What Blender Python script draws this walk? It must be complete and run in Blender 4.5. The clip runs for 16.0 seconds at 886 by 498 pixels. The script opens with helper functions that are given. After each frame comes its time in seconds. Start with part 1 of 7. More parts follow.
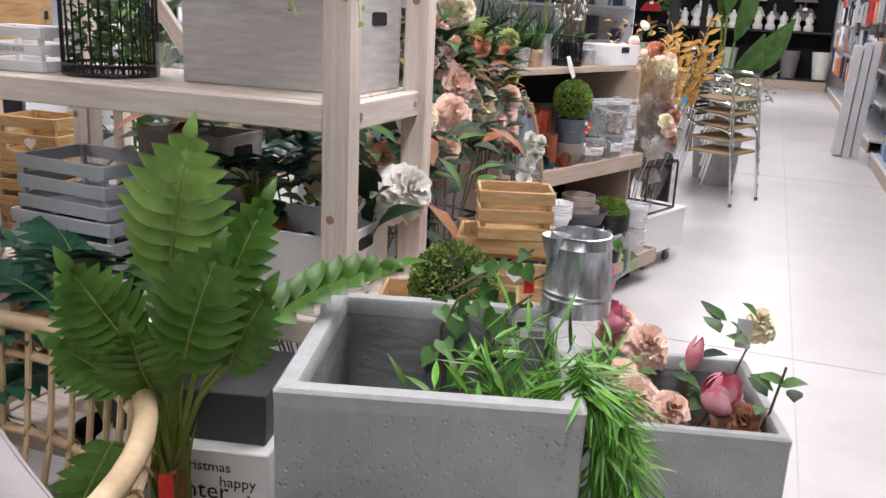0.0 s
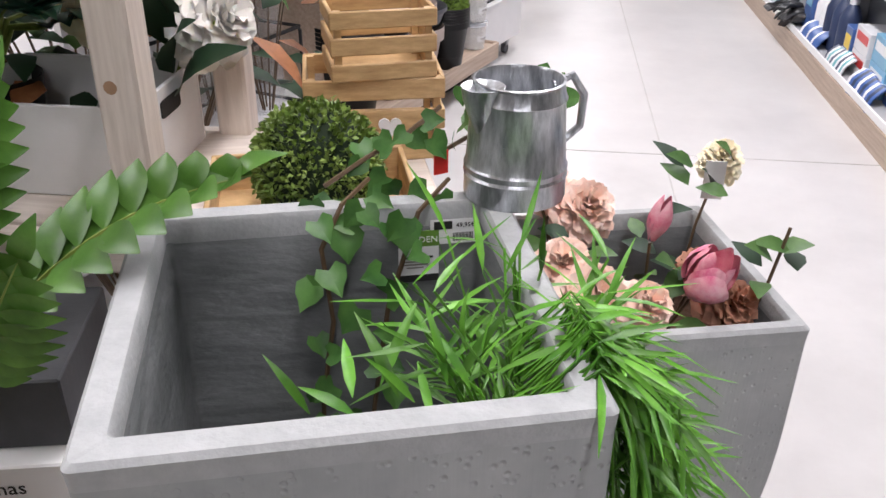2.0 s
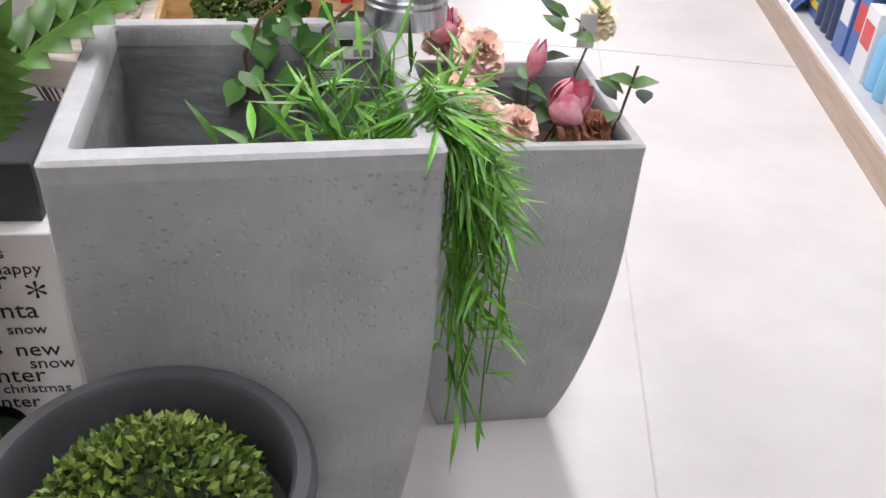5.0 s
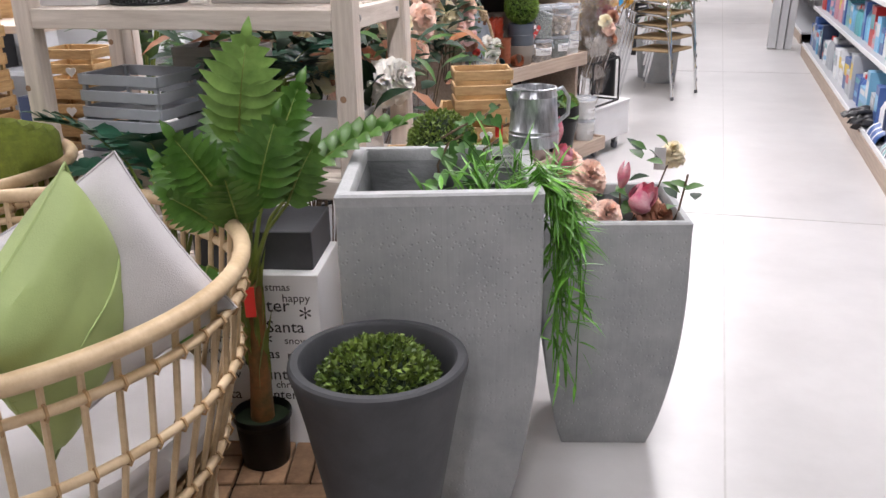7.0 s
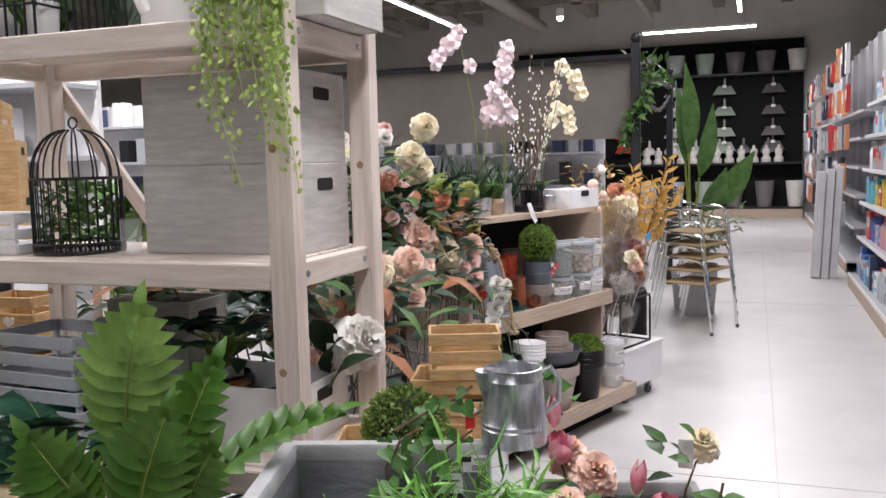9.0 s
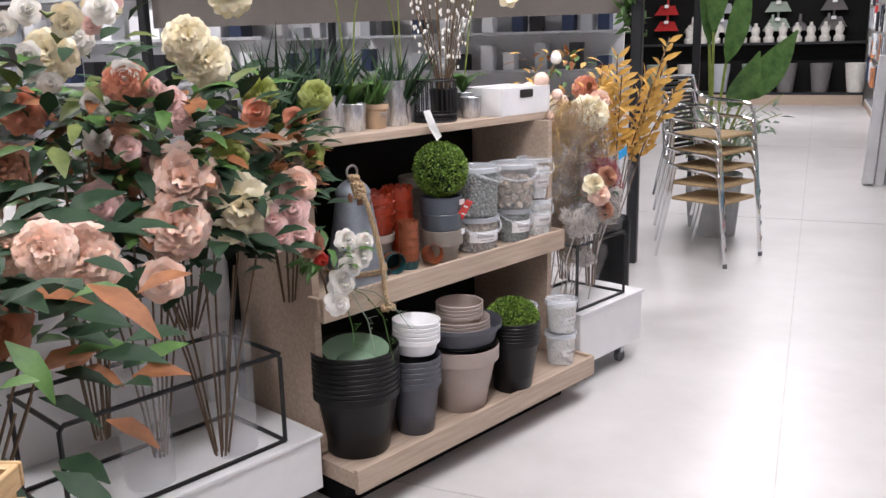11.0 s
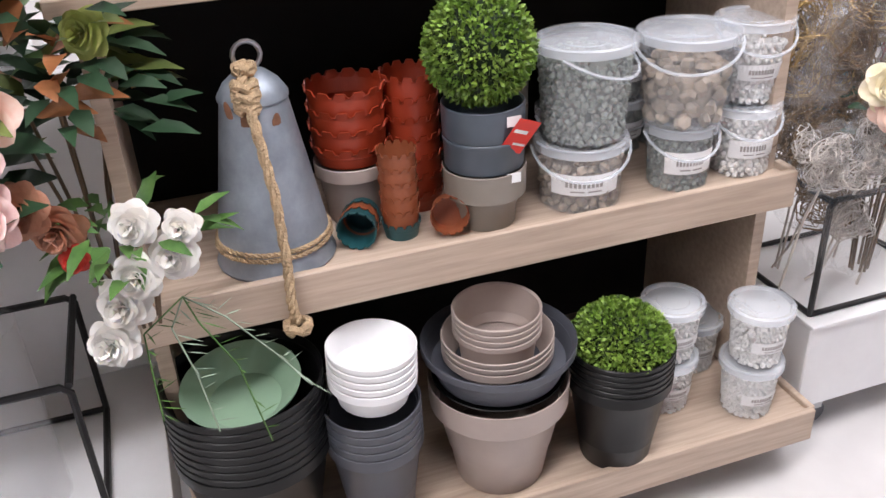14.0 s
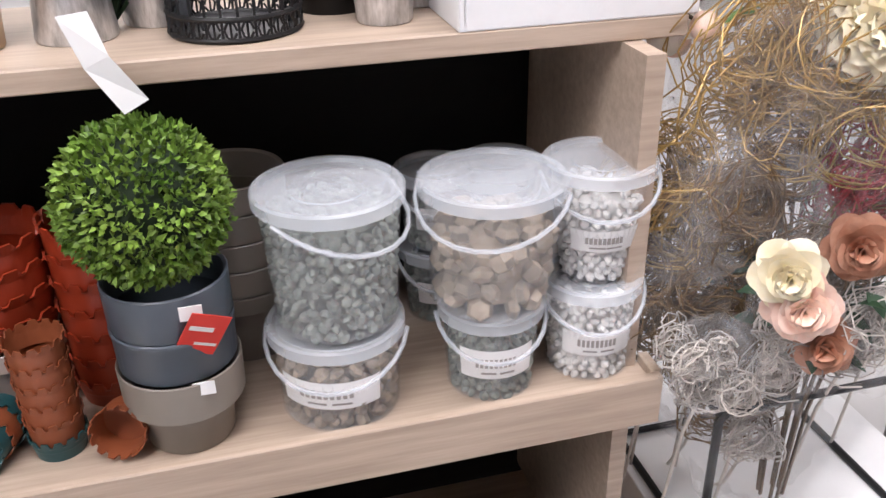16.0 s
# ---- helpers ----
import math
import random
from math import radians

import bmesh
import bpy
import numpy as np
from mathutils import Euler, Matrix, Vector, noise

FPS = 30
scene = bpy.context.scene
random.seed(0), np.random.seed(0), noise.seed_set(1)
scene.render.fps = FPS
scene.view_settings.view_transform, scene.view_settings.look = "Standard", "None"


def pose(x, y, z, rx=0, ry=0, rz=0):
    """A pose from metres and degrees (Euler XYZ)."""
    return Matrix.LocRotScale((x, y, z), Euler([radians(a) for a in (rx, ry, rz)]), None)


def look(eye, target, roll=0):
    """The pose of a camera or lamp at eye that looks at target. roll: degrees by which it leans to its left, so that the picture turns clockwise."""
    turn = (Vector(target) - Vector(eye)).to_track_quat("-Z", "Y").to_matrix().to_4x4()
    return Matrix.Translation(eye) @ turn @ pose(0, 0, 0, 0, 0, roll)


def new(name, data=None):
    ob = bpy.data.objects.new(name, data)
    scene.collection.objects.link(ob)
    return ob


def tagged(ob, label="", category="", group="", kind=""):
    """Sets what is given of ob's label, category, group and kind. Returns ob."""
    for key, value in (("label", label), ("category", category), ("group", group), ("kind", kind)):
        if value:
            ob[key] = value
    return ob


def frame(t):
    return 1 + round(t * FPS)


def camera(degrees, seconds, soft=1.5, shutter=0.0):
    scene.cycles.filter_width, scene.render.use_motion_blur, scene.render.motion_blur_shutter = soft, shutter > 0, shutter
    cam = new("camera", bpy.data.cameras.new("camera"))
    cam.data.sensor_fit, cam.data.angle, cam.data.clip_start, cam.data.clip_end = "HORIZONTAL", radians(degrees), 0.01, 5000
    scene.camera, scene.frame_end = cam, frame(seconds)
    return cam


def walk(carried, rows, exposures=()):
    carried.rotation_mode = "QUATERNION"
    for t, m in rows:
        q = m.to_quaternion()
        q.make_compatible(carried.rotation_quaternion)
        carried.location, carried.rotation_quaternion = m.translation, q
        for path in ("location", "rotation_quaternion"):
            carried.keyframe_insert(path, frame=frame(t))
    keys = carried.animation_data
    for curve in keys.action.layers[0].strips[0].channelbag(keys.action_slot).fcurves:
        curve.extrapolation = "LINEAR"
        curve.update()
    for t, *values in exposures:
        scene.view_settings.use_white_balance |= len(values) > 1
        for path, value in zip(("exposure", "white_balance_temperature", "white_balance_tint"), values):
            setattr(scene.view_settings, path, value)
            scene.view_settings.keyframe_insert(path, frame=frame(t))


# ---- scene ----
cam = camera(53.8, 16.0)
PATH = [
    (0, (0.045, 0.26, 1.557), (-1.184, 1.744, 1.021), 2.8),
    (0.5, (-0.084, 0.397, 1.535), (-1.252, 1.85, 0.812), 2.0),
    (1, (-0.257, 0.489, 1.522), (-1.207, 2.074, 0.757), 1.8),
    (1.5, (-0.352, 0.585, 1.491), (-1.188, 2.22, 0.697), 0.5),
    (2, (-0.425, 0.711, 1.48), (-1.2, 2.286, 0.521), 0.6),
    (2.5, (-0.466, 0.788, 1.461), (-1.17, 2.326, 0.395), 1.2),
    (3, (-0.485, 0.807, 1.449), (-1.132, 2.306, 0.294), 2.6),
    (3.5, (-0.479, 0.8, 1.445), (-1.092, 2.286, 0.254), 3.7),
    (4, (-0.458, 0.747, 1.459), (-1.061, 2.232, 0.262), 4.4),
    (4.2, (-0.435, 0.711, 1.465), (-1.036, 2.195, 0.267), 4.6),
    (6.3, (0.314, -0.095, 1.494), (-0.653, 1.42, 0.618), -0.7),
    (6.5, (0.328, -0.164, 1.509), (-0.697, 1.321, 0.647), -1.5),
    (7, (0.424, -0.339, 1.538), (-0.711, 1.16, 0.856), -1.3),
    (7.5, (0.49, -0.432, 1.561), (-0.792, 1.063, 1.213), 0.5),
    (8, (0.46, -0.357, 1.576), (-0.895, 1.11, 1.469), 0.4),
    (8.5, (0.357, -0.115, 1.593), (-1.027, 1.328, 1.561), -0.3),
    (9, (0.232, 0.25, 1.569), (-1.04, 1.78, 1.371), -1.4),
    (9.5, (0.06, 0.651, 1.546), (-1.104, 2.251, 1.252), -1.7),
    (9.7, (0.006, 0.813, 1.56), (-1.135, 2.424, 1.237), -1.3),
    (11.8, (-0.377, 2.548, 1.601), (-1.833, 3.77, 0.977), -1.4),
    (12, (-0.439, 2.69, 1.608), (-1.911, 3.865, 0.934), -1.6),
    (12.5, (-0.592, 2.963, 1.607), (-2.151, 3.994, 0.895), -2.2),
    (13, (-0.796, 3.261, 1.606), (-2.435, 4.158, 0.893), -0.8),
    (13.5, (-0.899, 3.508, 1.599), (-2.541, 4.329, 0.806), -0.6),
    (14, (-0.998, 3.76, 1.578), (-2.655, 4.29, 0.592), -3.0),
    (14.5, (-1.079, 3.903, 1.583), (-2.746, 4.289, 0.547), -4.2),
    (15, (-1.244, 4.063, 1.556), (-2.898, 4.455, 0.503), -3.2),
    (15.5, (-1.38, 4.265, 1.537), (-3.073, 4.659, 0.548), -1.6),
    (16, (-1.432, 4.426, 1.55), (-3.142, 4.871, 0.612), -1.1),
]
walk(cam, [(t, look(eye, target, roll)) for t, eye, target, roll in PATH], [(0, 0.0), (3, 0.1), (6.5, 0.14), (8, -0.04), (9, -0.12), (9.5, -0.03), (12, -0.04), (13, 0.12), (15, 0.26), (16, 0.18)])

# ---- light ----
THETA = 20.0
STORE = pose(0, 0, 0, 0, 0, THETA)


def st(a, b, z=0.0):
    """World place of a point given along (b) and across (a) the aisle."""
    return STORE @ Vector((a, b, z))


world = bpy.data.worlds.new("world")
world.use_nodes = True
scene.world = world
world.node_tree.nodes["Background"].inputs[0].default_value = (0.9, 0.95, 1.0, 1)
world.node_tree.nodes["Background"].inputs[1].default_value = 0.05


def tube_lamp(a, b, z, length, across, power):
    data = bpy.data.lights.new("ceiling_tube_light", "AREA")
    data.shape, data.size, data.size_y, data.energy = "RECTANGLE", length, 0.25, power * 0.74
    data.color = (0.99, 0.95, 1.0)
    ob = new("ceiling_tube_light", data)
    ob.matrix_world = Matrix.Translation(st(a, b, z)) @ pose(0, 0, 0, 0, 0, THETA + (0 if across else 90))


for a_, b_, l_, ac_, p_ in ((0.3, 1.2, 2.6, 0, 105), (0.25, 3.9, 2.0, 0, 105), (0.2, 6.3, 2.6, 0, 115), (0.1, 12.0, 5.0, 0, 220), (-3.2, 3.0, 3.0, 0, 185),
                            (-0.6, 19.5, 4.0, 1, 340), (-6.5, 8.0, 5.0, 0, 330), (-7.0, 0.0, 4.0, 0, 340), (0.4, -3.0, 3.0, 0, 110)):
    tube_lamp(a_, b_, 3.95, l_, ac_, p_)

# ---- mesh tools ----


class M:
    """A growing mesh."""

    def __init__(self):
        self.v, self.f = [], []

    def add(self, vs, fs, m=None):
        n = len(self.v)
        if m is not None:
            vs = [m @ Vector(p) for p in vs]
        self.v += [tuple(p) for p in vs]
        self.f += [tuple(i + n for i in q) for q in fs]
        return self

    def box(self, c, s, rz=0.0, bev=0.0, m=None):
        hx, hy, hz = s[0] / 2, s[1] / 2, s[2] / 2
        b = min(bev, hx * 0.8, hy * 0.8, hz * 0.8)
        mm = Matrix.Translation(c) @ Matrix.Rotation(radians(rz), 4, "Z")
        if m is not None:
            mm = m @ mm
        if b <= 0:
            vs = [(x, y, z) for z in (-hz, hz) for y in (-hy, hy) for x in (-hx, hx)]
            return self.add(vs, [(0, 2, 3, 1), (4, 5, 7, 6), (0, 1, 5, 4), (2, 6, 7, 3), (0, 4, 6, 2), (1, 3, 7, 5)], mm)
        vs, ix = [], {}
        for sx in (-1, 1):
            for sy in (-1, 1):
                for sz in (-1, 1):
                    for k in range(3):
                        ix[sx, sy, sz, k] = len(vs)
                        vs.append([sg * (h if k == j else h - b) for j, (sg, h) in enumerate(((sx, hx), (sy, hy), (sz, hz)))])
        fs = []
        for k in range(3):
            o = [j for j in range(3) if j != k]
            for sg in (-1, 1):
                ring = []
                for p, q in ((-1, -1), (1, -1), (1, 1), (-1, 1)):
                    key = [0, 0, 0]
                    key[k], key[o[0]], key[o[1]] = sg, p, q
                    ring.append(ix[(*key, k)])
                fs.append(tuple(ring if (sg > 0) == (k != 1) else ring[::-1]))
        for k in range(3):
            o = [j for j in range(3) if j != k]
            for p in (-1, 1):
                for q in (-1, 1):
                    e = []
                    for sg in (-1, 1):
                        key = [0, 0, 0]
                        key[k], key[o[0]], key[o[1]] = sg, p, q
                        e.append(tuple(key))
                    fs.append((ix[(*e[0], o[0])], ix[(*e[1], o[0])], ix[(*e[1], o[1])], ix[(*e[0], o[1])]))
        for sx in (-1, 1):
            for sy in (-1, 1):
                for sz in (-1, 1):
                    fs.append(tuple(ix[sx, sy, sz, k] for k in range(3)))
        return self.add(vs, fs, mm)

    def lathe(self, prof, n=24, c=(0, 0, 0), m=None, square=0.0, caps=True):
        """prof: (radius, z). square: 0 a circle, towards 1 a square of that half width with rounded corners."""
        vs, fs, unit = [], [], []
        if square:
            k = 1.0 / square
            for q in range(4):
                for i in range(6):
                    t = math.pi / 2 * (q + i / 5)
                    sx, sy = (1, -1, -1, 1)[q], (1, 1, -1, -1)[q]
                    unit.append((sx * (1 - k) + k * math.cos(t), sy * (1 - k) + k * math.sin(t)))
                    if i == 5:
                        nx, ny = (-1, -1, 1, 1)[q], (1, -1, -1, 1)[q]
                        for e in (0.25, 0.5, 0.75):
                            x0, y0 = unit[-1]
                            unit_b = (nx * (1 - k) if q % 2 == 0 else x0, ny * (1 - k) if q % 2 == 1 else y0)
                            unit.append((x0 + (unit_b[0] - x0) * (0.25 if e == 0.25 else (1 / 3 if e == 0.5 else 0.5)), y0 + (unit_b[1] - y0) * (0.25 if e == 0.25 else (1 / 3 if e == 0.5 else 0.5))))
            n = len(unit)
        else:
            unit = [(math.cos(2 * math.pi * (i + 0.5) / n), math.sin(2 * math.pi * (i + 0.5) / n)) for i in range(n)]
        for r, z in prof:
            for x, y in unit:
                vs.append((c[0] + r * x, c[1] + r * y, c[2] + z))
        for j in range(len(prof) - 1):
            for i in range(n):
                k = (i + 1) % n
                fs.append((j * n + i, j * n + k, (j + 1) * n + k, (j + 1) * n + i))
        if caps and prof[0][0] > 1e-6:
            fs.append(tuple(reversed(range(n))))
        if caps and prof[-1][0] > 1e-6:
            fs.append(tuple((len(prof) - 1) * n + i for i in range(n)))
        return self.add(vs, fs, m)

    def tube(self, pts, r, n=8, m=None, closed=False):
        pts = [Vector(p) for p in pts]
        vs, fs, k = [], [], len(pts)
        side = None
        for i, p in enumerate(pts):
            if closed:
                d = pts[(i + 1) % k] - pts[i - 1]
            else:
                d = pts[min(i + 1, k - 1)] - pts[max(i - 1, 0)]
            d = d.normalized() if d.length > 1e-9 else Vector((0, 0, 1))
            if side is None:
                side = d.orthogonal().normalized()
            side = (side - d * side.dot(d))
            side = side.normalized() if side.length > 1e-6 else d.orthogonal().normalized()
            up = d.cross(side)
            rr = r[i] if isinstance(r, (list, tuple)) else r
            for j in range(n):
                a = 2 * math.pi * j / n
                vs.append(p + side * (rr * math.cos(a)) + up * (rr * math.sin(a)))
        for i in range(k if closed else k - 1):
            i2 = (i + 1) % k
            for j in range(n):
                j2 = (j + 1) % n
                fs.append((i * n + j, i * n + j2, i2 * n + j2, i2 * n + j))
        if not closed:
            fs += [tuple(reversed(range(n))), tuple((k - 1) * n + j for j in range(n))]
        return self.add(vs, fs, m)

    def leaf(self, base, tip, width, up=(0, 0, 1), bow=0.15, segs=4, fold=0.25, shape=0.8):
        """A folded leaf blade from base to tip."""
        base, tip, up = Vector(base), Vector(tip), Vector(up)
        d = tip - base
        ln = d.length
        if ln < 1e-6:
            return self
        d.normalize()
        sd = d.cross(up)
        sd = sd.normalized() if sd.length > 1e-4 else d.orthogonal().normalized()
        nr = sd.cross(d)
        vs, fs = [], []
        for i in range(segs + 1):
            t = i / segs
            w = width * 0.5 * (math.sin(math.pi * min(1, t ** shape * 0.97 + 0.03))) if 0 < i < segs else width * 0.03
            p = base + d * (ln * t) + nr * (bow * ln * math.sin(math.pi * t))
            vs += [p - sd * w + nr * (fold * w), p, p + sd * w + nr * (fold * w)]
        for i in range(segs):
            k = 3 * i
            fs += [(k, k + 1, k + 4, k + 3), (k + 1, k + 2, k + 5, k + 4)]
        return self.add(vs, fs)

    def ball(self, c, r, n=8, k=5, sq=(1, 1, 1), m=None):
        vs, fs = [], []
        for j in range(k + 1):
            f = math.pi * j / k
            for i in range(n):
                t = 2 * math.pi * i / n
                vs.append((c[0] + sq[0] * r * math.sin(f) * math.cos(t), c[1] + sq[1] * r * math.sin(f) * math.sin(t), c[2] + sq[2] * r * math.cos(f)))
        for j in range(k):
            for i in range(n):
                fs.append((j * n + i, (j + 1) * n + i, (j + 1) * n + (i + 1) % n, j * n + (i + 1) % n))
        return self.add(vs, fs, m)

    def data(self, name, mat, smooth=True):
        crease = 100 if name == "flower" else 38
        me = bpy.data.meshes.new(name)
        me.from_pydata(self.v, [], self.f)
        me.validate()
        for mt in (mat if isinstance(mat, (list, tuple)) else [mat]):
            me.materials.append(mt)
        if smooth:
            me.shade_smooth()
            me.set_sharp_from_angle(angle=radians(crease))
        return me


def thing(name, label, category, m=None, group="", kind=""):
    ob = tagged(new(name), label, category, group, kind)
    ob.empty_display_size = 0.05
    if m is not None:
        ob.matrix_world = m
    return ob


def part(name, mesh, mat, parent, label="", smooth=True):
    ob = new(name, mesh.data(name, mat, smooth) if isinstance(mesh, M) else mesh)
    ob.parent = parent
    return tagged(ob, label)


def solo(name, mesh, mat, label, category, m=None, group="", kind="", smooth=True):
    ob = new(name, mesh.data(name, mat, smooth))
    if m is not None:
        ob.matrix_world = m
    return tagged(ob, label, category, group, kind)


def text_mesh(words, size, mat, depth=0.0004, align="CENTER"):
    cu = bpy.data.curves.new("lettering", "FONT")
    cu.body, cu.size, cu.extrude, cu.align_x, cu.align_y, cu.resolution_u = words, size, depth, align, "CENTER", 2
    tmp = bpy.data.objects.new("lettering", cu)
    scene.collection.objects.link(tmp)
    me = bpy.data.meshes.new_from_object(tmp.evaluated_get(bpy.context.evaluated_depsgraph_get()))
    bpy.data.objects.remove(tmp)
    me.materials.clear()
    me.materials.append(mat)
    return me


R = random.Random(7)


def jit(k):
    return R.uniform(-k, k)


# ---- materials ----
def mat(name, color, rough=0.6, metal=0.0, var=0.12, scale=8.0, bump=0.0, bscale=60.0, alpha=1.0, second=None, stretch=None, obj_rand=0.0, spec=0.5, trans=0.0, coat=0.0, isl=0.0, sss=0.0):
    """Two scales of noise over a base colour; second: a colour for stains or grain; stretch: the noise's scale along x, y, z."""
    mt = bpy.data.materials.new(name)
    mt.use_nodes = True
    nt = mt.node_tree
    bs = nt.nodes["Principled BSDF"]
    co = nt.nodes.new("ShaderNodeTexCoord")
    mp = nt.nodes.new("ShaderNodeMapping")
    nt.links.new(co.outputs["Object"], mp.inputs["Vector"])
    if stretch:
        mp.inputs["Scale"].default_value = stretch
    n1 = nt.nodes.new("ShaderNodeTexNoise")
    n1.inputs["Scale"].default_value, n1.inputs["Detail"].default_value = scale, 6
    n1.inputs["Roughness"].default_value = 0.65
    nt.links.new(mp.outputs[0], n1.inputs["Vector"])
    rp = nt.nodes.new("ShaderNodeValToRGB")
    a = [max(0, c * (1 - var)) for c in color]
    b = list(second) if second else [min(1, c * (1 + var)) for c in color]
    rp.color_ramp.elements[0].position, rp.color_ramp.elements[1].position = 0.33, 0.68
    rp.color_ramp.elements[0].color, rp.color_ramp.elements[1].color = (*a, 1), (*b, 1)
    nt.links.new(n1.outputs["Fac"], rp.inputs["Fac"])
    out = rp.outputs["Color"]
    if obj_rand or isl:
        hv = nt.nodes.new("ShaderNodeHueSaturation")
        rnd = nt.nodes.new("ShaderNodeObjectInfo" if obj_rand else "ShaderNodeNewGeometry")
        ma = nt.nodes.new("ShaderNodeMapRange")
        k = obj_rand or isl
        ma.inputs["To Min"].default_value, ma.inputs["To Max"].default_value = 1 - k, 1 + k
        nt.links.new(rnd.outputs["Random" if obj_rand else "Random Per Island"], ma.inputs["Value"])
        nt.links.new(ma.outputs[0], hv.inputs["Value"])
        nt.links.new(out, hv.inputs["Color"])
        out = hv.outputs["Color"]
    nt.links.new(out, bs.inputs["Base Color"])
    bs.inputs["Metallic"].default_value = metal
    bs.inputs["Alpha"].default_value = alpha
    bs.inputs["Specular IOR Level"].default_value = spec
    bs.inputs["Transmission Weight"].default_value = trans
    bs.inputs["Coat Weight"].default_value = coat
    if sss:
        bs.inputs["Subsurface Weight"].default_value = sss
        bs.inputs["Subsurface Radius"].default_value = (0.01, 0.008, 0.005)
    mr = nt.nodes.new("ShaderNodeMapRange")
    mr.inputs["To Min"].default_value, mr.inputs["To Max"].default_value = max(0.02, rough - 0.08), min(1, rough + 0.1)
    nt.links.new(n1.outputs["Fac"], mr.inputs["Value"])
    nt.links.new(mr.outputs[0], bs.inputs["Roughness"])
    if bump:
        n2 = nt.nodes.new("ShaderNodeTexNoise")
        n2.inputs["Scale"].default_value, n2.inputs["Detail"].default_value = bscale, 4
        nt.links.new(mp.outputs[0], n2.inputs["Vector"])
        bp = nt.nodes.new("ShaderNodeBump")
        bp.inputs["Strength"].default_value, bp.inputs["Distance"].default_value = bump, 0.01
        nt.links.new(n2.outputs["Fac"], bp.inputs["Height"])
        nt.links.new(bp.outputs[0], bs.inputs["Normal"])
    return mt


def glow(name, color, strength):
    mt = bpy.data.materials.new(name)
    mt.use_nodes = True
    bs = mt.node_tree.nodes["Principled BSDF"]
    bs.inputs["Emission Color"].default_value = (*color, 1)
    bs.inputs["Emission Strength"].default_value = strength
    bs.inputs["Base Color"].default_value = (*color, 1)
    return mt


def concrete_planter():
    """Grey fibre cement: broad clouds, vertical brush marks, small pits and a worn pale edge."""
    mt = mat("grey_fibre_cement", (0.355, 0.37, 0.375), 0.75, var=0.14, scale=5, bump=0.12, bscale=140, second=(0.44, 0.45, 0.45))
    nt = mt.node_tree
    bs = nt.nodes["Principled BSDF"]
    co = nt.nodes.new("ShaderNodeTexCoord")
    vo = nt.nodes.new("ShaderNodeTexVoronoi")
    vo.inputs["Scale"].default_value = 70
    nt.links.new(co.outputs["Object"], vo.inputs["Vector"])
    nz = nt.nodes.new("ShaderNodeTexNoise")
    nz.inputs["Scale"].default_value = 7.0
    nt.links.new(co.outputs["Object"], nz.inputs["Vector"])
    r1 = nt.nodes.new("ShaderNodeMapRange")
    r1.inputs["From Min"].default_value, r1.inputs["From Max"].default_value = 0.06, 0.3
    nt.links.new(vo.outputs["Distance"], r1.inputs["Value"])
    r2 = nt.nodes.new("ShaderNodeMapRange")
    r2.inputs["From Min"].default_value, r2.inputs["From Max"].default_value = 0.4, 0.62
    nt.links.new(nz.outputs["Fac"], r2.inputs["Value"])
    mx = nt.nodes.new("ShaderNodeMath")
    mx.operation = "MAXIMUM"
    nt.links.new(r1.outputs[0], mx.inputs[0])
    iv = nt.nodes.new("ShaderNodeMath")
    iv.operation = "SUBTRACT"
    iv.inputs[0].default_value = 1.0
    nt.links.new(r2.outputs[0], iv.inputs[1])
    nt.links.new(iv.outputs[0], mx.inputs[1])
    mp = nt.nodes.new("ShaderNodeMapping")
    mp.inputs["Scale"].default_value = (55, 55, 2)
    nt.links.new(co.outputs["Object"], mp.inputs["Vector"])
    st_ = nt.nodes.new("ShaderNodeTexNoise")
    st_.inputs["Scale"].default_value, st_.inputs["Detail"].default_value = 1.0, 3
    nt.links.new(mp.outputs[0], st_.inputs["Vector"])
    sm = nt.nodes.new("ShaderNodeMath")
    sm.operation = "MULTIPLY_ADD"
    sm.inputs[1].default_value = 0.5
    nt.links.new(st_.outputs["Fac"], sm.inputs[0])
    nt.links.new(mx.outputs[0], sm.inputs[2])
    bp = nt.nodes.new("ShaderNodeBump")
    bp.inputs["Strength"].default_value, bp.inputs["Distance"].default_value = 0.5, 0.006
    nt.links.new(sm.outputs[0], bp.inputs["Height"])
    nt.links.new(bp.outputs[0], bs.inputs["Normal"])
    return mt


CEMENT = concrete_planter()
# Planter inside: same cement, with the recess's shade put into a darker colour.
CEMENT_IN = mat("shaded_cement_inside", (0.17, 0.18, 0.185), 0.7, var=0.2, scale=4, bump=0.5, bscale=18, stretch=(1, 1, 2.5), second=(0.24, 0.25, 0.255))
RIM = mat("pale_worn_rim", (0.41, 0.42, 0.425), 0.75, var=0.12, scale=20, bump=0.15, bscale=120)
FLOOR = mat("polished_concrete", (0.575, 0.56, 0.555), 0.32, var=0.07, scale=1.3, bump=0.02, bscale=12, second=(0.65, 0.635, 0.63))
JOINT = mat("floor_joint", (0.53, 0.515, 0.50), 0.6)
WALL = mat("painted_wall", (0.7, 0.68, 0.65), 0.8, var=0.05, scale=2, bump=0.05, bscale=90)
CEIL = mat("waffle_ceiling_concrete", (0.40, 0.36, 0.31), 0.9, var=0.12, scale=1.5, bump=0.1, bscale=30)
DUCT = mat("ceiling_duct_paint", (0.5, 0.46, 0.4), 0.7, var=0.06)
PINE = mat("planed_pine", (0.68, 0.585, 0.51), 0.62, var=0.14, scale=3, bump=0.12, bscale=20, stretch=(14, 14, 1.2), second=(0.80, 0.715, 0.64))
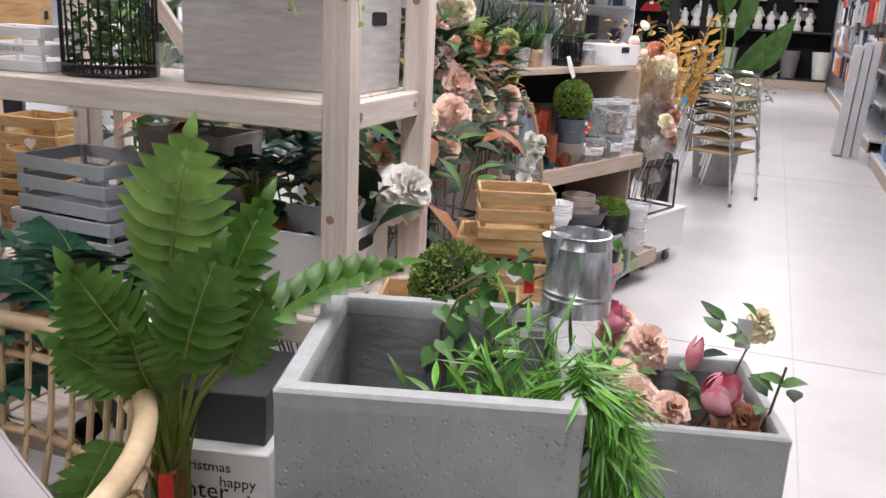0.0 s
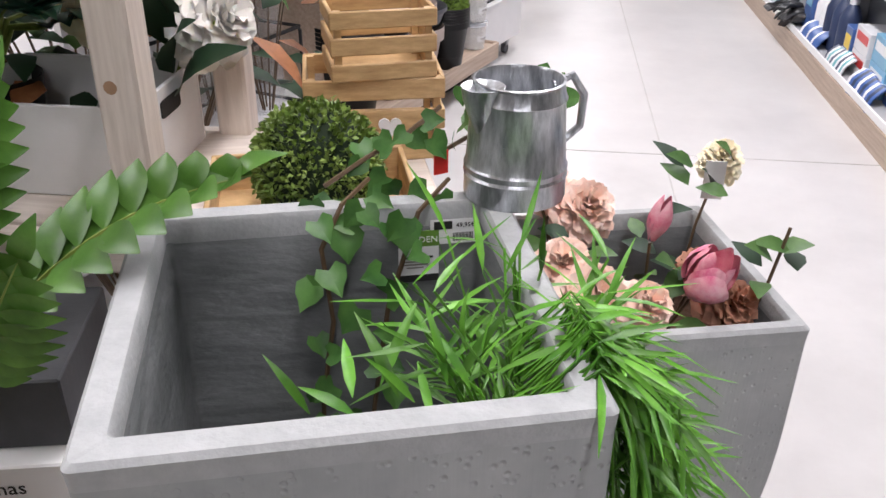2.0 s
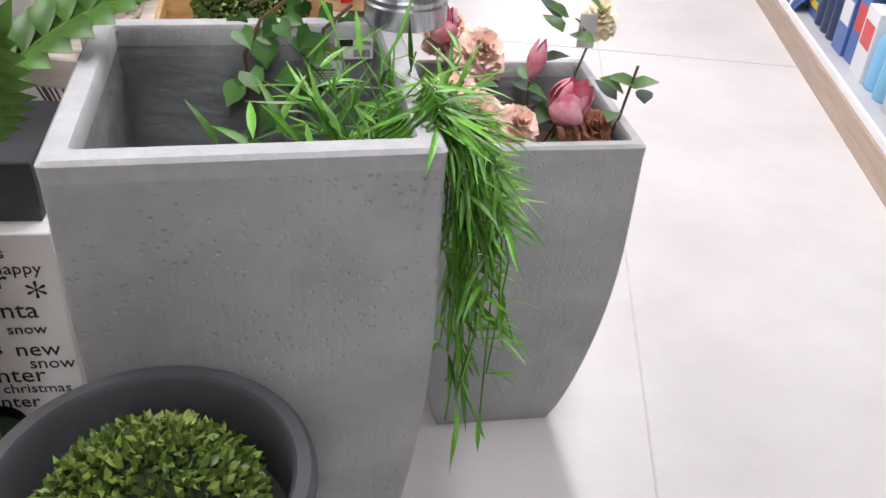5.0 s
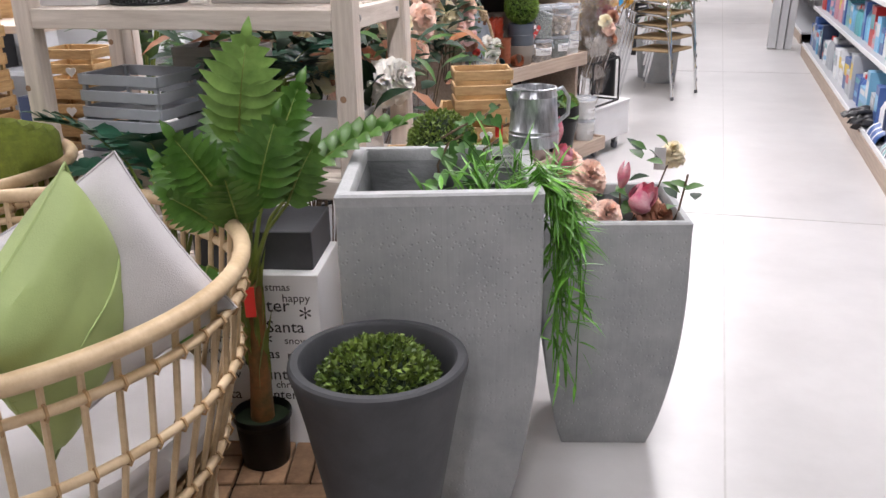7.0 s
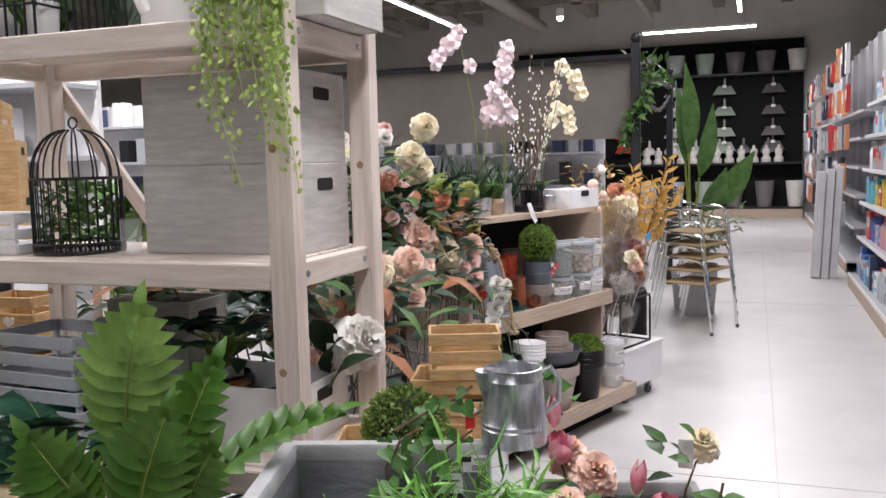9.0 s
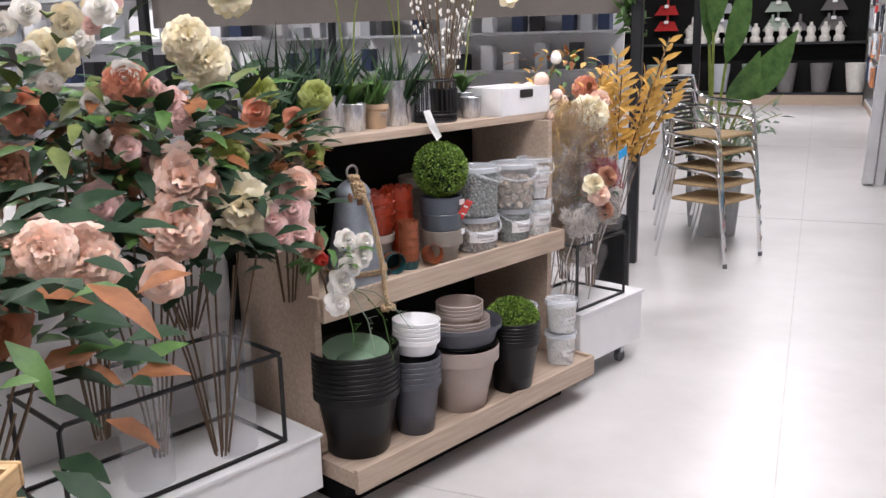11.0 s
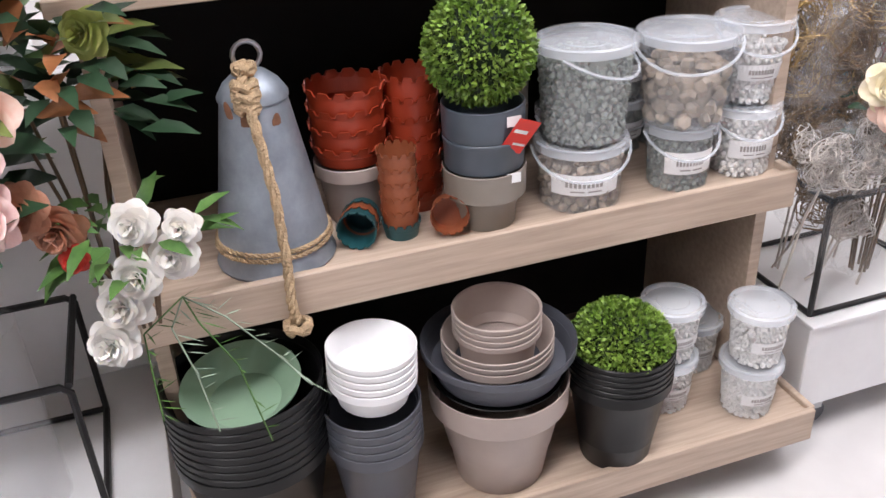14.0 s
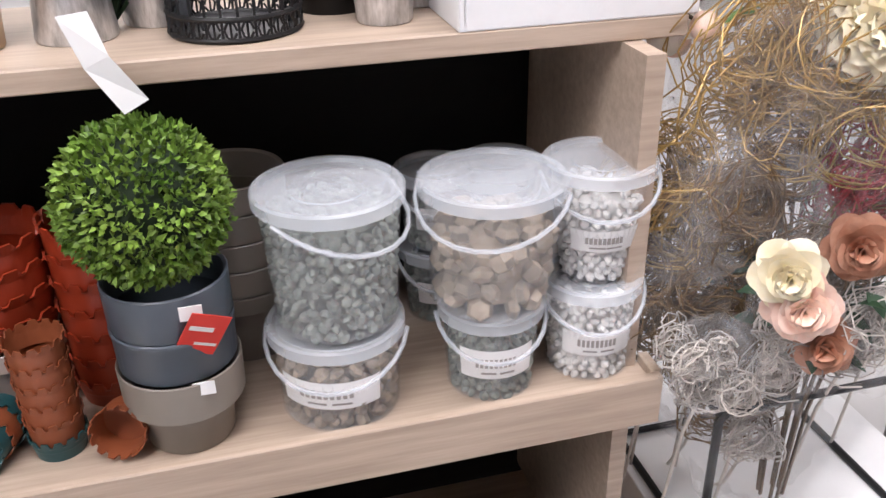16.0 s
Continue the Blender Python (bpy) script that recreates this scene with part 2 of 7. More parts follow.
PINE_X = mat("planed_pine_rail", (0.68, 0.585, 0.51), 0.62, var=0.14, scale=3, bump=0.12, bscale=20, stretch=(1.2, 14, 14), second=(0.81, 0.73, 0.66))
PINE_Y = mat("planed_pine_side", (0.68, 0.585, 0.51), 0.62, var=0.14, scale=3, bump=0.12, bscale=20, stretch=(14, 1.2, 14), second=(0.81, 0.73, 0.66))
KNOT = mat("pine_knot", (0.33, 0.2, 0.12), 0.7)
STEEL = mat("bolt_steel", (0.45, 0.45, 0.46), 0.35, 1.0)
OAK = mat("oak_laminate", (0.44, 0.335, 0.255), 0.5, var=0.12, scale=3.0, bump=0.05, bscale=30, stretch=(20, 1.2, 20), second=(0.54, 0.43, 0.34))
BLACKBACK = mat("black_panel", (0.005, 0.0048, 0.0048), 0.7, var=0.2, spec=0.2)
WHITE_LAM = mat("white_laminate", (0.78, 0.78, 0.79), 0.35, var=0.03)
BLACK_WIRE = mat("black_powder_steel", (0.015, 0.015, 0.016), 0.45, 0.3)
RUBBER = mat("grey_rubber", (0.1, 0.1, 0.11), 0.7)
BLACK_PL = mat("black_plastic", (0.004, 0.004, 0.0045), 0.36, var=0.2, spec=0.3)
GREY_PL = mat("slate_plastic", (0.075, 0.079, 0.095), 0.4, var=0.1)
NAVY_PL = mat("blue_grey_plastic", (0.085, 0.105, 0.13), 0.32, var=0.1)
TAUPE_PL = mat("taupe_plastic", (0.40, 0.33, 0.295), 0.45, var=0.06)
TAUPE2_PL = mat("olive_taupe_plastic", (0.235, 0.205, 0.175), 0.45, var=0.06)
WHITE_PL = mat("white_plastic", (0.85, 0.85, 0.86), 0.35, var=0.03)
SAGE_PL = mat("sage_plastic", (0.24, 0.36, 0.25), 0.45, var=0.05)
TERRA = mat("terracotta_plastic", (0.31, 0.036, 0.012), 0.4, var=0.15)
TERRA2 = mat("brown_terracotta_plastic", (0.27, 0.075, 0.03), 0.42, var=0.15)
TEAL_PL = mat("teal_plastic", (0.015, 0.075, 0.085), 0.4, var=0.15)
GALV = mat("galvanised_zinc", (0.46, 0.49, 0.52), 0.3, 0.85, var=0.3, scale=16, stretch=(4, 4, 1), bump=0.22, bscale=22, second=(0.78, 0.80, 0.84))
GALV_OLD = mat("aged_zinc", (0.27, 0.31, 0.36), 0.5, 0.6, var=0.18, scale=7, bump=0.15, bscale=22, second=(0.40, 0.44, 0.50))
RUST = mat("rust_patch", (0.2, 0.09, 0.05), 0.8, var=0.3, scale=30)
ROPE = mat("jute_rope", (0.46, 0.33, 0.2), 0.9, var=0.25, scale=60, bump=0.8, bscale=220)
TUB = mat("clear_tub_plastic", (0.85, 0.87, 0.9), 0.12, var=0.02, alpha=0.1)
LID = mat("frosted_lid_plastic", (0.84, 0.88, 0.94), 0.2, var=0.03, alpha=0.3)
PEBBLE = mat("grey_green_gravel", (0.2, 0.225, 0.2), 0.7, var=0.15, scale=30, isl=0.4, bump=0.1)
PEBBLE2 = mat("brown_pebbles", (0.32, 0.26, 0.2), 0.65, var=0.25, scale=30, isl=0.4)
PEBBLE3 = mat("white_gravel", (0.8, 0.79, 0.77), 0.75, var=0.06, scale=30, isl=0.1)
PAPER = mat("white_paper", (0.84, 0.84, 0.84), 0.6, var=0.02)
INK = mat("black_ink", (0.02, 0.02, 0.02), 0.6)
INK_GREY = mat("grey_print", (0.3, 0.28, 0.27), 0.6)
RED = mat("red_card", (0.75, 0.035, 0.025), 0.4, var=0.05)
GREEN_CARD = mat("green_card", (0.16, 0.32, 0.05), 0.5)
ANTHRACITE = mat("anthracite_stoneware", (0.05, 0.052, 0.058), 0.6, var=0.25, scale=4, bump=0.06, bscale=70, second=(0.075, 0.077, 0.085))
RATTAN = mat("rattan_cane", (0.62, 0.44, 0.25), 0.5, var=0.2, scale=12, bump=0.15, bscale=60, second=(0.72, 0.56, 0.36))
BIND = mat("cane_binding", (0.4, 0.25, 0.12), 0.6, var=0.25, scale=30)
GREY_CLOTH = mat("pale_grey_cotton", (0.56, 0.54, 0.545), 0.9, var=0.06, scale=5, bump=0.25, bscale=350)
GREEN_CLOTH = mat("sage_satin_cotton", (0.33, 0.42, 0.16), 0.6, var=0.1, scale=5, bump=0.15, bscale=350)
MOSS_CLOTH = mat("moss_green_fleece", (0.17, 0.21, 0.03), 0.95, var=0.2, scale=30, bump=0.5, bscale=150)
WHITE_CLOTH = mat("white_cotton", (0.72, 0.71, 0.7), 0.9, var=0.05, bump=0.2, bscale=200)
DECK = mat("acacia_deck_slat", (0.29, 0.165, 0.09), 0.6, var=0.3, scale=4, bump=0.15, bscale=30, stretch=(3, 3, 3), second=(0.42, 0.26, 0.15), obj_rand=0.3)
CRATE = mat("varnished_pine_crate", (0.52, 0.32, 0.14), 0.5, var=0.2, scale=4, bump=0.1, bscale=40, stretch=(3, 3, 14), second=(0.68, 0.47, 0.24))
GREY_WOOD = mat("grey_washed_wood", (0.53, 0.51, 0.50), 0.75, var=0.12, scale=5, bump=0.2, bscale=40, stretch=(1.5, 1.5, 12), second=(0.65, 0.63, 0.61))
WHITE_WOOD = mat("white_painted_wood", (0.80, 0.80, 0.81), 0.55, var=0.05, scale=6, bump=0.1, bscale=50)
SLATE_WOOD = mat("blue_grey_painted_wood", (0.43, 0.455, 0.50), 0.7, var=0.1, scale=5, bump=0.15, bscale=50)
HANDLE_DARK = mat("dark_opening", (0.015, 0.014, 0.013), 0.9)
CHROME = mat("chrome_tube", (0.82, 0.83, 0.85), 0.12, 1.0, var=0.03)
SEAT = mat("black_seat_shell", (0.03, 0.032, 0.036), 0.5)
WICKER = mat("tan_seat_weave", (0.4, 0.28, 0.15), 0.8, var=0.2, scale=50, bump=0.4, bscale=150)
SHELF_GREY = mat("grey_shelf_steel", (0.5, 0.51, 0.53), 0.4, 0.2, var=0.05)
DARKFRAME = mat("black_steel_frame", (0.02, 0.021, 0.024), 0.4, 0.3)
FABRIC_ROOF = mat("taupe_awning_cloth", (0.15, 0.135, 0.12), 0.9, var=0.1, scale=4, bump=0.1, bscale=40)
FOAMWRAP = mat("grey_wrapped_panels", (0.6, 0.6, 0.61), 0.6, var=0.08, scale=4)
TUBE_GLOW = glow("lamp_glow", (1.0, 0.97, 0.93), 14)

# ---- the hall ----
solo("floor", M().box((-4, 9, -0.05), (44, 50, 0.1)), FLOOR, "pale polished concrete shop floor with fine joints", "floor", STORE, kind="structure", smooth=False)
jm = M()
for b_ in (-0.9, 4.5, 9.9, 15.3):
    jm.box((0.0, b_, 0.0012), (12, 0.006, 0.0024))
for a_ in (0.42, -4.0):
    jm.box((a_, 9, 0.0012), (0.006, 28, 0.0024))
solo("floor_joint", jm, JOINT, "thin sawn joints in the concrete floor", "floor joint", STORE, kind="structure", smooth=False)
BACK = 23.4
for nm, c_, s_ in (("wall_back", (-4, BACK + 0.55, 2.9), (44, 0.2, 5.8)), ("wall_behind", (-4, -14, 2.9), (44, 0.2, 5.8)), ("wall_right", (9, 5, 2.9), (0.2, 38.4, 5.8)), ("wall_left", (-24, 5, 2.9), (0.2, 38.4, 5.8))):
    solo(nm, M().box(c_, s_), WALL, "plain greige painted shop wall", "wall", STORE, kind="structure", smooth=False)
cm = M().box((-7.5, 5, 5.75), (34, 39, 0.1))
for i in range(20):
    cm.box((-23 + i * 1.6, 5, 5.5), (0.28, 38, 0.4))
for j in range(22):
    cm.box((-7.5, -12 + j * 1.6, 5.48), (32, 0.28, 0.36))
solo("ceiling", cm, CEIL, "brown-grey waffle slab ceiling with deep ribs", "ceiling", STORE, kind="structure", smooth=False)
for a_, r_, z_ in ((-5.0, 0.16, 5.0), (-9.0, 0.1, 5.1), (-2.2, 0.06, 5.05)):
    solo("ceiling_pipe", M().tube([(a_, -8, z_), (a_, 23, z_)], r_, 12), DUCT, "painted service pipe under the waffle ceiling", "pipe", STORE, "ceiling pipes", kind="structure")


def tube_fixture(a, b, z, length, across):
    t = thing("ceiling_light", "slim white linear tube light hung below the ceiling", "ceiling light", Matrix.Translation(st(a, b, z)) @ pose(0, 0, 0, 0, 0, THETA + (90 if not across else 0)), "tube lights")
    part("housing", M().box((0, 0, 0.045), (length, 0.07, 0.05), bev=0.01), WHITE_PL, t)
    part("diffuser", M().box((0, 0, 0.0), (length - 0.02, 0.06, 0.035), bev=0.012), TUBE_GLOW, t, "glowing white tube")
    for x in (-length * 0.4, length * 0.4):
        part("hanger", M().tube([(x, 0, 0.07), (x, 0, 5.72 - z)], 0.006, 5), STEEL, t)


for a_, b_, l_, ac_ in ((0.3, 1.2, 2.6, 0), (0.25, 3.9, 2.0, 0), (0.2, 6.3, 2.6, 0), (0.02, 13.6, 6.0, 0), (-3.2, 3.0, 3.0, 0), (-0.8, 18.6, 2.2, 1), (-6.5, 8.0, 5.0, 0), (-7.0, 0.0, 4.0, 0), (-9.5, 5.0, 5.0, 0), (-5.0, 14.5, 4.0, 0)):
    tube_fixture(a_, b_, 4.06, l_, ac_)
for a_, b_ in ((-3.1, 13.8), (-3.1, 16.3), (-6.0, 6.0), (-6.0, 10.0)):
    s_ = thing("spot_light", "small round track spotlight, lit, below the ceiling", "spotlight", Matrix.Translation(st(a_, b_, 4.15)), "track spotlights")
    part("body", M().lathe([(0.03, 0.0), (0.07, 0.02), (0.07, 0.16), (0.02, 0.18)], 14), WHITE_PL, s_)
    part("lens", M().ball((0, 0, 0.0), 0.062, 12, 8), TUBE_GLOW, s_, "glowing lens")
    part("rod", M().tube([(0, 0, 0.16), (0, 0, 1.57)], 0.01, 6), STEEL, s_)


# ---- grey planters ----
def planter(label, m, half, base, height, wall):
    t = thing("planter", label, "planter", m, "tapered cement planters")
    prof = [(0.0, 0.0)]
    for i in range(15):
        k = i / 14
        r = base + (half - base) * math.sin(min(1.0, k * 1.28) * math.pi / 2) ** 0.82
        prof.append((r, 0.0 + k * (height - 0.03)))
    inner = [(max(0.02, prof[i][0] - wall * 1.05), prof[i][1] + 0.03) for i in range(15, 1, -1)]
    part("shell", M().lathe(prof, square=26, caps=False), CEMENT, t)
    part("rim", M().lathe([(half, height - 0.03), (half + 0.0015, height - 0.006), (half - 0.004, height), (half - wall + 0.004, height), (half - wall, height - 0.006), (half - wall, height - 0.034)], square=26, caps=False), RIM, t, "paler worn rim")
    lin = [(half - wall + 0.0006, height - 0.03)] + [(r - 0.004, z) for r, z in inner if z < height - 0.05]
    part("inside", M().lathe(lin + [(0.02, 0.04), (0, 0.04)], square=22, caps=False), CEMENT_IN, t, "brushed inside, shade put into its colour")
    return t


TP = Vector((-0.899, 1.405, 0))
TA = 36.2
tall = planter("tall tapered grey cement planter, empty, pitted face", pose(*TP, 0, 0, TA), 0.245, 0.155, 0.969, 0.036)
SP = Vector((-0.704, 1.984, 0))
SA = 34.3
short = planter("shorter tapered grey cement planter filled with artificial flowers", pose(*SP, 0, 0, SA), 0.21, 0.133, 0.761, 0.024)
part("earth", M().lathe([(0.178, 0.6), (0.0, 0.61)], 24, square=10), mat("brown_filler", (0.1, 0.05, 0.03), 0.9, bump=0.5), short, "dark brown filler")

# price label and care label on the inner back face of the tall planter
lt = thing("product_label", "white and green product label stuck inside the planter", "label", pose(*TP, 0, 0, TA) @ pose(0.122, 0.2, 0.893, 90, 0, 0) @ Matrix.Diagonal((0.8, 0.8, 1, 1)))
part("sheet", M().box((0, -0.005, 0), (0.07, 0.082, 0.0006)), PAPER, lt)
part("green_band", M().box((0, 0.036, 0.0006), (0.07, 0.03, 0.0008)), GREEN_CARD, lt, "green printed band")
part("lettering", text_mesh("GARDEN", 0.0165, PAPER), None, lt).location = (0, 0.034, 0.0014)
part("black_band", M().box((0, -0.041, 0.0006), (0.07, 0.013, 0.0008)), INK, lt)
part("text_bar", M().box((0, 0.0, 0.0006), (0.05, 0.004, 0.0008)), INK, lt)
part("small_text_bar", M().box((-0.006, -0.008, 0.0006), (0.045, 0.0025, 0.0008)).box((-0.006, -0.014, 0.0006), (0.045, 0.0025, 0.0008)).box((-0.006, -0.02, 0.0006), (0.03, 0.0025, 0.0008)), INK_GREY, lt)
pl = thing("price_label", "white shelf price sticker inside the planter", "label", pose(*TP, 0, 0, TA) @ pose(0.17, 0.1995, 0.93, 90, 0, 0) @ Matrix.Diagonal((0.84, 0.84, 1, 1)))
part("sheet", M().box((0, 0, 0), (0.076, 0.044, 0.0006)), PAPER, pl)
part("dark_block", M().box((-0.017, 0.012, 0.0006), (0.03, 0.014, 0.0008)), INK, pl)
part("lettering", text_mesh("49,95€", 0.011, INK), None, pl).location = (0.02, 0.011, 0.001)
bc = M()
for i in range(14):
    bc.box((0.0 + i * 0.0024, -0.01, 0.0006), (0.0013, 0.015, 0.0008))
part("barcode", bc, INK, pl)


# ---- round pot ----
stool = thing("plant_stool", "low pine plant stool under the anthracite pot", "stool", pose(-0.743, 0.955, 0.0, 0, 0, TA))
part("seat", M().lathe([(0.095, 0.252), (0.1, 0.256), (0.1, 0.27), (0.096, 0.274), (0, 0.274)], 32), PINE_X, stool)
for q in range(4):
    a_ = math.pi / 4 + q * math.pi / 2
    part("leg", M().tube([(0.085 * math.cos(a_), 0.085 * math.sin(a_), 0.253), (0.125 * math.cos(a_), 0.125 * math.sin(a_), 0.031 if q == 2 else 0.001)], 0.014, 8), PINE, stool)
rp_ = thing("round_pot", "anthracite round stoneware pot with a boxwood ball", "plant pot", pose(-0.743, 0.955, 0.2745))
part("body", M().lathe([(0.1, 0.0), (0.122, 0.004), (0.132, 0.016), (0.15, 0.12), (0.173, 0.25), (0.194, 0.35), (0.199, 0.362), (0.201, 0.372), (0.199, 0.382), (0.193, 0.387), (0.177, 0.387), (0.171, 0.38), (0.166, 0.27), (0.12, 0.235), (0.0, 0.235)], 56), ANTHRACITE, rp_)

# ---- deck tiles ----
deck = thing("deck_tiles", "interlocking acacia wood deck tiles in basket weave on the floor", "floor tiles", pose(-1.62, 0.48, 0, 0, 0, TA), kind="structure")
slat_x = M().box((0, 0, 0.02), (0.29, 0.068, 0.02), bev=0.003).data("deck_slat", DECK, False)
slat_y = M().box((0, 0, 0.02), (0.068, 0.29, 0.02), bev=0.003).data("deck_slat", DECK, False)
part("tile_base", M().box((-0.25, 0.0, 0.005), (2.0, 1.8, 0.009)), BLACK_PL, deck)


# ---- pine stand ----
def stand():
    t = thing("display_stand", "raw pine display stand with bolted posts and shelves", "shelf stand", pose(-1.455, 1.612, 0, 0, 0, THETA))
    P, W, D = 0.068, 1.09, 0.47
    zt = 2.5
    for x, y in ((P / 2, P / 2), (-W - P / 2, P / 2), (P / 2, D + P / 2), (-W - P / 2, D + P / 2)):
        po = part("post", M().box((x, y, zt / 2), (P, P, zt), bev=0.006), PINE, t)
        for z in (0.58, 1.12, 1.63, 2.1):
            part("knot", M().lathe([(0.011, 0.0), (0.0, 0.0012)], 10, m=Matrix.Translation((x - 0.012 + jit(0.012), y - P / 2, z + jit(0.07))) @ pose(0, 0, 0, 90)), KNOT, po, "brown knot")
    for z in (0.3, 0.80, 1.331, 1.935):
        part("front_rail", M().box((-W / 2, 0.02, z - 0.035), (W, 0.034, 0.066), bev=0.004), PINE_X, t)
        part("back_rail", M().box((-W / 2, D + P - 0.02, z - 0.035), (W, 0.034, 0.066), bev=0.004), PINE_X, t)
        for x in (P / 2, -W - P / 2):
            sr = part("side_rail", M().box((x, D / 2 + P / 2, z - 0.035), (0.036, D - P + 0.064, 0.066), bev=0.004), PINE_Y, t)
            for y in (P + 0.03, D - 0.03):
                part("bolt", M().lathe([(0.009, 0), (0.009, 0.004), (0.005, 0.006)], 8, m=Matrix.Translation((x + 0.018 * (1 if x > 0 else -1), y, z - 0.035)) @ pose(0, 0, 0, 0, 90 if x > 0 else -90)), STEEL, sr)
        for i in range(4):
            part("shelf_board", M().box((-W / 2, 0.1 + i * 0.112, z - 0.009), (W, 0.108, 0.017), bev=0.003), PINE_X, t)
    part("brace", M().box((-W + 0.14, D + P + 0.012, 1.63), (0.045, 0.02, 0.62)), PINE, t).matrix_local = Matrix.Translation((-W + 0.14, D + P + 0.012, 1.63)) @ pose(0, 0, 0, 0, -38) @ Matrix.Translation((W - 0.14, -D - P - 0.012, -1.63))
    return t


stand()


def on_stand(r, u, z, rz=0.0):
    """A place on the stand: r along its front from the near right post, u into its depth."""
    return pose(-1.455, 1.612, 0, 0, 0, THETA) @ pose(r, u, z, 0, 0, rz)


def slatted_box(name, label, m, w, d, h, material, words="", th=0.009, slot=True, group="", category="crate"):
    """A solid box crate with hand holes."""
    t = thing(name, label, category, m, group)
    part("base", M().box((0, 0, th / 2), (w - 0.002, d - 0.002, th)), material, t)
    for sy in (-1, 1):
        part("side_panel", M().box((0, sy * (d / 2 - th / 2), h / 2), (w, th, h), bev=0.002), material, t)
    for sx in (-1, 1):
        e = part("end_panel", M().box((sx * (w / 2 - th / 2), 0, h / 2), (th, d - 2 * th - 0.001, h), bev=0.002), material, t)
        if slot:
            part("hand_hole", M().lathe([(1, 0), (1, 0.0015)], 16, m=Matrix.Translation((sx * (w / 2 + 0.0005), 0, h * 0.76)) @ pose(0, 0, 0, 0, 90 * sx) @ Matrix.Diagonal((0.017, 0.045, 1, 1)), square=3), HANDLE_DARK, e, "dark hand hole")
    if words:
        part("lettering", text_mesh(words, h * 0.22, INK_GREY), None, t).matrix_local = pose(0, -d / 2 - 0.001, h * 0.42, 90)
    return t


def slat_crate(name, label, m, w, d, h, material, rows=3, th=0.008, words="", heart=False, group="", category="crate"):
    """An open crate of corner posts and slats."""
    t = thing(name, label, category, m, group)
    g = h / (rows + 0.5 * (rows - 1))
    for sx in (-1, 1):
        for sy in (-1, 1):
            part("corner_post", M().box((sx * (w / 2 - th * 1.9), sy * (d / 2 - th * 1.9), h / 2), (th * 1.7, th * 1.7, h - 0.002)), material, t)
    for i in range(rows):
        z = g / 2 + i * g * 1.5
        for sy in (-1, 1):
            part("slat", M().box((0, sy * (d / 2 - th / 2), z), (w, th, g), bev=0.002), material, t)
        for sx in (-1, 1):
            part("slat", M().box((sx * (w / 2 - th / 2), 0, z), (th, d - 2 * th - 0.001, g), bev=0.002), material, t)
    part("base", M().box((0, 0, th / 2 + 0.001), (w - 2 * th - 0.002, d - 2 * th - 0.002, th)), material, t)
    if words:
        part("lettering", text_mesh(words, g * 0.62, INK_GREY), None, t).matrix_local = pose(0, -d / 2 - 0.001, g / 2 + g * 1.5 * (rows // 2), 90)
    if heart:
        part("heart", heart_mesh(0.045), WHITE_WOOD, t, "white wooden heart").matrix_local = pose(w * 0.1, -d / 2 - 0.007, h * 0.45, 90)
    return t


def heart_mesh(s):
    pts = []
    for i in range(28):
        a = 2 * math.pi * i / 28
        pts.append((s * 0.0625 / 2 * 16 * math.sin(a) ** 3 / 1.0, s / 32 * (13 * math.cos(a) - 5 * math.cos(2 * a) - 2 * math.cos(3 * a) - math.cos(4 * a))))
    n = len(pts)
    m_ = M()
    m_.add([(x, y, 0) for x, y in pts] + [(x, y, 0.006) for x, y in pts], [tuple(reversed(range(n))), tuple(range(n, 2 * n))] + [(i, (i + 1) % n, n + (i + 1) % n, n + i) for i in range(n)])
    return m_


# boxes on the stand
slatted_box("storage_box", "grey-washed wooden storage box with hand holes", on_stand(-0.265, 0.34, 1.332), 0.5, 0.29, 0.243, GREY_WOOD, group="stacked grey boxes", category="box")
slatted_box("storage_box", "grey-washed wooden storage box stacked on another", on_stand(-0.265, 0.345, 1.576), 0.49, 0.285, 0.25, GREY_WOOD, group="stacked grey boxes", category="box")
slatted_box("storage_box", "pale grey wooden box with a hanging plant", on_stand(-0.06, 0.28, 1.936), 0.37, 0.36, 0.19, GREY_WOOD, category="box")
slat_crate("wood_crate", "small white painted slatted wooden crate", on_stand(-1.0, 0.16, 1.332, 4), 0.22, 0.16, 0.118, WHITE_WOOD, 3, words="WOOD BOX")
slat_crate("wood_crate", "blue-grey painted slatted crate with lettering", on_stand(-0.82, 0.18, 0.955, -6), 0.34, 0.24, 0.15, SLATE_WOOD, 3, words="")
slat_crate("wood_crate", "blue-grey painted crate under another", on_stand(-0.82, 0.18, 0.801, -4), 0.37, 0.27, 0.15, SLATE_WOOD, 3, words="WOOD BOX")
slatted_box("wood_crate", "grey wooden crate with black lettering", on_stand(-0.62, 0.41, 0.96, -2), 0.3, 0.2, 0.21, GREY_WOOD, "WOOD BOX")
slatted_box("storage_box", "dark grey wooden box under a crate", on_stand(-0.62, 0.41, 0.801, -2), 0.31, 0.21, 0.158, SLATE_WOOD, category="box")
slatted_box("storage_box", "white box holding leafy artificial plants", on_stand(-0.2, 0.3, 0.801), 0.36, 0.3, 0.17, WHITE_WOOD, category="box")


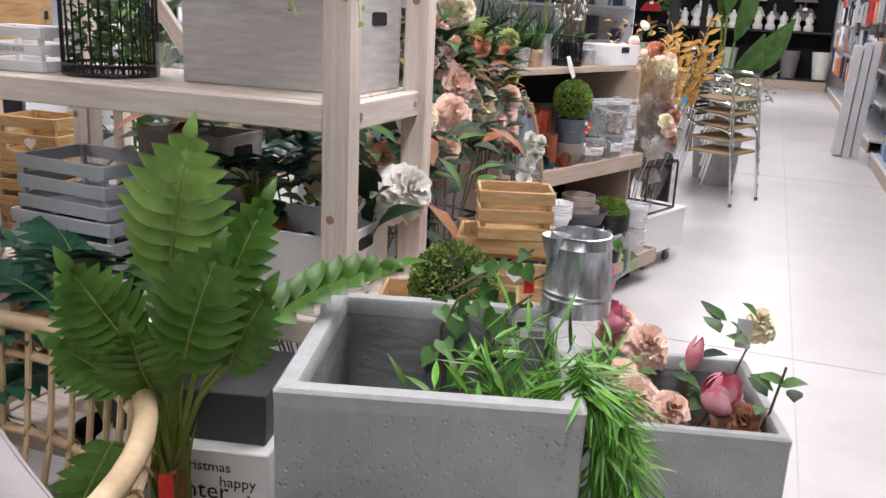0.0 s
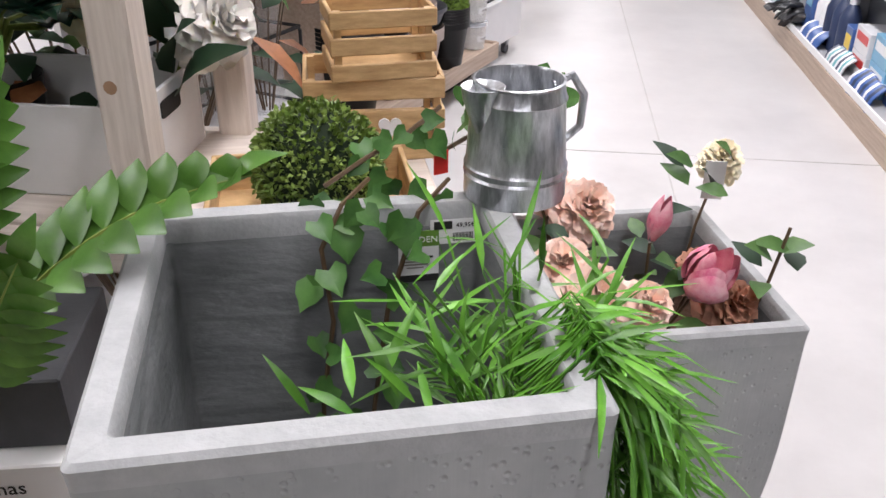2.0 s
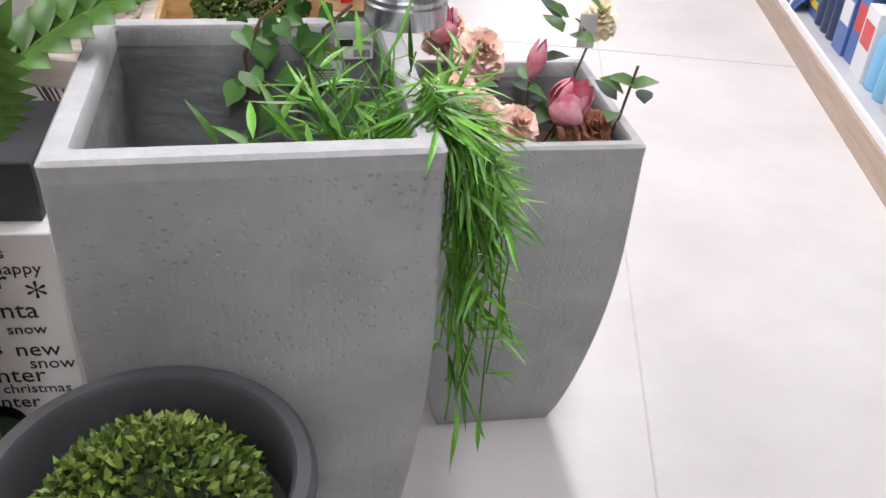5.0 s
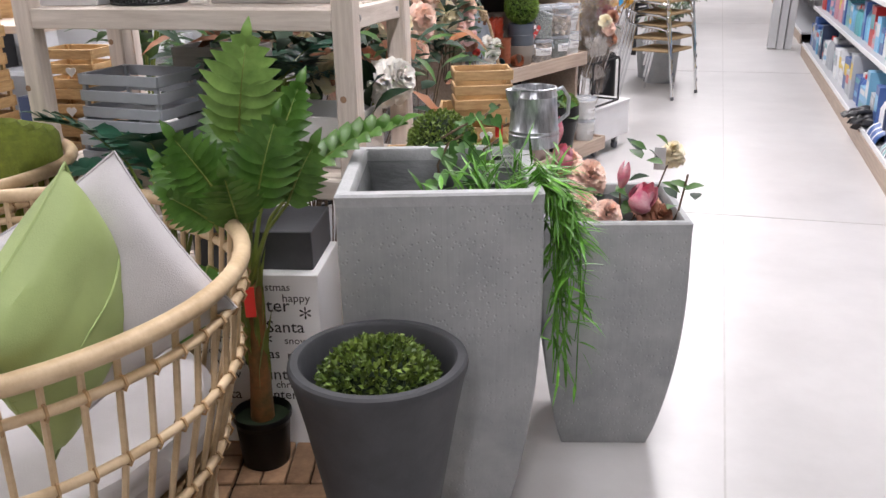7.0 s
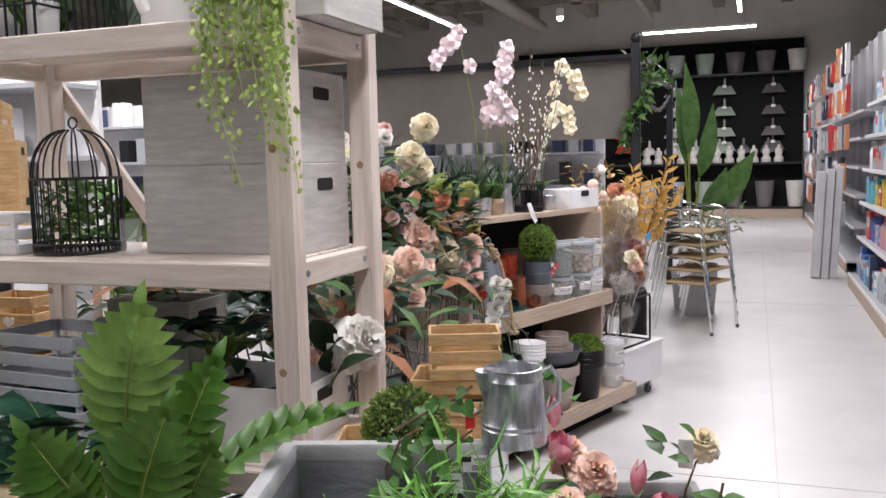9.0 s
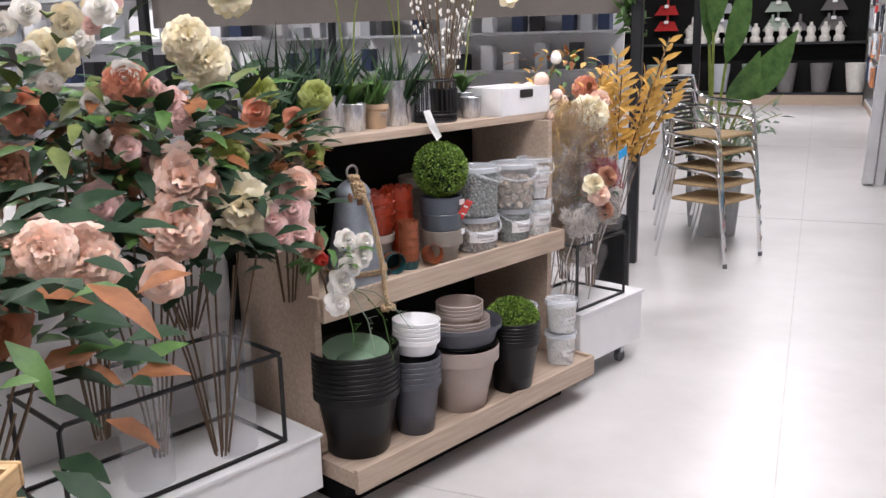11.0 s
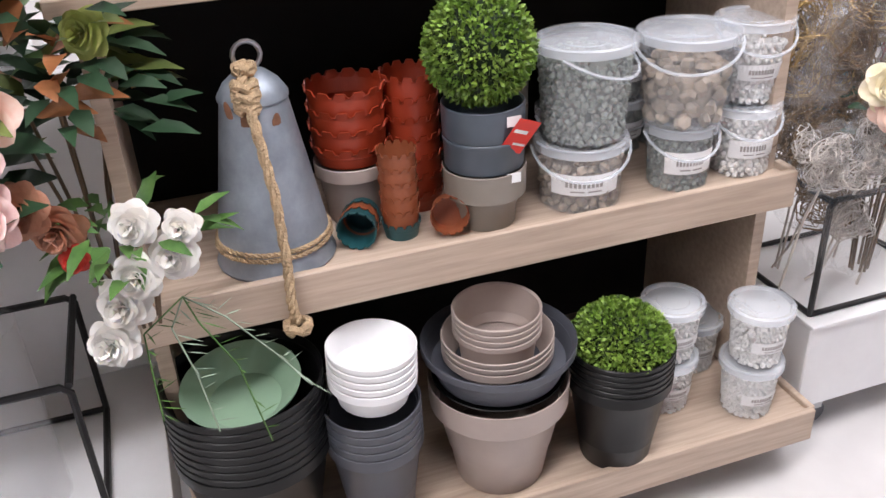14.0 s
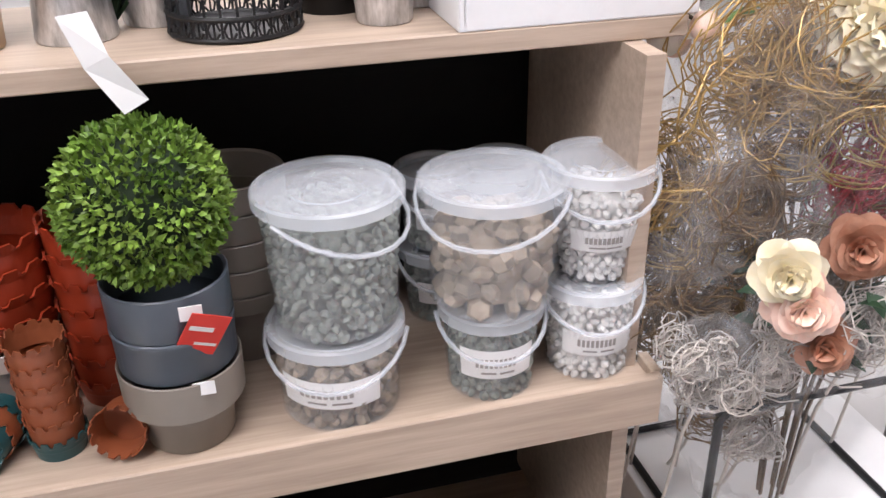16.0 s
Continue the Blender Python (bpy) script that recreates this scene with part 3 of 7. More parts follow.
# ---- pine crates and topiary table behind the planter ----
tb = thing("side_table", "small pine table behind the planters", "table", pose(-1.33, 1.97, 0, 0, 0, TA))
part("tabletop", M().box((0, 0.0, 0.79), (0.46, 0.5, 0.03), bev=0.003), PINE_X, tb)
for sx in (-1, 1):
    for sy in (-1, 1):
        part("leg", M().box((sx * 0.2, sy * 0.22, 0.3875), (0.04, 0.04, 0.775)), PINE, tb)
tray = slatted_box("tray", "shallow varnished pine tray holding a topiary ball", pose(-1.22, 1.82, 0.806, 0, 0, TA), 0.34, 0.24, 0.075, CRATE, slot=False, category="tray")
slat_crate("wood_crate", "varnished pine slatted crate under another", pose(-1.30, 2.16, 0.806, 0, 0, TA - 2), 0.27, 0.19, 0.165, CRATE, 3, heart=True, group="pine crates")
slat_crate("wood_crate", "small varnished pine slatted crate, empty", pose(-1.275, 2.145, 0.9715, 0, 0, TA + 4), 0.2, 0.15, 0.13, CRATE, 3, group="pine crates")


# ---- watering can on the planter's corner ----
def watering_can(label, m, mt, spout=True, s=1.0):
    t = thing("watering_can", label, "watering can", m)
    part("body", M().lathe([(0.062 * s, 0), (0.063 * s, 0.004), (0.0625 * s, 0.03), (0.064 * s, 0.034), (0.062 * s, 0.038), (0.0635 * s, 0.046), (0.061 * s, 0.05), (0.056 * s, 0.135), (0.058 * s, 0.139), (0.056 * s, 0.143), (0.053 * s, 0.158), (0.055 * s, 0.162), (0.052 * s, 0.163), (0.050 * s, 0.158), (0.055 * s, 0.03), (0.0, 0.012)], 40), mt, t)
    part("spout", M().lathe([(0.004, -0.055), (0.016, -0.03), (0.026, 0.0), (0.029, 0.018), (0.027, 0.018), (0.0, 0.0)], 16, c=(0, 0, 0.142), m=Matrix.Translation((-0.047 * s, -0.02, 0)) @ Matrix.Diagonal((1.0, 1.0, 1, 1))), mt, t, "half-round pouring lip")
    part("handle", M().tube([(0.052, 0.02, 0.145), (0.08, 0.025, 0.155), (0.1, 0.03, 0.125), (0.098, 0.03, 0.08), (0.06, 0.025, 0.05)], 0.006, 8), mt, t)
    return t


watering_can("small galvanised watering can standing on the planter's rim", pose(-0.825, 1.745, 0.9695, 0, 0, TA), GALV, s=1.12)


# ---- rattan chair ----
def ring(cx, cy, z, r, thick, n=64, tilt=0.0):
    return M().tube([(cx + r * math.cos(2 * math.pi * i / n), cy + r * math.sin(2 * math.pi * i / n), z + tilt * math.sin(2 * math.pi * i / n)) for i in range(n)], thick, 10, closed=True)


def rattan_chair(label, m, r=0.66, h=0.8):
    t = thing("rattan_chair", label, "armchair", m, "round rattan chairs")
    part("top_rim", ring(0, 0, h, r, 0.021), RATTAN, t)
    rings = ((h - 0.075, r - 0.005, 0.011), (h - 0.25, r * 0.955, 0.011), (0.33, r * 0.87, 0.012))
    for z, rr, th in rings:
        part("cane_ring", ring(0, 0, z, rr, th), RATTAN, t)
    part("base_ring", ring(0, 0, 0.1, r * 0.78, 0.016), RATTAN, t)
    n = 56
    bm = M()
    for i in range(n):
        a = 2 * math.pi * i / n
        c, s = math.cos(a), math.sin(a)
        o = part("upright", M().tube([(r * 0.77 * c, r * 0.77 * s, 0.11), (r * 0.86 * c, r * 0.86 * s, 0.33), (r * 0.945 * c, r * 0.945 * s, h - 0.25), (r * 0.985 * c, r * 0.985 * s, h - 0.015)], 0.0075, 6), RATTAN, t)
        for z, rr, th in rings:
            bm.tube([(rr * math.cos(a) + th * 1.5 * math.cos(q) * c, rr * s + th * 1.5 * math.cos(q) * s, z + th * 1.5 * math.sin(q)) for q in (0, 1.05, 2.1, 3.14, 4.19, 5.24)], 0.0035, 4, closed=True)
    tagged(part("binding", bm, BIND, t, "brown cane bindings"), kind="stuff")
    for i in range(4):
        a = math.pi / 4 + i * math.pi / 2
        part("leg", M().tube([(0.36 * math.cos(a), 0.36 * math.sin(a), 0.32), (0.5 * math.cos(a), 0.5 * math.sin(a), 0.03)], 0.014, 8), BLACK_WIRE, t, "black metal leg")
    part("seat_base", M().lathe([(r * 0.84, 0.315), (r * 0.85, 0.33), (0, 0.33)], 40), WICKER, t)
    part("seat_cushion", M().lathe([(r * 0.80, 0.332), (r * 0.835, 0.36), (r * 0.84, 0.40), (r * 0.80, 0.44), (r * 0.6, 0.465), (0, 0.47)], 40), GREY_CLOTH, t, "pale grey seat cushion")
    return t


CH = Vector((-1.60, 0.46, 0.03))
rattan_chair("round rattan armchair with grey seat cushion on the deck", pose(*CH))


def cushion(name, label, m, w, h, d, mt, seam=True):
    """A square scatter cushion standing in its own xz plane, pinched corners, wrinkled."""
    n, vs, fs = 20, [], []
    for side in (-1, 1):
        for j in range(n + 1):
            for i in range(n + 1):
                u, v = 2 * i / n - 1, 2 * j / n - 1
                e = (max(0, 1 - abs(u) ** 2.6) * max(0, 1 - abs(v) ** 2.6)) ** 0.45
                pin = 1 - 0.07 * (1 - abs(v) ** 2) * abs(u) ** 3
                pin2 = 1 - 0.07 * (1 - abs(u) ** 2) * abs(v) ** 3
                wr = 0.008 * noise.noise(Vector((u * 2.2 + side, v * 2.2, h * 9))) + 0.006 * noise.noise(Vector((u * 6, v * 3, 3 + w)))
                vs.append((u * pin * w / 2, side * (d / 2 * e + wr * e), v * pin2 * h / 2))
    k = (n + 1) ** 2
    for s_ in (0, 1):
        for j in range(n):
            for i in range(n):
                q = [s_ * k + j * (n + 1) + i, s_ * k + j * (n + 1) + i + 1, s_ * k + (j + 1) * (n + 1) + i + 1, s_ * k + (j + 1) * (n + 1) + i]
                fs.append(tuple(q if s_ == 0 else q[::-1]))
    t = thing(name, label, "cushion", m)
    part("cover", M().add(vs, fs), mt, t)
    edge = [vs[i] for i in range(n + 1)] + [vs[j * (n + 1) + n] for j in range(1, n + 1)] + [vs[n * (n + 1) + n - i] for i in range(1, n + 1)] + [vs[(n - j) * (n + 1)] for j in range(1, n)]
    part("piping", M().tube([(x, 0, z) for x, y, z in edge], 0.0035, 5, closed=True), mt, t)
    if seam:
        part("zip_seam", M().tube([(0.0 + 0.004 * math.sin(i), -d / 2 * (max(0, 1 - abs(2 * i / 12 - 1) ** 2.6)) ** 0.45 - 0.001, (2 * i / 12 - 1) * h / 2 * 0.93) for i in range(13)], 0.003, 5), mt, t)
    return t


def leaning(top, right, face, side):
    """The pose of a cushion with its top and right corners given, facing that way."""
    top, right, face = Vector(top), Vector(right), Vector(face)
    e1 = (right - top).normalized()
    n_ = (face - e1 * face.dot(e1)).normalized()
    e2 = n_.cross(e1)
    if e2.z > 0:
        e2 = -e2
    c = top + (e1 + e2) * side / 2
    xx, zz = e1, -e2
    yy = zz.cross(xx)
    return Matrix(((xx.x, yy.x, zz.x, c.x), (xx.y, yy.y, zz.y, c.y), (xx.z, yy.z, zz.z, c.z), (0, 0, 0, 1)))


cushion("cushion", "pale grey cotton scatter cushion leaning in the chair", leaning((-1.19, 0.67, 1.125), (-1.06, 0.775, 0.845), (0.75, -0.6, 0.15), 0.42), 0.42, 0.42, 0.17, GREY_CLOTH, False)
cushion("cushion", "sage green satin scatter cushion with a seam", leaning((-1.13, 0.525, 1.14), (-1.245, 0.715, 0.79), (0.9, 0.43, -0.1), 0.42), 0.42, 0.42, 0.16, GREEN_CLOTH)

# second chair with throws, behind
rattan_chair("round rattan armchair piled with throws and cushions", pose(-2.62, 0.86, 0.03), 0.46, 0.82)
tw = thing("rolled_throw", "moss green fleece throw rolled up on the chair", "blanket", pose(-2.4, 1.02, 0.5, 0, 0, 30))
for i in range(4):
    part("fold", M().lathe([(0.17 - i * 0.036, 0.0), (0.185 - i * 0.036, 0.05), (0.185 - i * 0.036, 0.44 + i * 0.012), (0.172 - i * 0.036, 0.46 + i * 0.012), (0.158 - i * 0.036, 0.44 + i * 0.012), (0.155 - i * 0.036, 0.02)], 30), MOSS_CLOTH, tw)
cushion("cushion", "white cotton cushion in the rattan chair", pose(-2.8, 0.86, 0.8, -20, 8, 30), 0.5, 0.45, 0.2, WHITE_CLOTH, False)


# ---- pot shelf ----
X0, Y0, Y1 = -2.37, 3.64, 5.006
ps = thing("shelf_unit", "oak-laminate shelf unit with black back, lipped shelves of garden pots", "shelf unit", pose(0, 0, 0))
part("base_shelf", M().box((-2.55, (Y0 + 5.052) / 2, 0.154), (0.59, 5.052 - Y0, 0.06)), OAK, ps)
part("base_lip", M().box((-2.245, (Y0 + 5.052) / 2, 0.155), (0.018, 5.052 - Y0 + 0.004, 0.088), bev=0.002), OAK, ps)
part("base_side", M().box((-2.55, 5.055, 0.155), (0.6, 0.016, 0.086), bev=0.002), OAK, ps)
part("plinth", M().box((-2.6, 4.34, 0.061), (0.46, 1.3, 0.122)), BLACKBACK, ps)
part("middle_shelf", M().box((-2.61, (Y0 + Y1) / 2, 0.737), (0.46, Y1 - Y0 - 0.02, 0.03)), OAK, ps)
part("shelf_lip", M().box((X0 - 0.009, (Y0 + Y1) / 2, 0.726), (0.018, Y1 - Y0, 0.085), bev=0.002), OAK, ps)
for y in (Y0 + 0.001, Y1 - 0.001):
    part("lip_return", M().box((X0 - 0.045, y, 0.726), (0.052, 0.017, 0.083), bev=0.002), OAK, ps)
part("top_shelf", M().box((-2.68, 4.33, 1.256), (0.36, 1.452, 0.03), bev=0.002), OAK, ps)
for y in (Y0 + 0.02, 4.975):
    part("side_panel", M().box((-2.645, y, 0.72), (0.43, 0.028, 1.04)), OAK, ps)
part("back_panel", M().box((-2.872, 4.34, 0.7), (0.016, 1.44, 1.08)), BLACKBACK, ps)


def white_base(y0, y1, top, xf):
    t = thing("wheeled_plinth", "white laminate display plinth on castors with a black wire frame", "plinth", pose(0, 0, 0), "wheeled plinths")
    part("body", M().box((xf - 0.3, (y0 + y1) / 2, (0.1 + top) / 2 - 0.006), (0.6, y1 - y0, top - 0.112), bev=0.003), WHITE_LAM, t)
    part("top", M().box((xf - 0.297, (y0 + y1) / 2, top - 0.006), (0.612, y1 - y0 + 0.008, 0.012), bev=0.002), WHITE_LAM, t)
    for x in (xf - 0.05, xf - 0.5):
        for y in (y0 + 0.1, y1 - 0.12):
            c = part("castor", M().tube([(x - 0.012, y, 0.032), (x + 0.012, y, 0.032)], 0.032, 14), RUBBER, t, "grey rubber castor")
            part("fork", M().box((x, y, 0.075), (0.036, 0.03, 0.05)), STEEL, c)
    fz = top + 0.31
    f0, f1 = y0 + 0.02, y1 - 0.12
    w = 0.0075
    for x in (xf - 0.035, xf - 0.36):
        part("wire_frame", M().tube([(x, f0, top + 0.004), (x, f0, fz - 0.015), (x, f0 + 0.015, fz), (x, f1 - 0.015, fz), (x, f1, fz - 0.015), (x, f1, top + 0.004)], w, 6).tube([(x, f0, top + 0.006), (x, f1, top + 0.006)], w, 6), BLACK_WIRE, t, "black wire frame")
    for y in (f0, f1):
        for z in (fz, top + 0.006):
            part("wire_bar", M().tube([(xf - 0.035, y, z), (xf - 0.36, y, z)], w, 6), BLACK_WIRE, t)
    return t


white_base(5.1, 5.643, 0.357, -2.345)
white_base(2.75, 3.61, 0.303, -2.385)
part("screen", M().box((-2.9, 3.2, 0.68), (0.03, 0.86, 0.74)), WHITE_LAM, white_base(1.9, 2.72, 0.303, -2.44), "pale back screen")


def pot_prof(rb, rt, h, rim=0.0, rimh=0.0, th=0.004, z0=0.0):
    p = [(rb, z0), (rb + 0.002, z0 + 0.003)]
    if rim:
        zr = z0 + h - rimh
        rr = rb + (rt - rim - rb) * (h - rimh) / h
        p += [(rr, zr), (rt - rim * 0.1, zr + 0.002), (rt, z0 + h - 0.002)]
    else:
        p += [(rt, z0 + h - 0.002)]
    p += [(rt - th * 0.4, z0 + h), (rt - th, z0 + h - 0.003), (rb + (rt - th - rb) * 0.35, z0 + h * 0.35), (0, z0 + h * 0.3)]
    return p


def pot_stack(label, x, y, z, mt, rb, rt, h, n, step, rim=0.008, rimh=0.03, tilt=0.0, group="stacked plant pots", hollow=0.0):
    t = thing("pot_stack", label, "plant pots", pose(x, y, z, tilt, 0, 0), group)
    first = pot_prof(rb, rt, h, rim, rimh)
    part("pot", M().lathe(first[:-2] if hollow else first, 36, caps=not hollow), mt, t)
    for i in range(1, n):
        zz, dp = h + i * step, max(h * 0.86, hollow)
        part("pot", M().lathe([(rt - 0.002 - rim, zz - step - 0.0), (rt - 0.001, zz - step + 0.003), (rt, zz - 0.002), (rt - 0.002, zz), (rt - 0.006, zz - 0.004), (rb + (rt - rb) * 0.25, zz - dp * 0.93), (rb * 0.9, zz - dp), (0, zz - dp)], 36, caps=False), mt, t)
    return t


ZB, ZN, ZM, ZT = 0.185, 0.226, 0.7525, 1.2715
pot_stack("tall stack of black ribbed plastic plant pots", -2.40, 3.79, ZB, BLACK_PL, 0.11, 0.157, 0.236, 9, 0.018)
b_ = thing("bowl_pot", "sage green oval pot lying in the black stack", "plant pot", pose(-2.395, 3.79, ZB + 0.312, 4, 8, 0))
part("pot", M().lathe([(0.05, 0), (0.075, 0.004), (0.112, 0.05), (0.116, 0.06), (0.111, 0.056), (0.07, 0.012), (0.0, 0.008)], 36), SAGE_PL, b_)
pot_stack("stack of slate grey plastic plant pots", -2.345, 4.025, ZB, GREY_PL, 0.068, 0.1, 0.211, 5, 0.02)
pot_stack("stack of white plastic pots in grey ones", -2.335, 4.028, ZN + 0.262, WHITE_PL, 0.068, 0.088, 0.06, 5, 0.016, rim=0.004, rimh=0.02, tilt=-3)
pot_stack("wide taupe plastic plant pot under nested ones", -2.365, 4.305, ZB, TAUPE_PL, 0.095, 0.15, 0.256, 1, 0.02, rim=0.014, rimh=0.06)
pot_stack("black plastic pot nested in a taupe one", -2.365, 4.305, ZN + 0.205, BLACK_PL, 0.1, 0.141, 0.024, 1, 0.01, rim=0.0, rimh=0.0)
pot_stack("wide slate plastic pot nested in the taupe pots", -2.365, 4.306, ZN + 0.229, GREY_PL, 0.13, 0.162, 0.078, 1, 0.012, rim=0.004, rimh=0.02)
pot_stack("small taupe pots nested in the wide stack", -2.367, 4.305, ZN + 0.248, TAUPE_PL, 0.085, 0.117, 0.045, 3, 0.014, rim=0.004, rimh=0.02, hollow=0.085)
pot_stack("smallest taupe pots at the top of the nest", -2.368, 4.305, ZN + 0.295, TAUPE_PL, 0.07, 0.092, 0.045, 4, 0.014, rim=0.003, rimh=0.015, hollow=0.1)
pot_stack("stack of glossy black pots holding a turf ball", -2.315, 4.565, ZB, BLACK_PL, 0.075, 0.115, 0.231, 6, 0.014)
pot_stack("stack of blue-grey plastic pots below a topiary ball", -2.47, 4.325, ZM + 0.126, NAVY_PL, 0.076, 0.081, 0.064, 2, 0.064, rim=0.001, rimh=0.01)
pot_stack("olive taupe plastic pot under blue-grey pots", -2.47, 4.325, ZM, TAUPE2_PL, 0.058, 0.083, 0.126, 1, 0.02, rim=0.012, rimh=0.06)
pot_stack("dark pots stacked at the back of the shelf", -2.68, 4.42, ZM, TAUPE2_PL, 0.07, 0.085, 0.12, 5, 0.045)


def castle_stack(label, x, y, z, mt, r, n, step, m=None, top_mt=None):
    """Little pots with a crenellated rim, stacked."""
    t = thing("castle_pots", label, "plant pots", m or pose(x, y, z), "crenellated pots")
    for i in range(n):
        z0 = i * step
        lo, drop = min(i, 1) * step * 0.8, step if i > 1 else 0.0
        n_seg, vs, fs = 84, [], []
        for k in range(n_seg):
            a = 2 * math.pi * k / n_seg
            top = z0 + step * (1.14 if k % 6 < 4 else 0.92)
            for rr, zz in ((r * 0.84, z0), (r * 0.95, z0 + step * 0.8), (r * 1.005, top), (r * 0.955, top), (r * 0.93, z0 + step * 0.6), (r * 0.84, z0 + step * 0.2 - lo - drop), (0.0, z0 + step * 0.15 - lo - drop)):
                vs.append((rr * math.cos(a), rr * math.sin(a), zz))
        for k in range(n_seg):
            q = (k + 1) % n_seg
            fs += [(k * 7 + e, q * 7 + e, q * 7 + e + 1, k * 7 + e + 1) for e in range(6)]
        mm = M().add(vs, fs)
        part("pot", mm, mt[i % len(mt)] if isinstance(mt, list) else mt, t, smooth=False)
    return t


castle_stack("stack of brick-red crenellated plastic pots", -2.60, 4.09, ZM + 0.13, TERRA, 0.08, 4, 0.038)
pot_stack("grey-taupe fluted pot under the red ones", -2.60, 4.09, ZM, TAUPE_PL, 0.055, 0.078, 0.13, 1, 0.02)
castle_stack("tall stack of brick-red crenellated pots", -2.60, 4.22, ZM, TERRA, 0.06, 7, 0.041)
castle_stack("stack of small brown crenellated pots", -2.478, 4.15, ZM, [TEAL_PL, TERRA2, TERRA2, TERRA2, TERRA2, TERRA2], 0.039, 6, 0.03)
castle_stack("teal and brown crenellated pots lying on their side", 0, 0, 0, [TEAL_PL, TERRA2, TEAL_PL], 0.039, 3, 0.026, m=pose(-2.52, 4.085, ZM + 0.041, 0, 90, -24))
castle_stack("single brown crenellated pot tipped towards the aisle", 0, 0, 0, TERRA2, 0.038, 1, 0.045, m=pose(-2.47, 4.245, ZM + 0.038, 0, 80, -14))


# ---- zinc bell with rope ----
bl = thing("zinc_milk_churn", "aged zinc bell-shaped churn with a jute rope handle", "metal churn", pose(-2.50, 3.905, ZM))
part("body", M().lathe([(0.112, 0), (0.114, 0.006), (0.11, 0.012), (0.102, 0.07), (0.06, 0.315), (0.063, 0.318), (0.063, 0.324), (0.05, 0.345), (0.03, 0.362), (0.012, 0.37), (0, 0.371)], 40), GALV_OLD, bl)
part("ring", M().tube([(0.0, 0.024 * math.cos(q * 0.4488), 0.392 + 0.024 * math.sin(q * 0.4488)) for q in range(14)], 0.0045, 6, closed=True), STEEL, bl, "steel ring on top")
for a_, z_, s_ in ((-20, 0.29, 0.02), (25, 0.28, 0.016), (-50, 0.31, 0.014)):
    part("rust_patch", M().ball((0, 0, 0), 1, 10, 6, m=Matrix.Translation((0.064 * math.cos(radians(a_)), 0.064 * math.sin(radians(a_)), z_)) @ pose(0, 0, 0, 0, 10, a_) @ Matrix.Diagonal((0.002, s_ * 0.6, s_ * 1.5, 1))), RUST, bl, "brown rust patch")


def rope(parent, pts, r=0.0065, strands=3, turns=60):
    pts = [Vector(p) for p in pts]
    fine = []
    for i in range(len(pts) - 1):
        for k in range(12):
            fine.append(pts[i].lerp(pts[i + 1], k / 12))
    fine.append(pts[-1])
    for s_ in range(strands):
        out = []
        for i, p in enumerate(fine):
            a = i * 0.55 + s_ * 2 * math.pi / strands
            d = (fine[min(i + 1, len(fine) - 1)] - fine[max(i - 1, 0)]).normalized()
            sx = d.orthogonal().normalized()
            out.append(p + (sx * math.cos(a) + d.cross(sx) * math.sin(a)) * r * 0.55)
        part("rope_strand", M().tube(out, r * 0.62, 5), ROPE, parent)


rope(bl, [(0.01, -0.01, 0.38), (0.05, -0.018, 0.35), (0.085, -0.012, 0.29), (0.115, 0.0, 0.17), (0.14, 0.0, 0.06), (0.152, -0.005, -0.02), (0.157, 0.0, -0.06)], r=0.0088)
for z_, r_ in ((0.043, 0.108), (0.054, 0.106)):
    rope(bl, [(r_ * math.cos(q * 0.3142), r_ * math.sin(q * 0.3142), z_) for q in range(21)], r=0.0045)
for c_, s_ in (((0.045, -0.016, 0.352), 0.026), ((0.05, -0.016, 0.336), 0.028), ((0.052, -0.016, 0.318), 0.026), ((0.02, -0.01, 0.375), 0.022), ((0.158, 0.0, -0.07), 0.03)):
    part("knot", M().tube([(c_[0] + s_ * 0.7 * math.cos(q), c_[1] + s_ * 0.7 * math.sin(q), c_[2] + 0.006 * math.sin(2.5 * q)) for q in [i * 0.5 for i in range(25)]], 0.0075, 6), ROPE, bl, "jute knot")


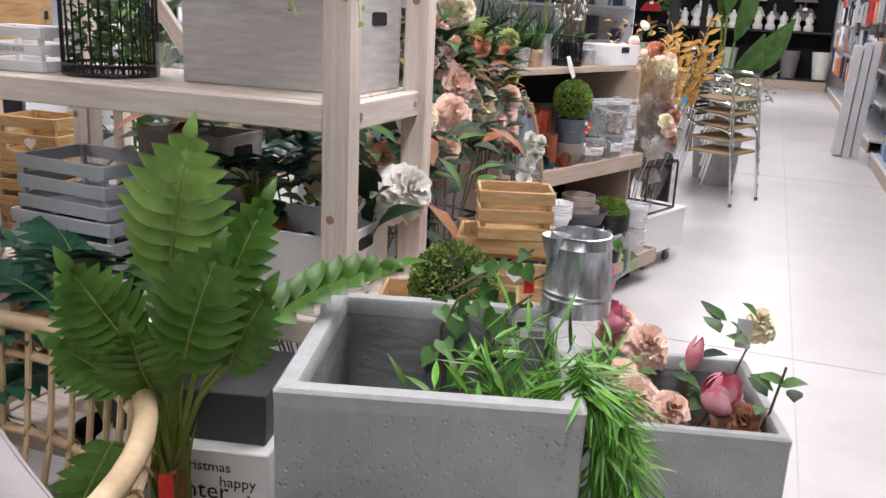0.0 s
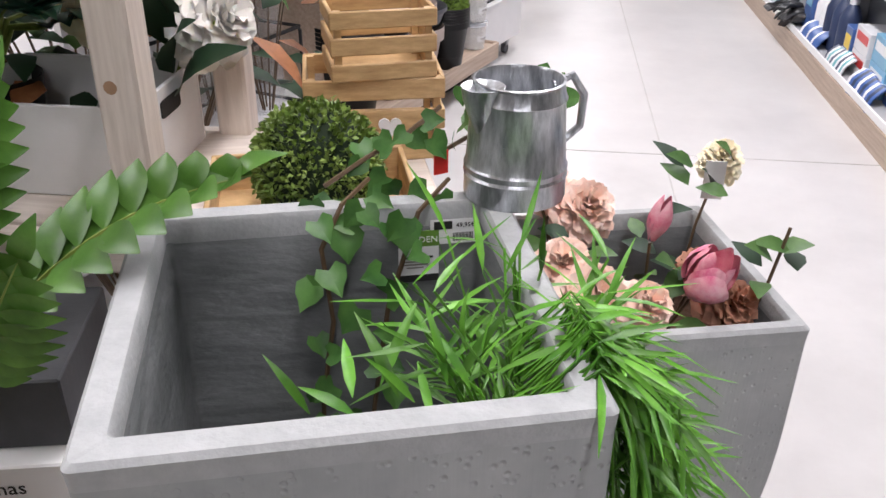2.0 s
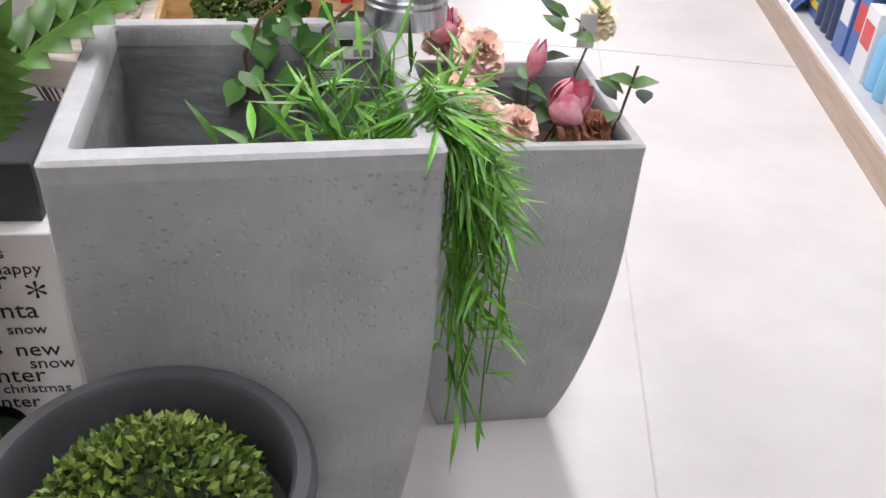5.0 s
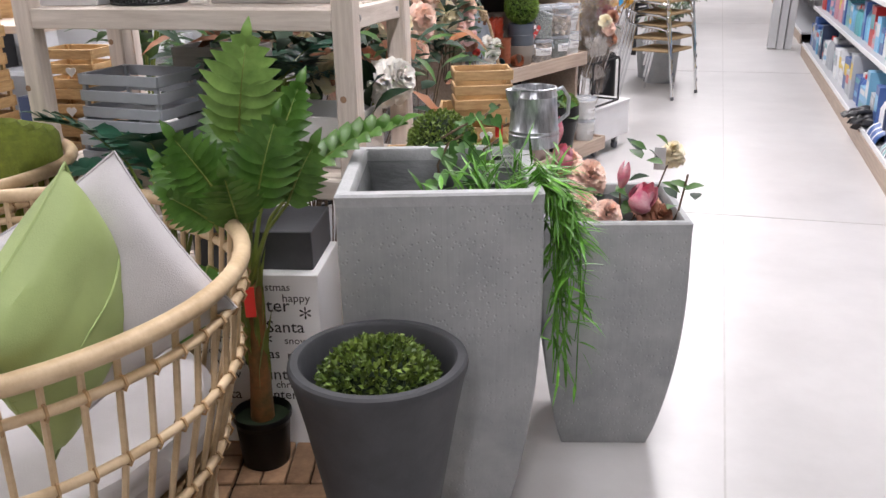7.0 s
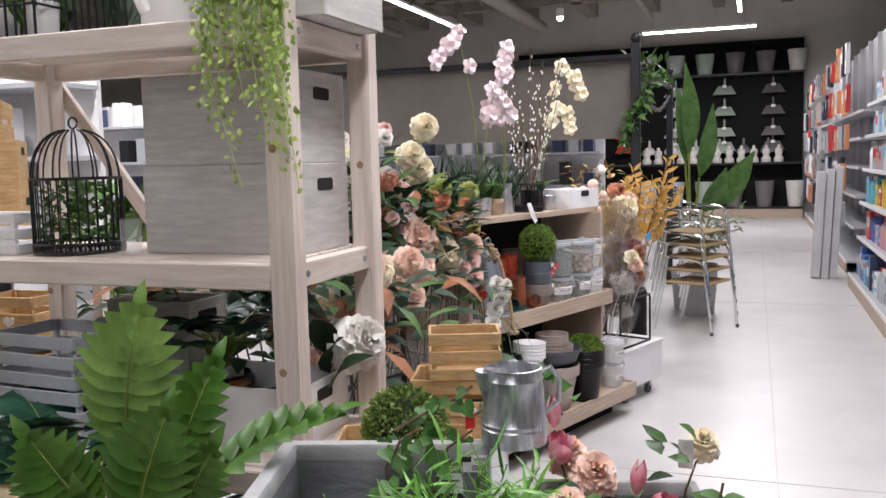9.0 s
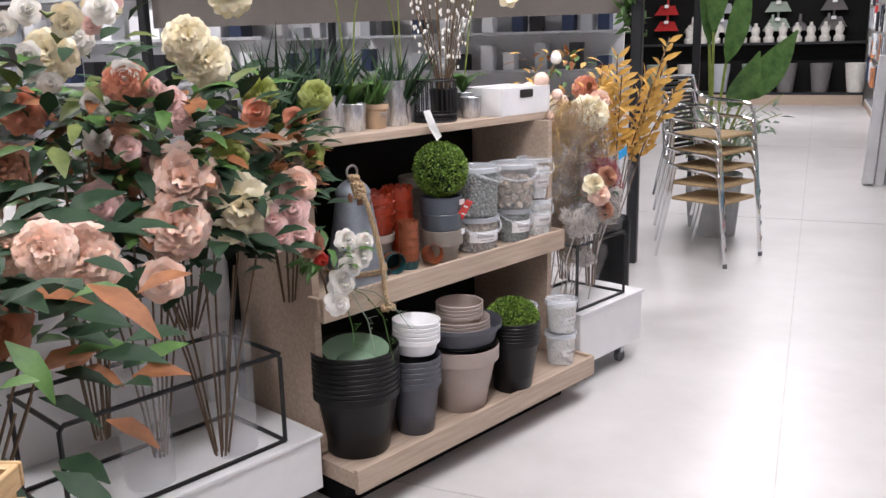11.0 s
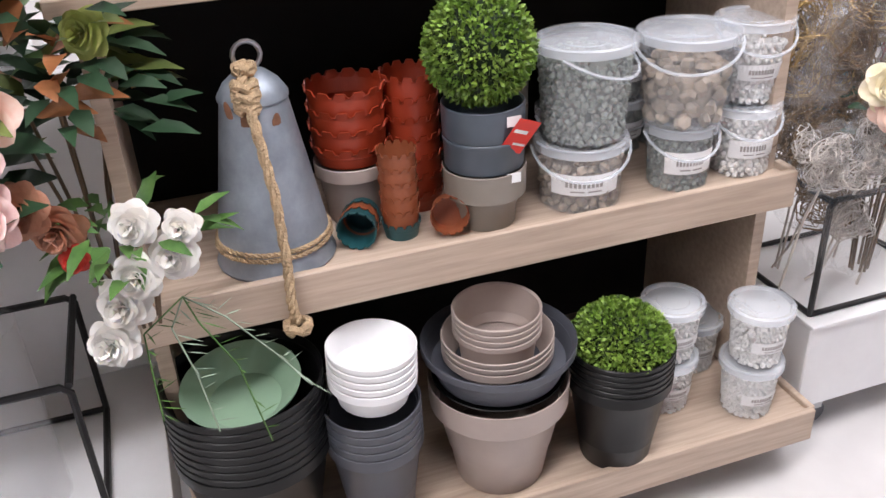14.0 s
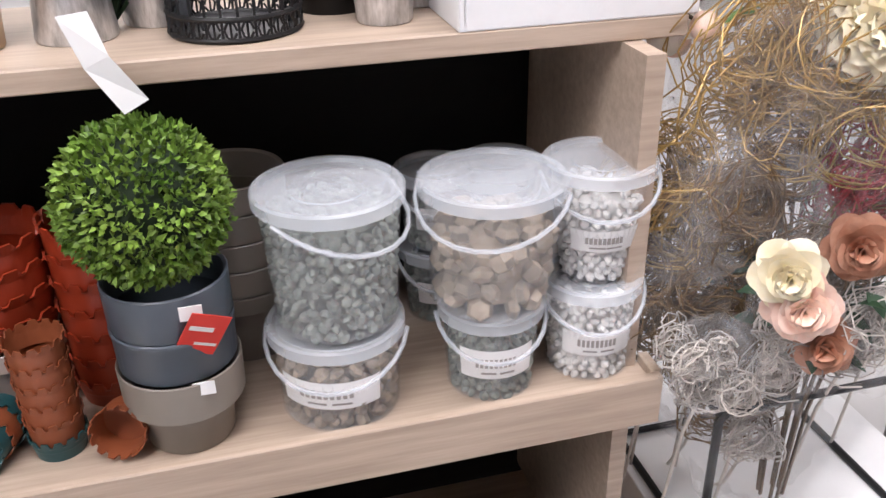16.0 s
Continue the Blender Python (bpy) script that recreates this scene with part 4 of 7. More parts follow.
# ---- gravel tubs ----
def tub(label, x, y, z, rb, rt, h, stone, size, fill=0.8, lid=True, handle=True, band=0.0, rz=0.0, dense=True, group="gravel tubs"):
    t = thing("gravel_tub", label, "plastic tub", pose(x, y, z, 0, 0, rz), group)
    part("tub", M().lathe([(rb, 0.001), (rb + 0.003, 0.004), (rt, h), (rt - 0.0015, h), (rb + 0.001, 0.005), (0, 0.004)], 40), TUB, t, "clear plastic wall")
    rng = random.Random(int(x * 1000) + int(y * 777) + int(z * 99))
    mm = M()
    rows = max(2, int(h * fill / (size * 1.25)))
    for j in range(rows):
        zz = size * 0.75 + j * size * 1.3
        rr = rb + (rt - rb) * zz / h - size * 0.78
        k = int(2 * math.pi * rr / (size * 1.75))
        for i in range(k):
            a = 2 * math.pi * (i + 0.5 * (j % 2) + rng.uniform(-0.25, 0.25)) / k
            e = rng.uniform(-0.12, 0.05) * size
            q = Matrix.Translation(((rr + e) * math.cos(a), (rr + e) * math.sin(a), zz + rng.uniform(-0.3, 0.3) * size)) @ Euler((rng.uniform(0, 6), rng.uniform(0, 6), rng.uniform(0, 6))).to_matrix().to_4x4()
            mm.ball((0, 0, 0), size * rng.uniform(0.85, 1.1), 6, 4, (1.0, rng.uniform(0.7, 1.0), rng.uniform(0.5, 0.85)), q)
    ztop = rows * size * 1.3
    for i in range(int(18 * (rb / size / 4) ** 1.5)):
        a, q_ = rng.uniform(0, 6.28), math.sqrt(rng.random()) * (rt - size * 1.4)
        mm.ball((q_ * math.cos(a), q_ * math.sin(a), ztop + rng.uniform(-0.2, 0.5) * size), size * rng.uniform(0.85, 1.1), 6, 4, (1.0, rng.uniform(0.7, 1), rng.uniform(0.6, 0.9)))
    mm.lathe([(rb * 0.8, size), (rt * 0.8 * 0.95, max(size * 1.5, ztop - size * 0.6)), (0, max(size * 1.5, ztop - size * 0.6))], 14)
    tagged(part("gravel", mm, stone, t, "loose stones"), kind="stuff")
    if lid:
        part("lid", M().lathe([(rt + 0.001, h - 0.012), (rt + 0.006, h - 0.012), (rt + 0.0065, h + 0.004), (rt + 0.003, h + 0.007), (rt - 0.004, h + 0.006), (rt - 0.008, h + 0.001), (rt * 0.55, h + 0.0005), (rt * 0.53, h + 0.002), (0, h + 0.002)], 40), LID, t, "frosted snap-on lid")
    if handle:
        part("handle", M().tube([((rt + 0.009) * math.cos(q), (rt + 0.009) * math.sin(q), h - 0.012 - 0.045 * math.sin(max(0, (q + 1.5708) / 3.1416) * 3.1416)) for q in [-1.5708 + i * 0.2618 for i in range(13)]], 0.0035, 6), LID, t, "plastic carry handle")
    if band:
        nseg, bm, ink = 14, M(), M()
        z0, z1 = h * 0.32, h * 0.32 + band
        ra = lambda zz: rb + (rt - rb) * zz / h + 0.0012
        vs, fs = [], []
        for i in range(nseg + 1):
            a = -0.85 + 1.7 * i / nseg
            for zz in (z0, z1):
                vs.append((ra(zz) * math.cos(a), ra(zz) * math.sin(a), zz))
        fs = [(2 * i, 2 * i + 2, 2 * i + 3, 2 * i + 1) for i in range(nseg)]
        part("band_label", bm.add(vs, fs), PAPER, t, "white paper band")
        for k, a in enumerate([-0.45 + 0.1 * i for i in range(9)]):
            zz = (z0 + z1) / 2 + band * 0.05
            ink.box((ra(zz) * math.cos(a), ra(zz) * math.sin(a), zz), (0.0012, rt * 0.062, band * 0.3), rz=math.degrees(a))
        for a, l_ in ((-0.2, 0.5), (0.2, 0.3)):
            ink.box((ra(z0 + band * 0.2) * math.cos(a), ra(z0 + band * 0.2) * math.sin(a), z0 + band * 0.2), (0.001, rt * 0.3, band * 0.06), rz=math.degrees(a))
        part("print", ink, INK_GREY, t, "dark printed bars")
    return t


tub("clear tub of brown pebbles with a printed band", -2.48, 4.54, ZM, 0.083, 0.092, 0.136, PEBBLE2, 0.0135, 0.85, band=0.046, rz=-18)
tub("large clear tub of grey-green gravel stacked on another", -2.482, 4.545, ZM + 0.145, 0.083, 0.096, 0.19, PEBBLE, 0.0102, 0.84, rz=40)
tub("small clear tub of grey gravel with a printed band", -2.465, 4.765, ZM, 0.062, 0.072, 0.136, PEBBLE, 0.0098, 0.85, band=0.05, rz=-8)
tub("large clear tub with a few brown cobbles", -2.47, 4.768, ZM + 0.145, 0.085, 0.098, 0.18, PEBBLE2, 0.021, 0.6, rz=-30)
tub("clear tub of white gravel on the shelf", -2.47, 4.925, ZM, 0.062, 0.07, 0.15, PEBBLE3, 0.0085, 0.85, band=0.04, rz=-10)
tub("clear tub of white gravel stacked on another", -2.48, 4.93, ZM + 0.158, 0.05, 0.076, 0.17, PEBBLE3, 0.0085, 0.8, band=0.035, rz=-10)
for y_, z_, f_ in ((4.6, 0, 0.8), (4.6, 0.135, 0.7), (4.74, 0, 0.8), (4.85, 0, 0.7), (4.74, 0.135, 0.4), (4.85, 0.135, 0.4)):
    tub("clear tub of grey gravel at the back of the shelf", -2.68, y_, ZM + z_, 0.05, 0.06, 0.125, PEBBLE, 0.011, f_, band=0.04)
for x_, y_, z_ in ((-2.33, 4.925, 0), (-2.33, 4.93, 0.147), (-2.42, 4.755, 0), (-2.42, 4.757, 0.147), (-2.53, 4.9, 0)):
    tub("small clear tub of white gravel stacked on the base shelf", x_, y_, ZB + z_, 0.056, 0.068, 0.139, PEBBLE3, 0.0075, 0.85, handle=False, band=0.03)

# tags
tg = thing("price_tag", "red cardboard tag hanging from the blue-grey pots", "tag", pose(-2.386, 4.365, 0.955, 0, 22, 0) @ pose(0, 0, 0, 90, 0, 90))
part("card", M().box((0, 0, 0), (0.05, 0.078, 0.001), rz=-24), RED, tg)
part("print", M().box((0.0, 0.012, 0.001), (0.03, 0.008, 0.0006), rz=-24).box((0.0, -0.02, 0.001), (0.028, 0.005, 0.0006), rz=-24), PAPER, tg, "white printed bars")
for z_ in (0.985, 0.87):
    solo("price_sticker", M().box((-2.39 if z_ > 0.9 else -2.392, 4.355, z_), (0.0012, 0.028, 0.02)), PAPER, "small white price sticker on a pot", "sticker", group="price stickers")
solo("paper_tag", M().add([(0, 0, 0), (0.0, 0.035, 0.004), (0.012, 0.05, -0.045), (0.012, 0.085, -0.10), (0.014, 0.055, -0.115), (0.006, 0.02, -0.06)], [(0, 1, 2, 5), (5, 2, 3, 4)]), PAPER, "white paper tag hanging over the shelf edge", "tag", pose(-2.49, 4.26, 1.33), smooth=False)

# ---- top shelf of the unit ----
tp1 = thing("plant_pot", "buff printed pot with a small cactus on the shelf", "plant pot", pose(-2.62, 4.14, ZT))
part("pot", M().lathe(pot_prof(0.035, 0.048, 0.09, 0.004, 0.02), 28), mat("buff_card", (0.5, 0.36, 0.24), 0.8), tp1)
part("print", M().box((0.0425, 0, 0.045), (0.001, 0.03, 0.006)).box((0.0435, 0, 0.057), (0.001, 0.036, 0.006)), INK_GREY, tp1)
tp2 = thing("zinc_jug", "slim galvanised zinc jug on the shelf", "jug", pose(-2.64, 4.26, ZT))
part("body", M().lathe([(0.05, 0), (0.052, 0.004), (0.04, 0.13), (0.046, 0.17), (0.044, 0.17), (0.036, 0.13), (0, 0.02)], 30), GALV, tp2)
tp2b = thing("zinc_bucket", "galvanised bucket of greenery on the shelf", "bucket", pose(-2.66, 3.95, ZT))
part("body", M().lathe([(0.05, 0), (0.065, 0.13), (0.067, 0.133), (0.062, 0.13), (0.045, 0.01), (0, 0.01)], 30), GALV, tp2b)


def wire_basket(name, label, m, r, h, n=26, group=""):
    t = thing(name, label, "basket", m, group)
    for z in (0.004, 0.03, h):
        part("ring", M().tube([(r * math.cos(2 * math.pi * i / 30), r * math.sin(2 * math.pi * i / 30), z) for i in range(30)], 0.004, 6, closed=True), BLACK_WIRE, t)
    part("bottom", M().lathe([(r - 0.002, 0.001), (r - 0.002, 0.004), (0, 0.004)], 24), BLACK_WIRE, t)
    for i in range(n):
        a = 2 * math.pi * i / n
        part("wire", M().tube([(r * math.cos(a), r * math.sin(a), 0.003), (r * math.cos(a), r * math.sin(a), h)], 0.0024, 4), BLACK_WIRE, t)
    lace = M()
    for i in range(n):
        a = 2 * math.pi * (i + 0.5) / n
        lace.tube([(r * math.cos(a) + 0.001 * math.cos(a), r * math.sin(a), 0.017 + 0.01 * math.sin(q)) for q in (0, 1.57, 3.14, 4.7)], 0.002, 4)
        for q in range(6):
            lace.tube([((r + 0.001) * math.cos(a + 0.09 * math.cos(q)), (r + 0.001) * math.sin(a + 0.09 * math.cos(q)), 0.017 + 0.011 * math.sin(q)), ((r + 0.001) * math.cos(a + 0.09 * math.cos(q + 1)), (r + 0.001) * math.sin(a + 0.09 * math.cos(q + 1)), 0.017 + 0.011 * math.sin(q + 1))], 0.002, 4)
    part("lace_band", lace, BLACK_WIRE, t)
    return t


wire_basket("wire_basket", "black lacework wire basket on the shelf", pose(-2.62, 4.46, ZT), 0.085, 0.16)
wire_basket("wire_basket", "black wire basket cage with an ivy plant", on_stand(-0.755, 0.2, 1.332), 0.125, 0.215, 30)
cage = thing("cage_dome", "domed black wire top of the plant cage", "birdcage", on_stand(-0.755, 0.2, 1.55))
for q in range(14):
    a_ = 2 * math.pi * q / 14
    part("wire", M().tube([(0.122 * math.cos(k * 0.157) ** 0.8 * math.cos(a_), 0.122 * math.cos(k * 0.157) ** 0.8 * math.sin(a_), 0.14 * math.sin(k * 0.157)) for k in range(10)], 0.0026, 4), BLACK_WIRE, cage)
part("finial", M().tube([(0.016 * math.cos(k * 0.5), 0, 0.158 + 0.016 * math.sin(k * 0.5)) for k in range(13)], 0.003, 5), BLACK_WIRE, cage, "wire hanging loop")


def picket_rack(label, m, w, d, h):
    t = thing("wire_planter", label, "plant rack", m, "wire planters")
    for z in (0.012, h * 0.62):
        part("rail", M().tube([(-w / 2, -d / 2, z), (w / 2, -d / 2, z), (w / 2, d / 2, z), (-w / 2, d / 2, z)], 0.0045, 6, closed=True), BLACK_WIRE, t)
    part("tray", M().box((0, 0, 0.006), (w, d, 0.008)), BLACK_WIRE, t)
    for sy in (-1, 1):
        for k in range(9):
            x = -w / 2 + w * k / 8
            tall = h * (1.0 if k % 2 else 0.8)
            part("picket", M().lathe([(0.004, 0.004), (0.004, tall - 0.04), (0.009, tall - 0.03), (0.0035, tall - 0.02), (0.0, tall)], 6, c=(x, sy * d / 2, 0)), BLACK_WIRE, t)
    return t


tin = thing("tin_pot", "small tin pot printed with leaves", "plant pot", pose(-2.60, 4.655, ZT))
part("pot", M().lathe(pot_prof(0.036, 0.045, 0.085), 28), GALV, tin)
slatted_box("storage_box", "white wooden box with a rope trim on the shelf", pose(-2.62, 4.9, ZT, 0, 0, 0), 0.24, 0.34, 0.115, WHITE_WOOD, category="box")

# white watering can and wire planters on the stand's upper shelf
wc = thing("watering_can", "white enamel watering can with a round rose", "watering can", on_stand(-0.38, 0.2, 1.936))
part("body", M().lathe([(0.088, 0), (0.09, 0.004), (0.088, 0.02), (0.09, 0.024), (0.088, 0.17), (0.085, 0.19), (0.082, 0.19), (0.08, 0.02), (0, 0.02)], 36), WHITE_PL, wc)
part("spout", M().tube([(-0.03, -0.085, 0.05), (-0.05, -0.12, 0.13), (-0.06, -0.13, 0.2)], [0.018, 0.014, 0.011], 10), WHITE_PL, wc)
part("rose", M().lathe([(0.012, -0.02), (0.036, 0.0), (0.036, 0.008), (0, 0.014)], 20, m=Matrix.Translation((-0.065, -0.135, 0.215)) @ pose(0, 0, 0, 40, 0, -30)), WHITE_PL, wc)
picket_rack("black wire planter rack with spear-topped pickets and white pots", on_stand(-0.93, 0.2, 1.936), 0.28, 0.16, 0.17)
picket_rack("tall black wire planter rack with a pale plant", on_stand(-0.6, 0.22, 1.936), 0.2, 0.15, 0.3)
for r_ in (-0.99, -0.84):
    q_ = thing("plant_pot", "plain white ceramic plant pot", "plant pot", on_stand(r_, 0.2, 1.947), "white pots")
    part("pot", M().lathe(pot_prof(0.04, 0.052, 0.11), 24), WHITE_PL, q_)
gl = thing("glass_jar", "clear glass jar with a grey foot on the stand", "glass jar", on_stand(-0.53, 0.15, 1.332))
part("jar", M().lathe([(0.03, 0), (0.03, 0.1), (0.028, 0.1), (0.028, 0.004), (0, 0.004)], 24), TUB, gl)

# christmas print box under the palm
xb = thing("printed_box", "white cardboard box printed with winter words", "box", pose(-1.56, 1.36, 0.0, 0, 0, 32))
part("carton", M().box((0, 0, 0.30), (0.40, 0.30, 0.60), bev=0.003), PAPER, xb)
part("insert", M().box((0, 0.02, 0.66), (0.36, 0.26, 0.12), bev=0.003), ANTHRACITE, xb, "dark grey insert")
for k, (w_, s_, x_, z_) in enumerate((("winter", 0.06, 0.03, 0.5), ("christmas", 0.034, 0.05, 0.56), ("Santa", 0.055, 0.09, 0.43), ("snow", 0.034, 0.12, 0.385), ("christmas", 0.045, -0.02, 0.34), ("new", 0.05, 0.13, 0.335), ("winter", 0.055, 0.06, 0.27), ("Santa", 0.05, -0.1, 0.44), ("snow", 0.05, -0.13, 0.5), ("new", 0.045, -0.1, 0.27), ("winter", 0.045, 0.05, 0.2), ("happy", 0.03, -0.06, 0.545), ("Santa", 0.042, -0.13, 0.57), ("christmas", 0.04, -0.06, 0.39), ("snow", 0.036, -0.15, 0.35), ("christmas", 0.034, 0.11, 0.235), ("Santa", 0.05, -0.12, 0.2), ("*", 0.09, 0.155, 0.46), ("*", 0.08, 0.03, 0.375), ("snow", 0.04, 0.15, 0.3), ("happy", 0.036, 0.13, 0.525), ("winter", 0.05, -0.07, 0.315))):
    part("lettering", text_mesh(w_, s_, INK), None, xb).matrix_local = pose(x_, -0.1512, z_, 90)

# ---- chrome chairs ----
def chrome_chair(m, label):
    t = thing("stacking_chair", label, "chair", m, "stacked chrome chairs")
    for sy in (-1, 1):
        part("side_frame", M().tube([(0.27, sy * 0.25, 0), (0.235, sy * 0.25, 0.3), (0.2, sy * 0.25, 0.58), (0.17, sy * 0.25, 0.635), (0.1, sy * 0.25, 0.655), (-0.12, sy * 0.25, 0.67), (-0.22, sy * 0.24, 0.69), (-0.26, sy * 0.22, 0.74), (-0.28, sy * 0.2, 0.84)], 0.013, 8), CHROME, t)
        part("back_leg", M().tube([(-0.16, sy * 0.24, 0.67), (-0.2, sy * 0.24, 0.42), (-0.29, sy * 0.25, 0.0)], 0.012, 8), CHROME, t)
        part("foot_cap", M().lathe([(0.015, 0), (0.016, 0.03), (0.013, 0.032)], 10, c=(0.27, sy * 0.25, 0)), RUBBER, t, "dark plastic foot cap")
    part("top_bar", M().tube([(-0.28, -0.2, 0.84), (-0.3, 0, 0.845), (-0.28, 0.2, 0.84)], 0.012, 8), CHROME, t)
    part("seat", M().box((0.01, 0, 0.44), (0.42, 0.44, 0.024), bev=0.01), WICKER, t, "tan woven seat")
    for k in range(4):
        part("back_slat", M().box((-0.27 - 0.004 * k, 0, 0.73 + 0.033 * k), (0.012, 0.38, 0.022), bev=0.005), SEAT, t, "dark back slat")
    return t


for i in range(5):
    chrome_chair(pose(-3.03 - 0.015 * i, 7.78 + 0.012 * i, i * 0.112 + 0.001, 0, 0, -4), "chrome tube stacking armchair with tan seat, stacked")

# ---- black pergola with awning ----
pg = thing("pergola", "black steel pergola frame with taupe awning cloth", "pergola", Matrix.Identity(4))
P0 = Vector((-3.38, 7.28, 0))
Rr, Uu = Vector((0.94, 0.342, 0)), Vector((-0.342, 0.94, 0))
for k, p in enumerate((P0, P0 - Rr * 4.2, P0 + Uu * 3.2, P0 + Uu * 3.2 - Rr * 4.2)):
    po = part("post", M().box((p.x, p.y, 1.28), (0.075, 0.075, 2.56), rz=THETA, bev=0.006), DARKFRAME, pg)
    part("finial", M().ball((p.x, p.y, 2.6), 0.045, 12, 8), DARKFRAME, po)
part("front_beam", M().tube([P0 + Vector((0, 0, 2.44)), P0 - Rr * 4.2 + Vector((0, 0, 2.44))], 0.03, 8), DARKFRAME, pg)
part("side_beam", M().tube([P0 + Vector((0, 0, 2.4)), P0 + Uu * 3.2 + Vector((0, 0, 2.4))], 0.03, 8), DARKFRAME, pg)
part("chain", M().tube([P0 + Uu * (i / 16 * 3.2) + Vector((0, 0, 2.3 - 0.25 * math.sin(i / 16 * 3.14) + 0.02 * (i % 2))) for i in range(17)], 0.02, 5), DARKFRAME, pg, "looped black chain")
aw, fw = [], []
for i in range(25):
    for j in range(7):
        p = P0 + Uu * 0.06 - Rr * (0.05 + 4.1 * i / 24) + Vector((0, 0, 2.4 - 0.11 * j)) + Uu * (0.025 * math.sin(i * 1.3) * j / 6)
        aw.append(p)
for i in range(24):
    for j in range(6):
        fw.append((i * 7 + j, (i + 1) * 7 + j, (i + 1) * 7 + j + 1, i * 7 + j + 1))
part("awning", M().add(aw, fw), FABRIC_ROOF, pg, "taupe cloth valance")
P1 = [P0 + Vector((0, 0, 2.42)), P0 - Rr * 4.2 + Vector((0, 0, 2.42)), P0 - Rr * 4.2 + Uu * 3.2 + Vector((0, 0, 2.42)), P0 + Uu * 3.2 + Vector((0, 0, 2.42))]
part("roof_cloth", M().add([p for p in P1] + [p + Vector((0, 0, 0.01)) for p in P1], [(0, 1, 2, 3), (7, 6, 5, 4)]), FABRIC_ROOF, pg)


# ---- shop shelving ----
GOODS = [mat("goods_" + n, c, 0.35, var=0.05, obj_rand=0.12) for n, c in (("white", (0.75, 0.76, 0.78)), ("sky", (0.2, 0.45, 0.66)), ("blue", (0.06, 0.13, 0.36)), ("teal", (0.12, 0.38, 0.42)), ("grey", (0.42, 0.44, 0.47)), ("pink", (0.66, 0.34, 0.4)), ("navy", (0.03, 0.045, 0.1)), ("yellow", (0.7, 0.5, 0.05)), ("red", (0.55, 0.04, 0.04)), ("green", (0.16, 0.42, 0.22)), ("orange", (0.7, 0.28, 0.12)), ("black", (0.02, 0.02, 0.023)))]
g_rng = random.Random(21)


def bottle(m, mt, s, label):
    t = thing("bottle", label, "bottle", m, "shop bottles")
    part("body", M().lathe([(0.03 * s, 0), (0.033 * s, 0.005), (0.033 * s, 0.12 * s), (0.02 * s, 0.15 * s), (0.012 * s, 0.16 * s)], 14), mt, t)
    part("cap", M().lathe([(0.014 * s, 0.16 * s), (0.014 * s, 0.185 * s), (0, 0.186 * s)], 12), GOODS[g_rng.choice((0, 4, 8))], t)
    return t


def carton(m, w, d, h, mt, mt2, label, name="carton"):
    t = thing(name, label, "package", m, "packaged goods")
    part("box", M().box((0, 0, h / 2), (w, d, h), bev=0.002), mt, t)
    part("print", M().box((-d * 0 - w / 2 - 0.0006, 0, h * 0.62), (0.001, d * 0.8, h * 0.36)), mt2, t, "printed panel")
    return t


def gondola(b0, b1, face, decks, depth, top, name_label):
    t = thing("shelving", name_label, "shop shelving", STORE.copy(), "aisle shelving")
    part("back_panel", M().box((face + depth, (b0 + b1) / 2, top / 2), (0.03, b1 - b0, top)), SHELF_GREY, t)
    part("kick_plate", M().box((face + 0.01, (b0 + b1) / 2, 0.06), (0.02, b1 - b0, 0.12)), OAK, t, "brown kick plate")
    for z, dd in decks:
        part("shelf_deck", M().box((face + depth - dd / 2, (b0 + b1) / 2, z), (dd, b1 - b0, 0.025)), SHELF_GREY, t)
        part("price_rail", M().box((face + depth - dd - 0.008, (b0 + b1) / 2, z + 0.002), (0.012, b1 - b0, 0.04), bev=0.003), WHITE_PL, t, "price rail")
    n = max(1, round((b1 - b0) / 1.0))
    for i in range(n + 1):
        part("upright", M().box((face + depth - 0.05, b0 + (b1 - b0) * i / n, top / 2), (0.06, 0.03, top)), SHELF_GREY, t)
    return t


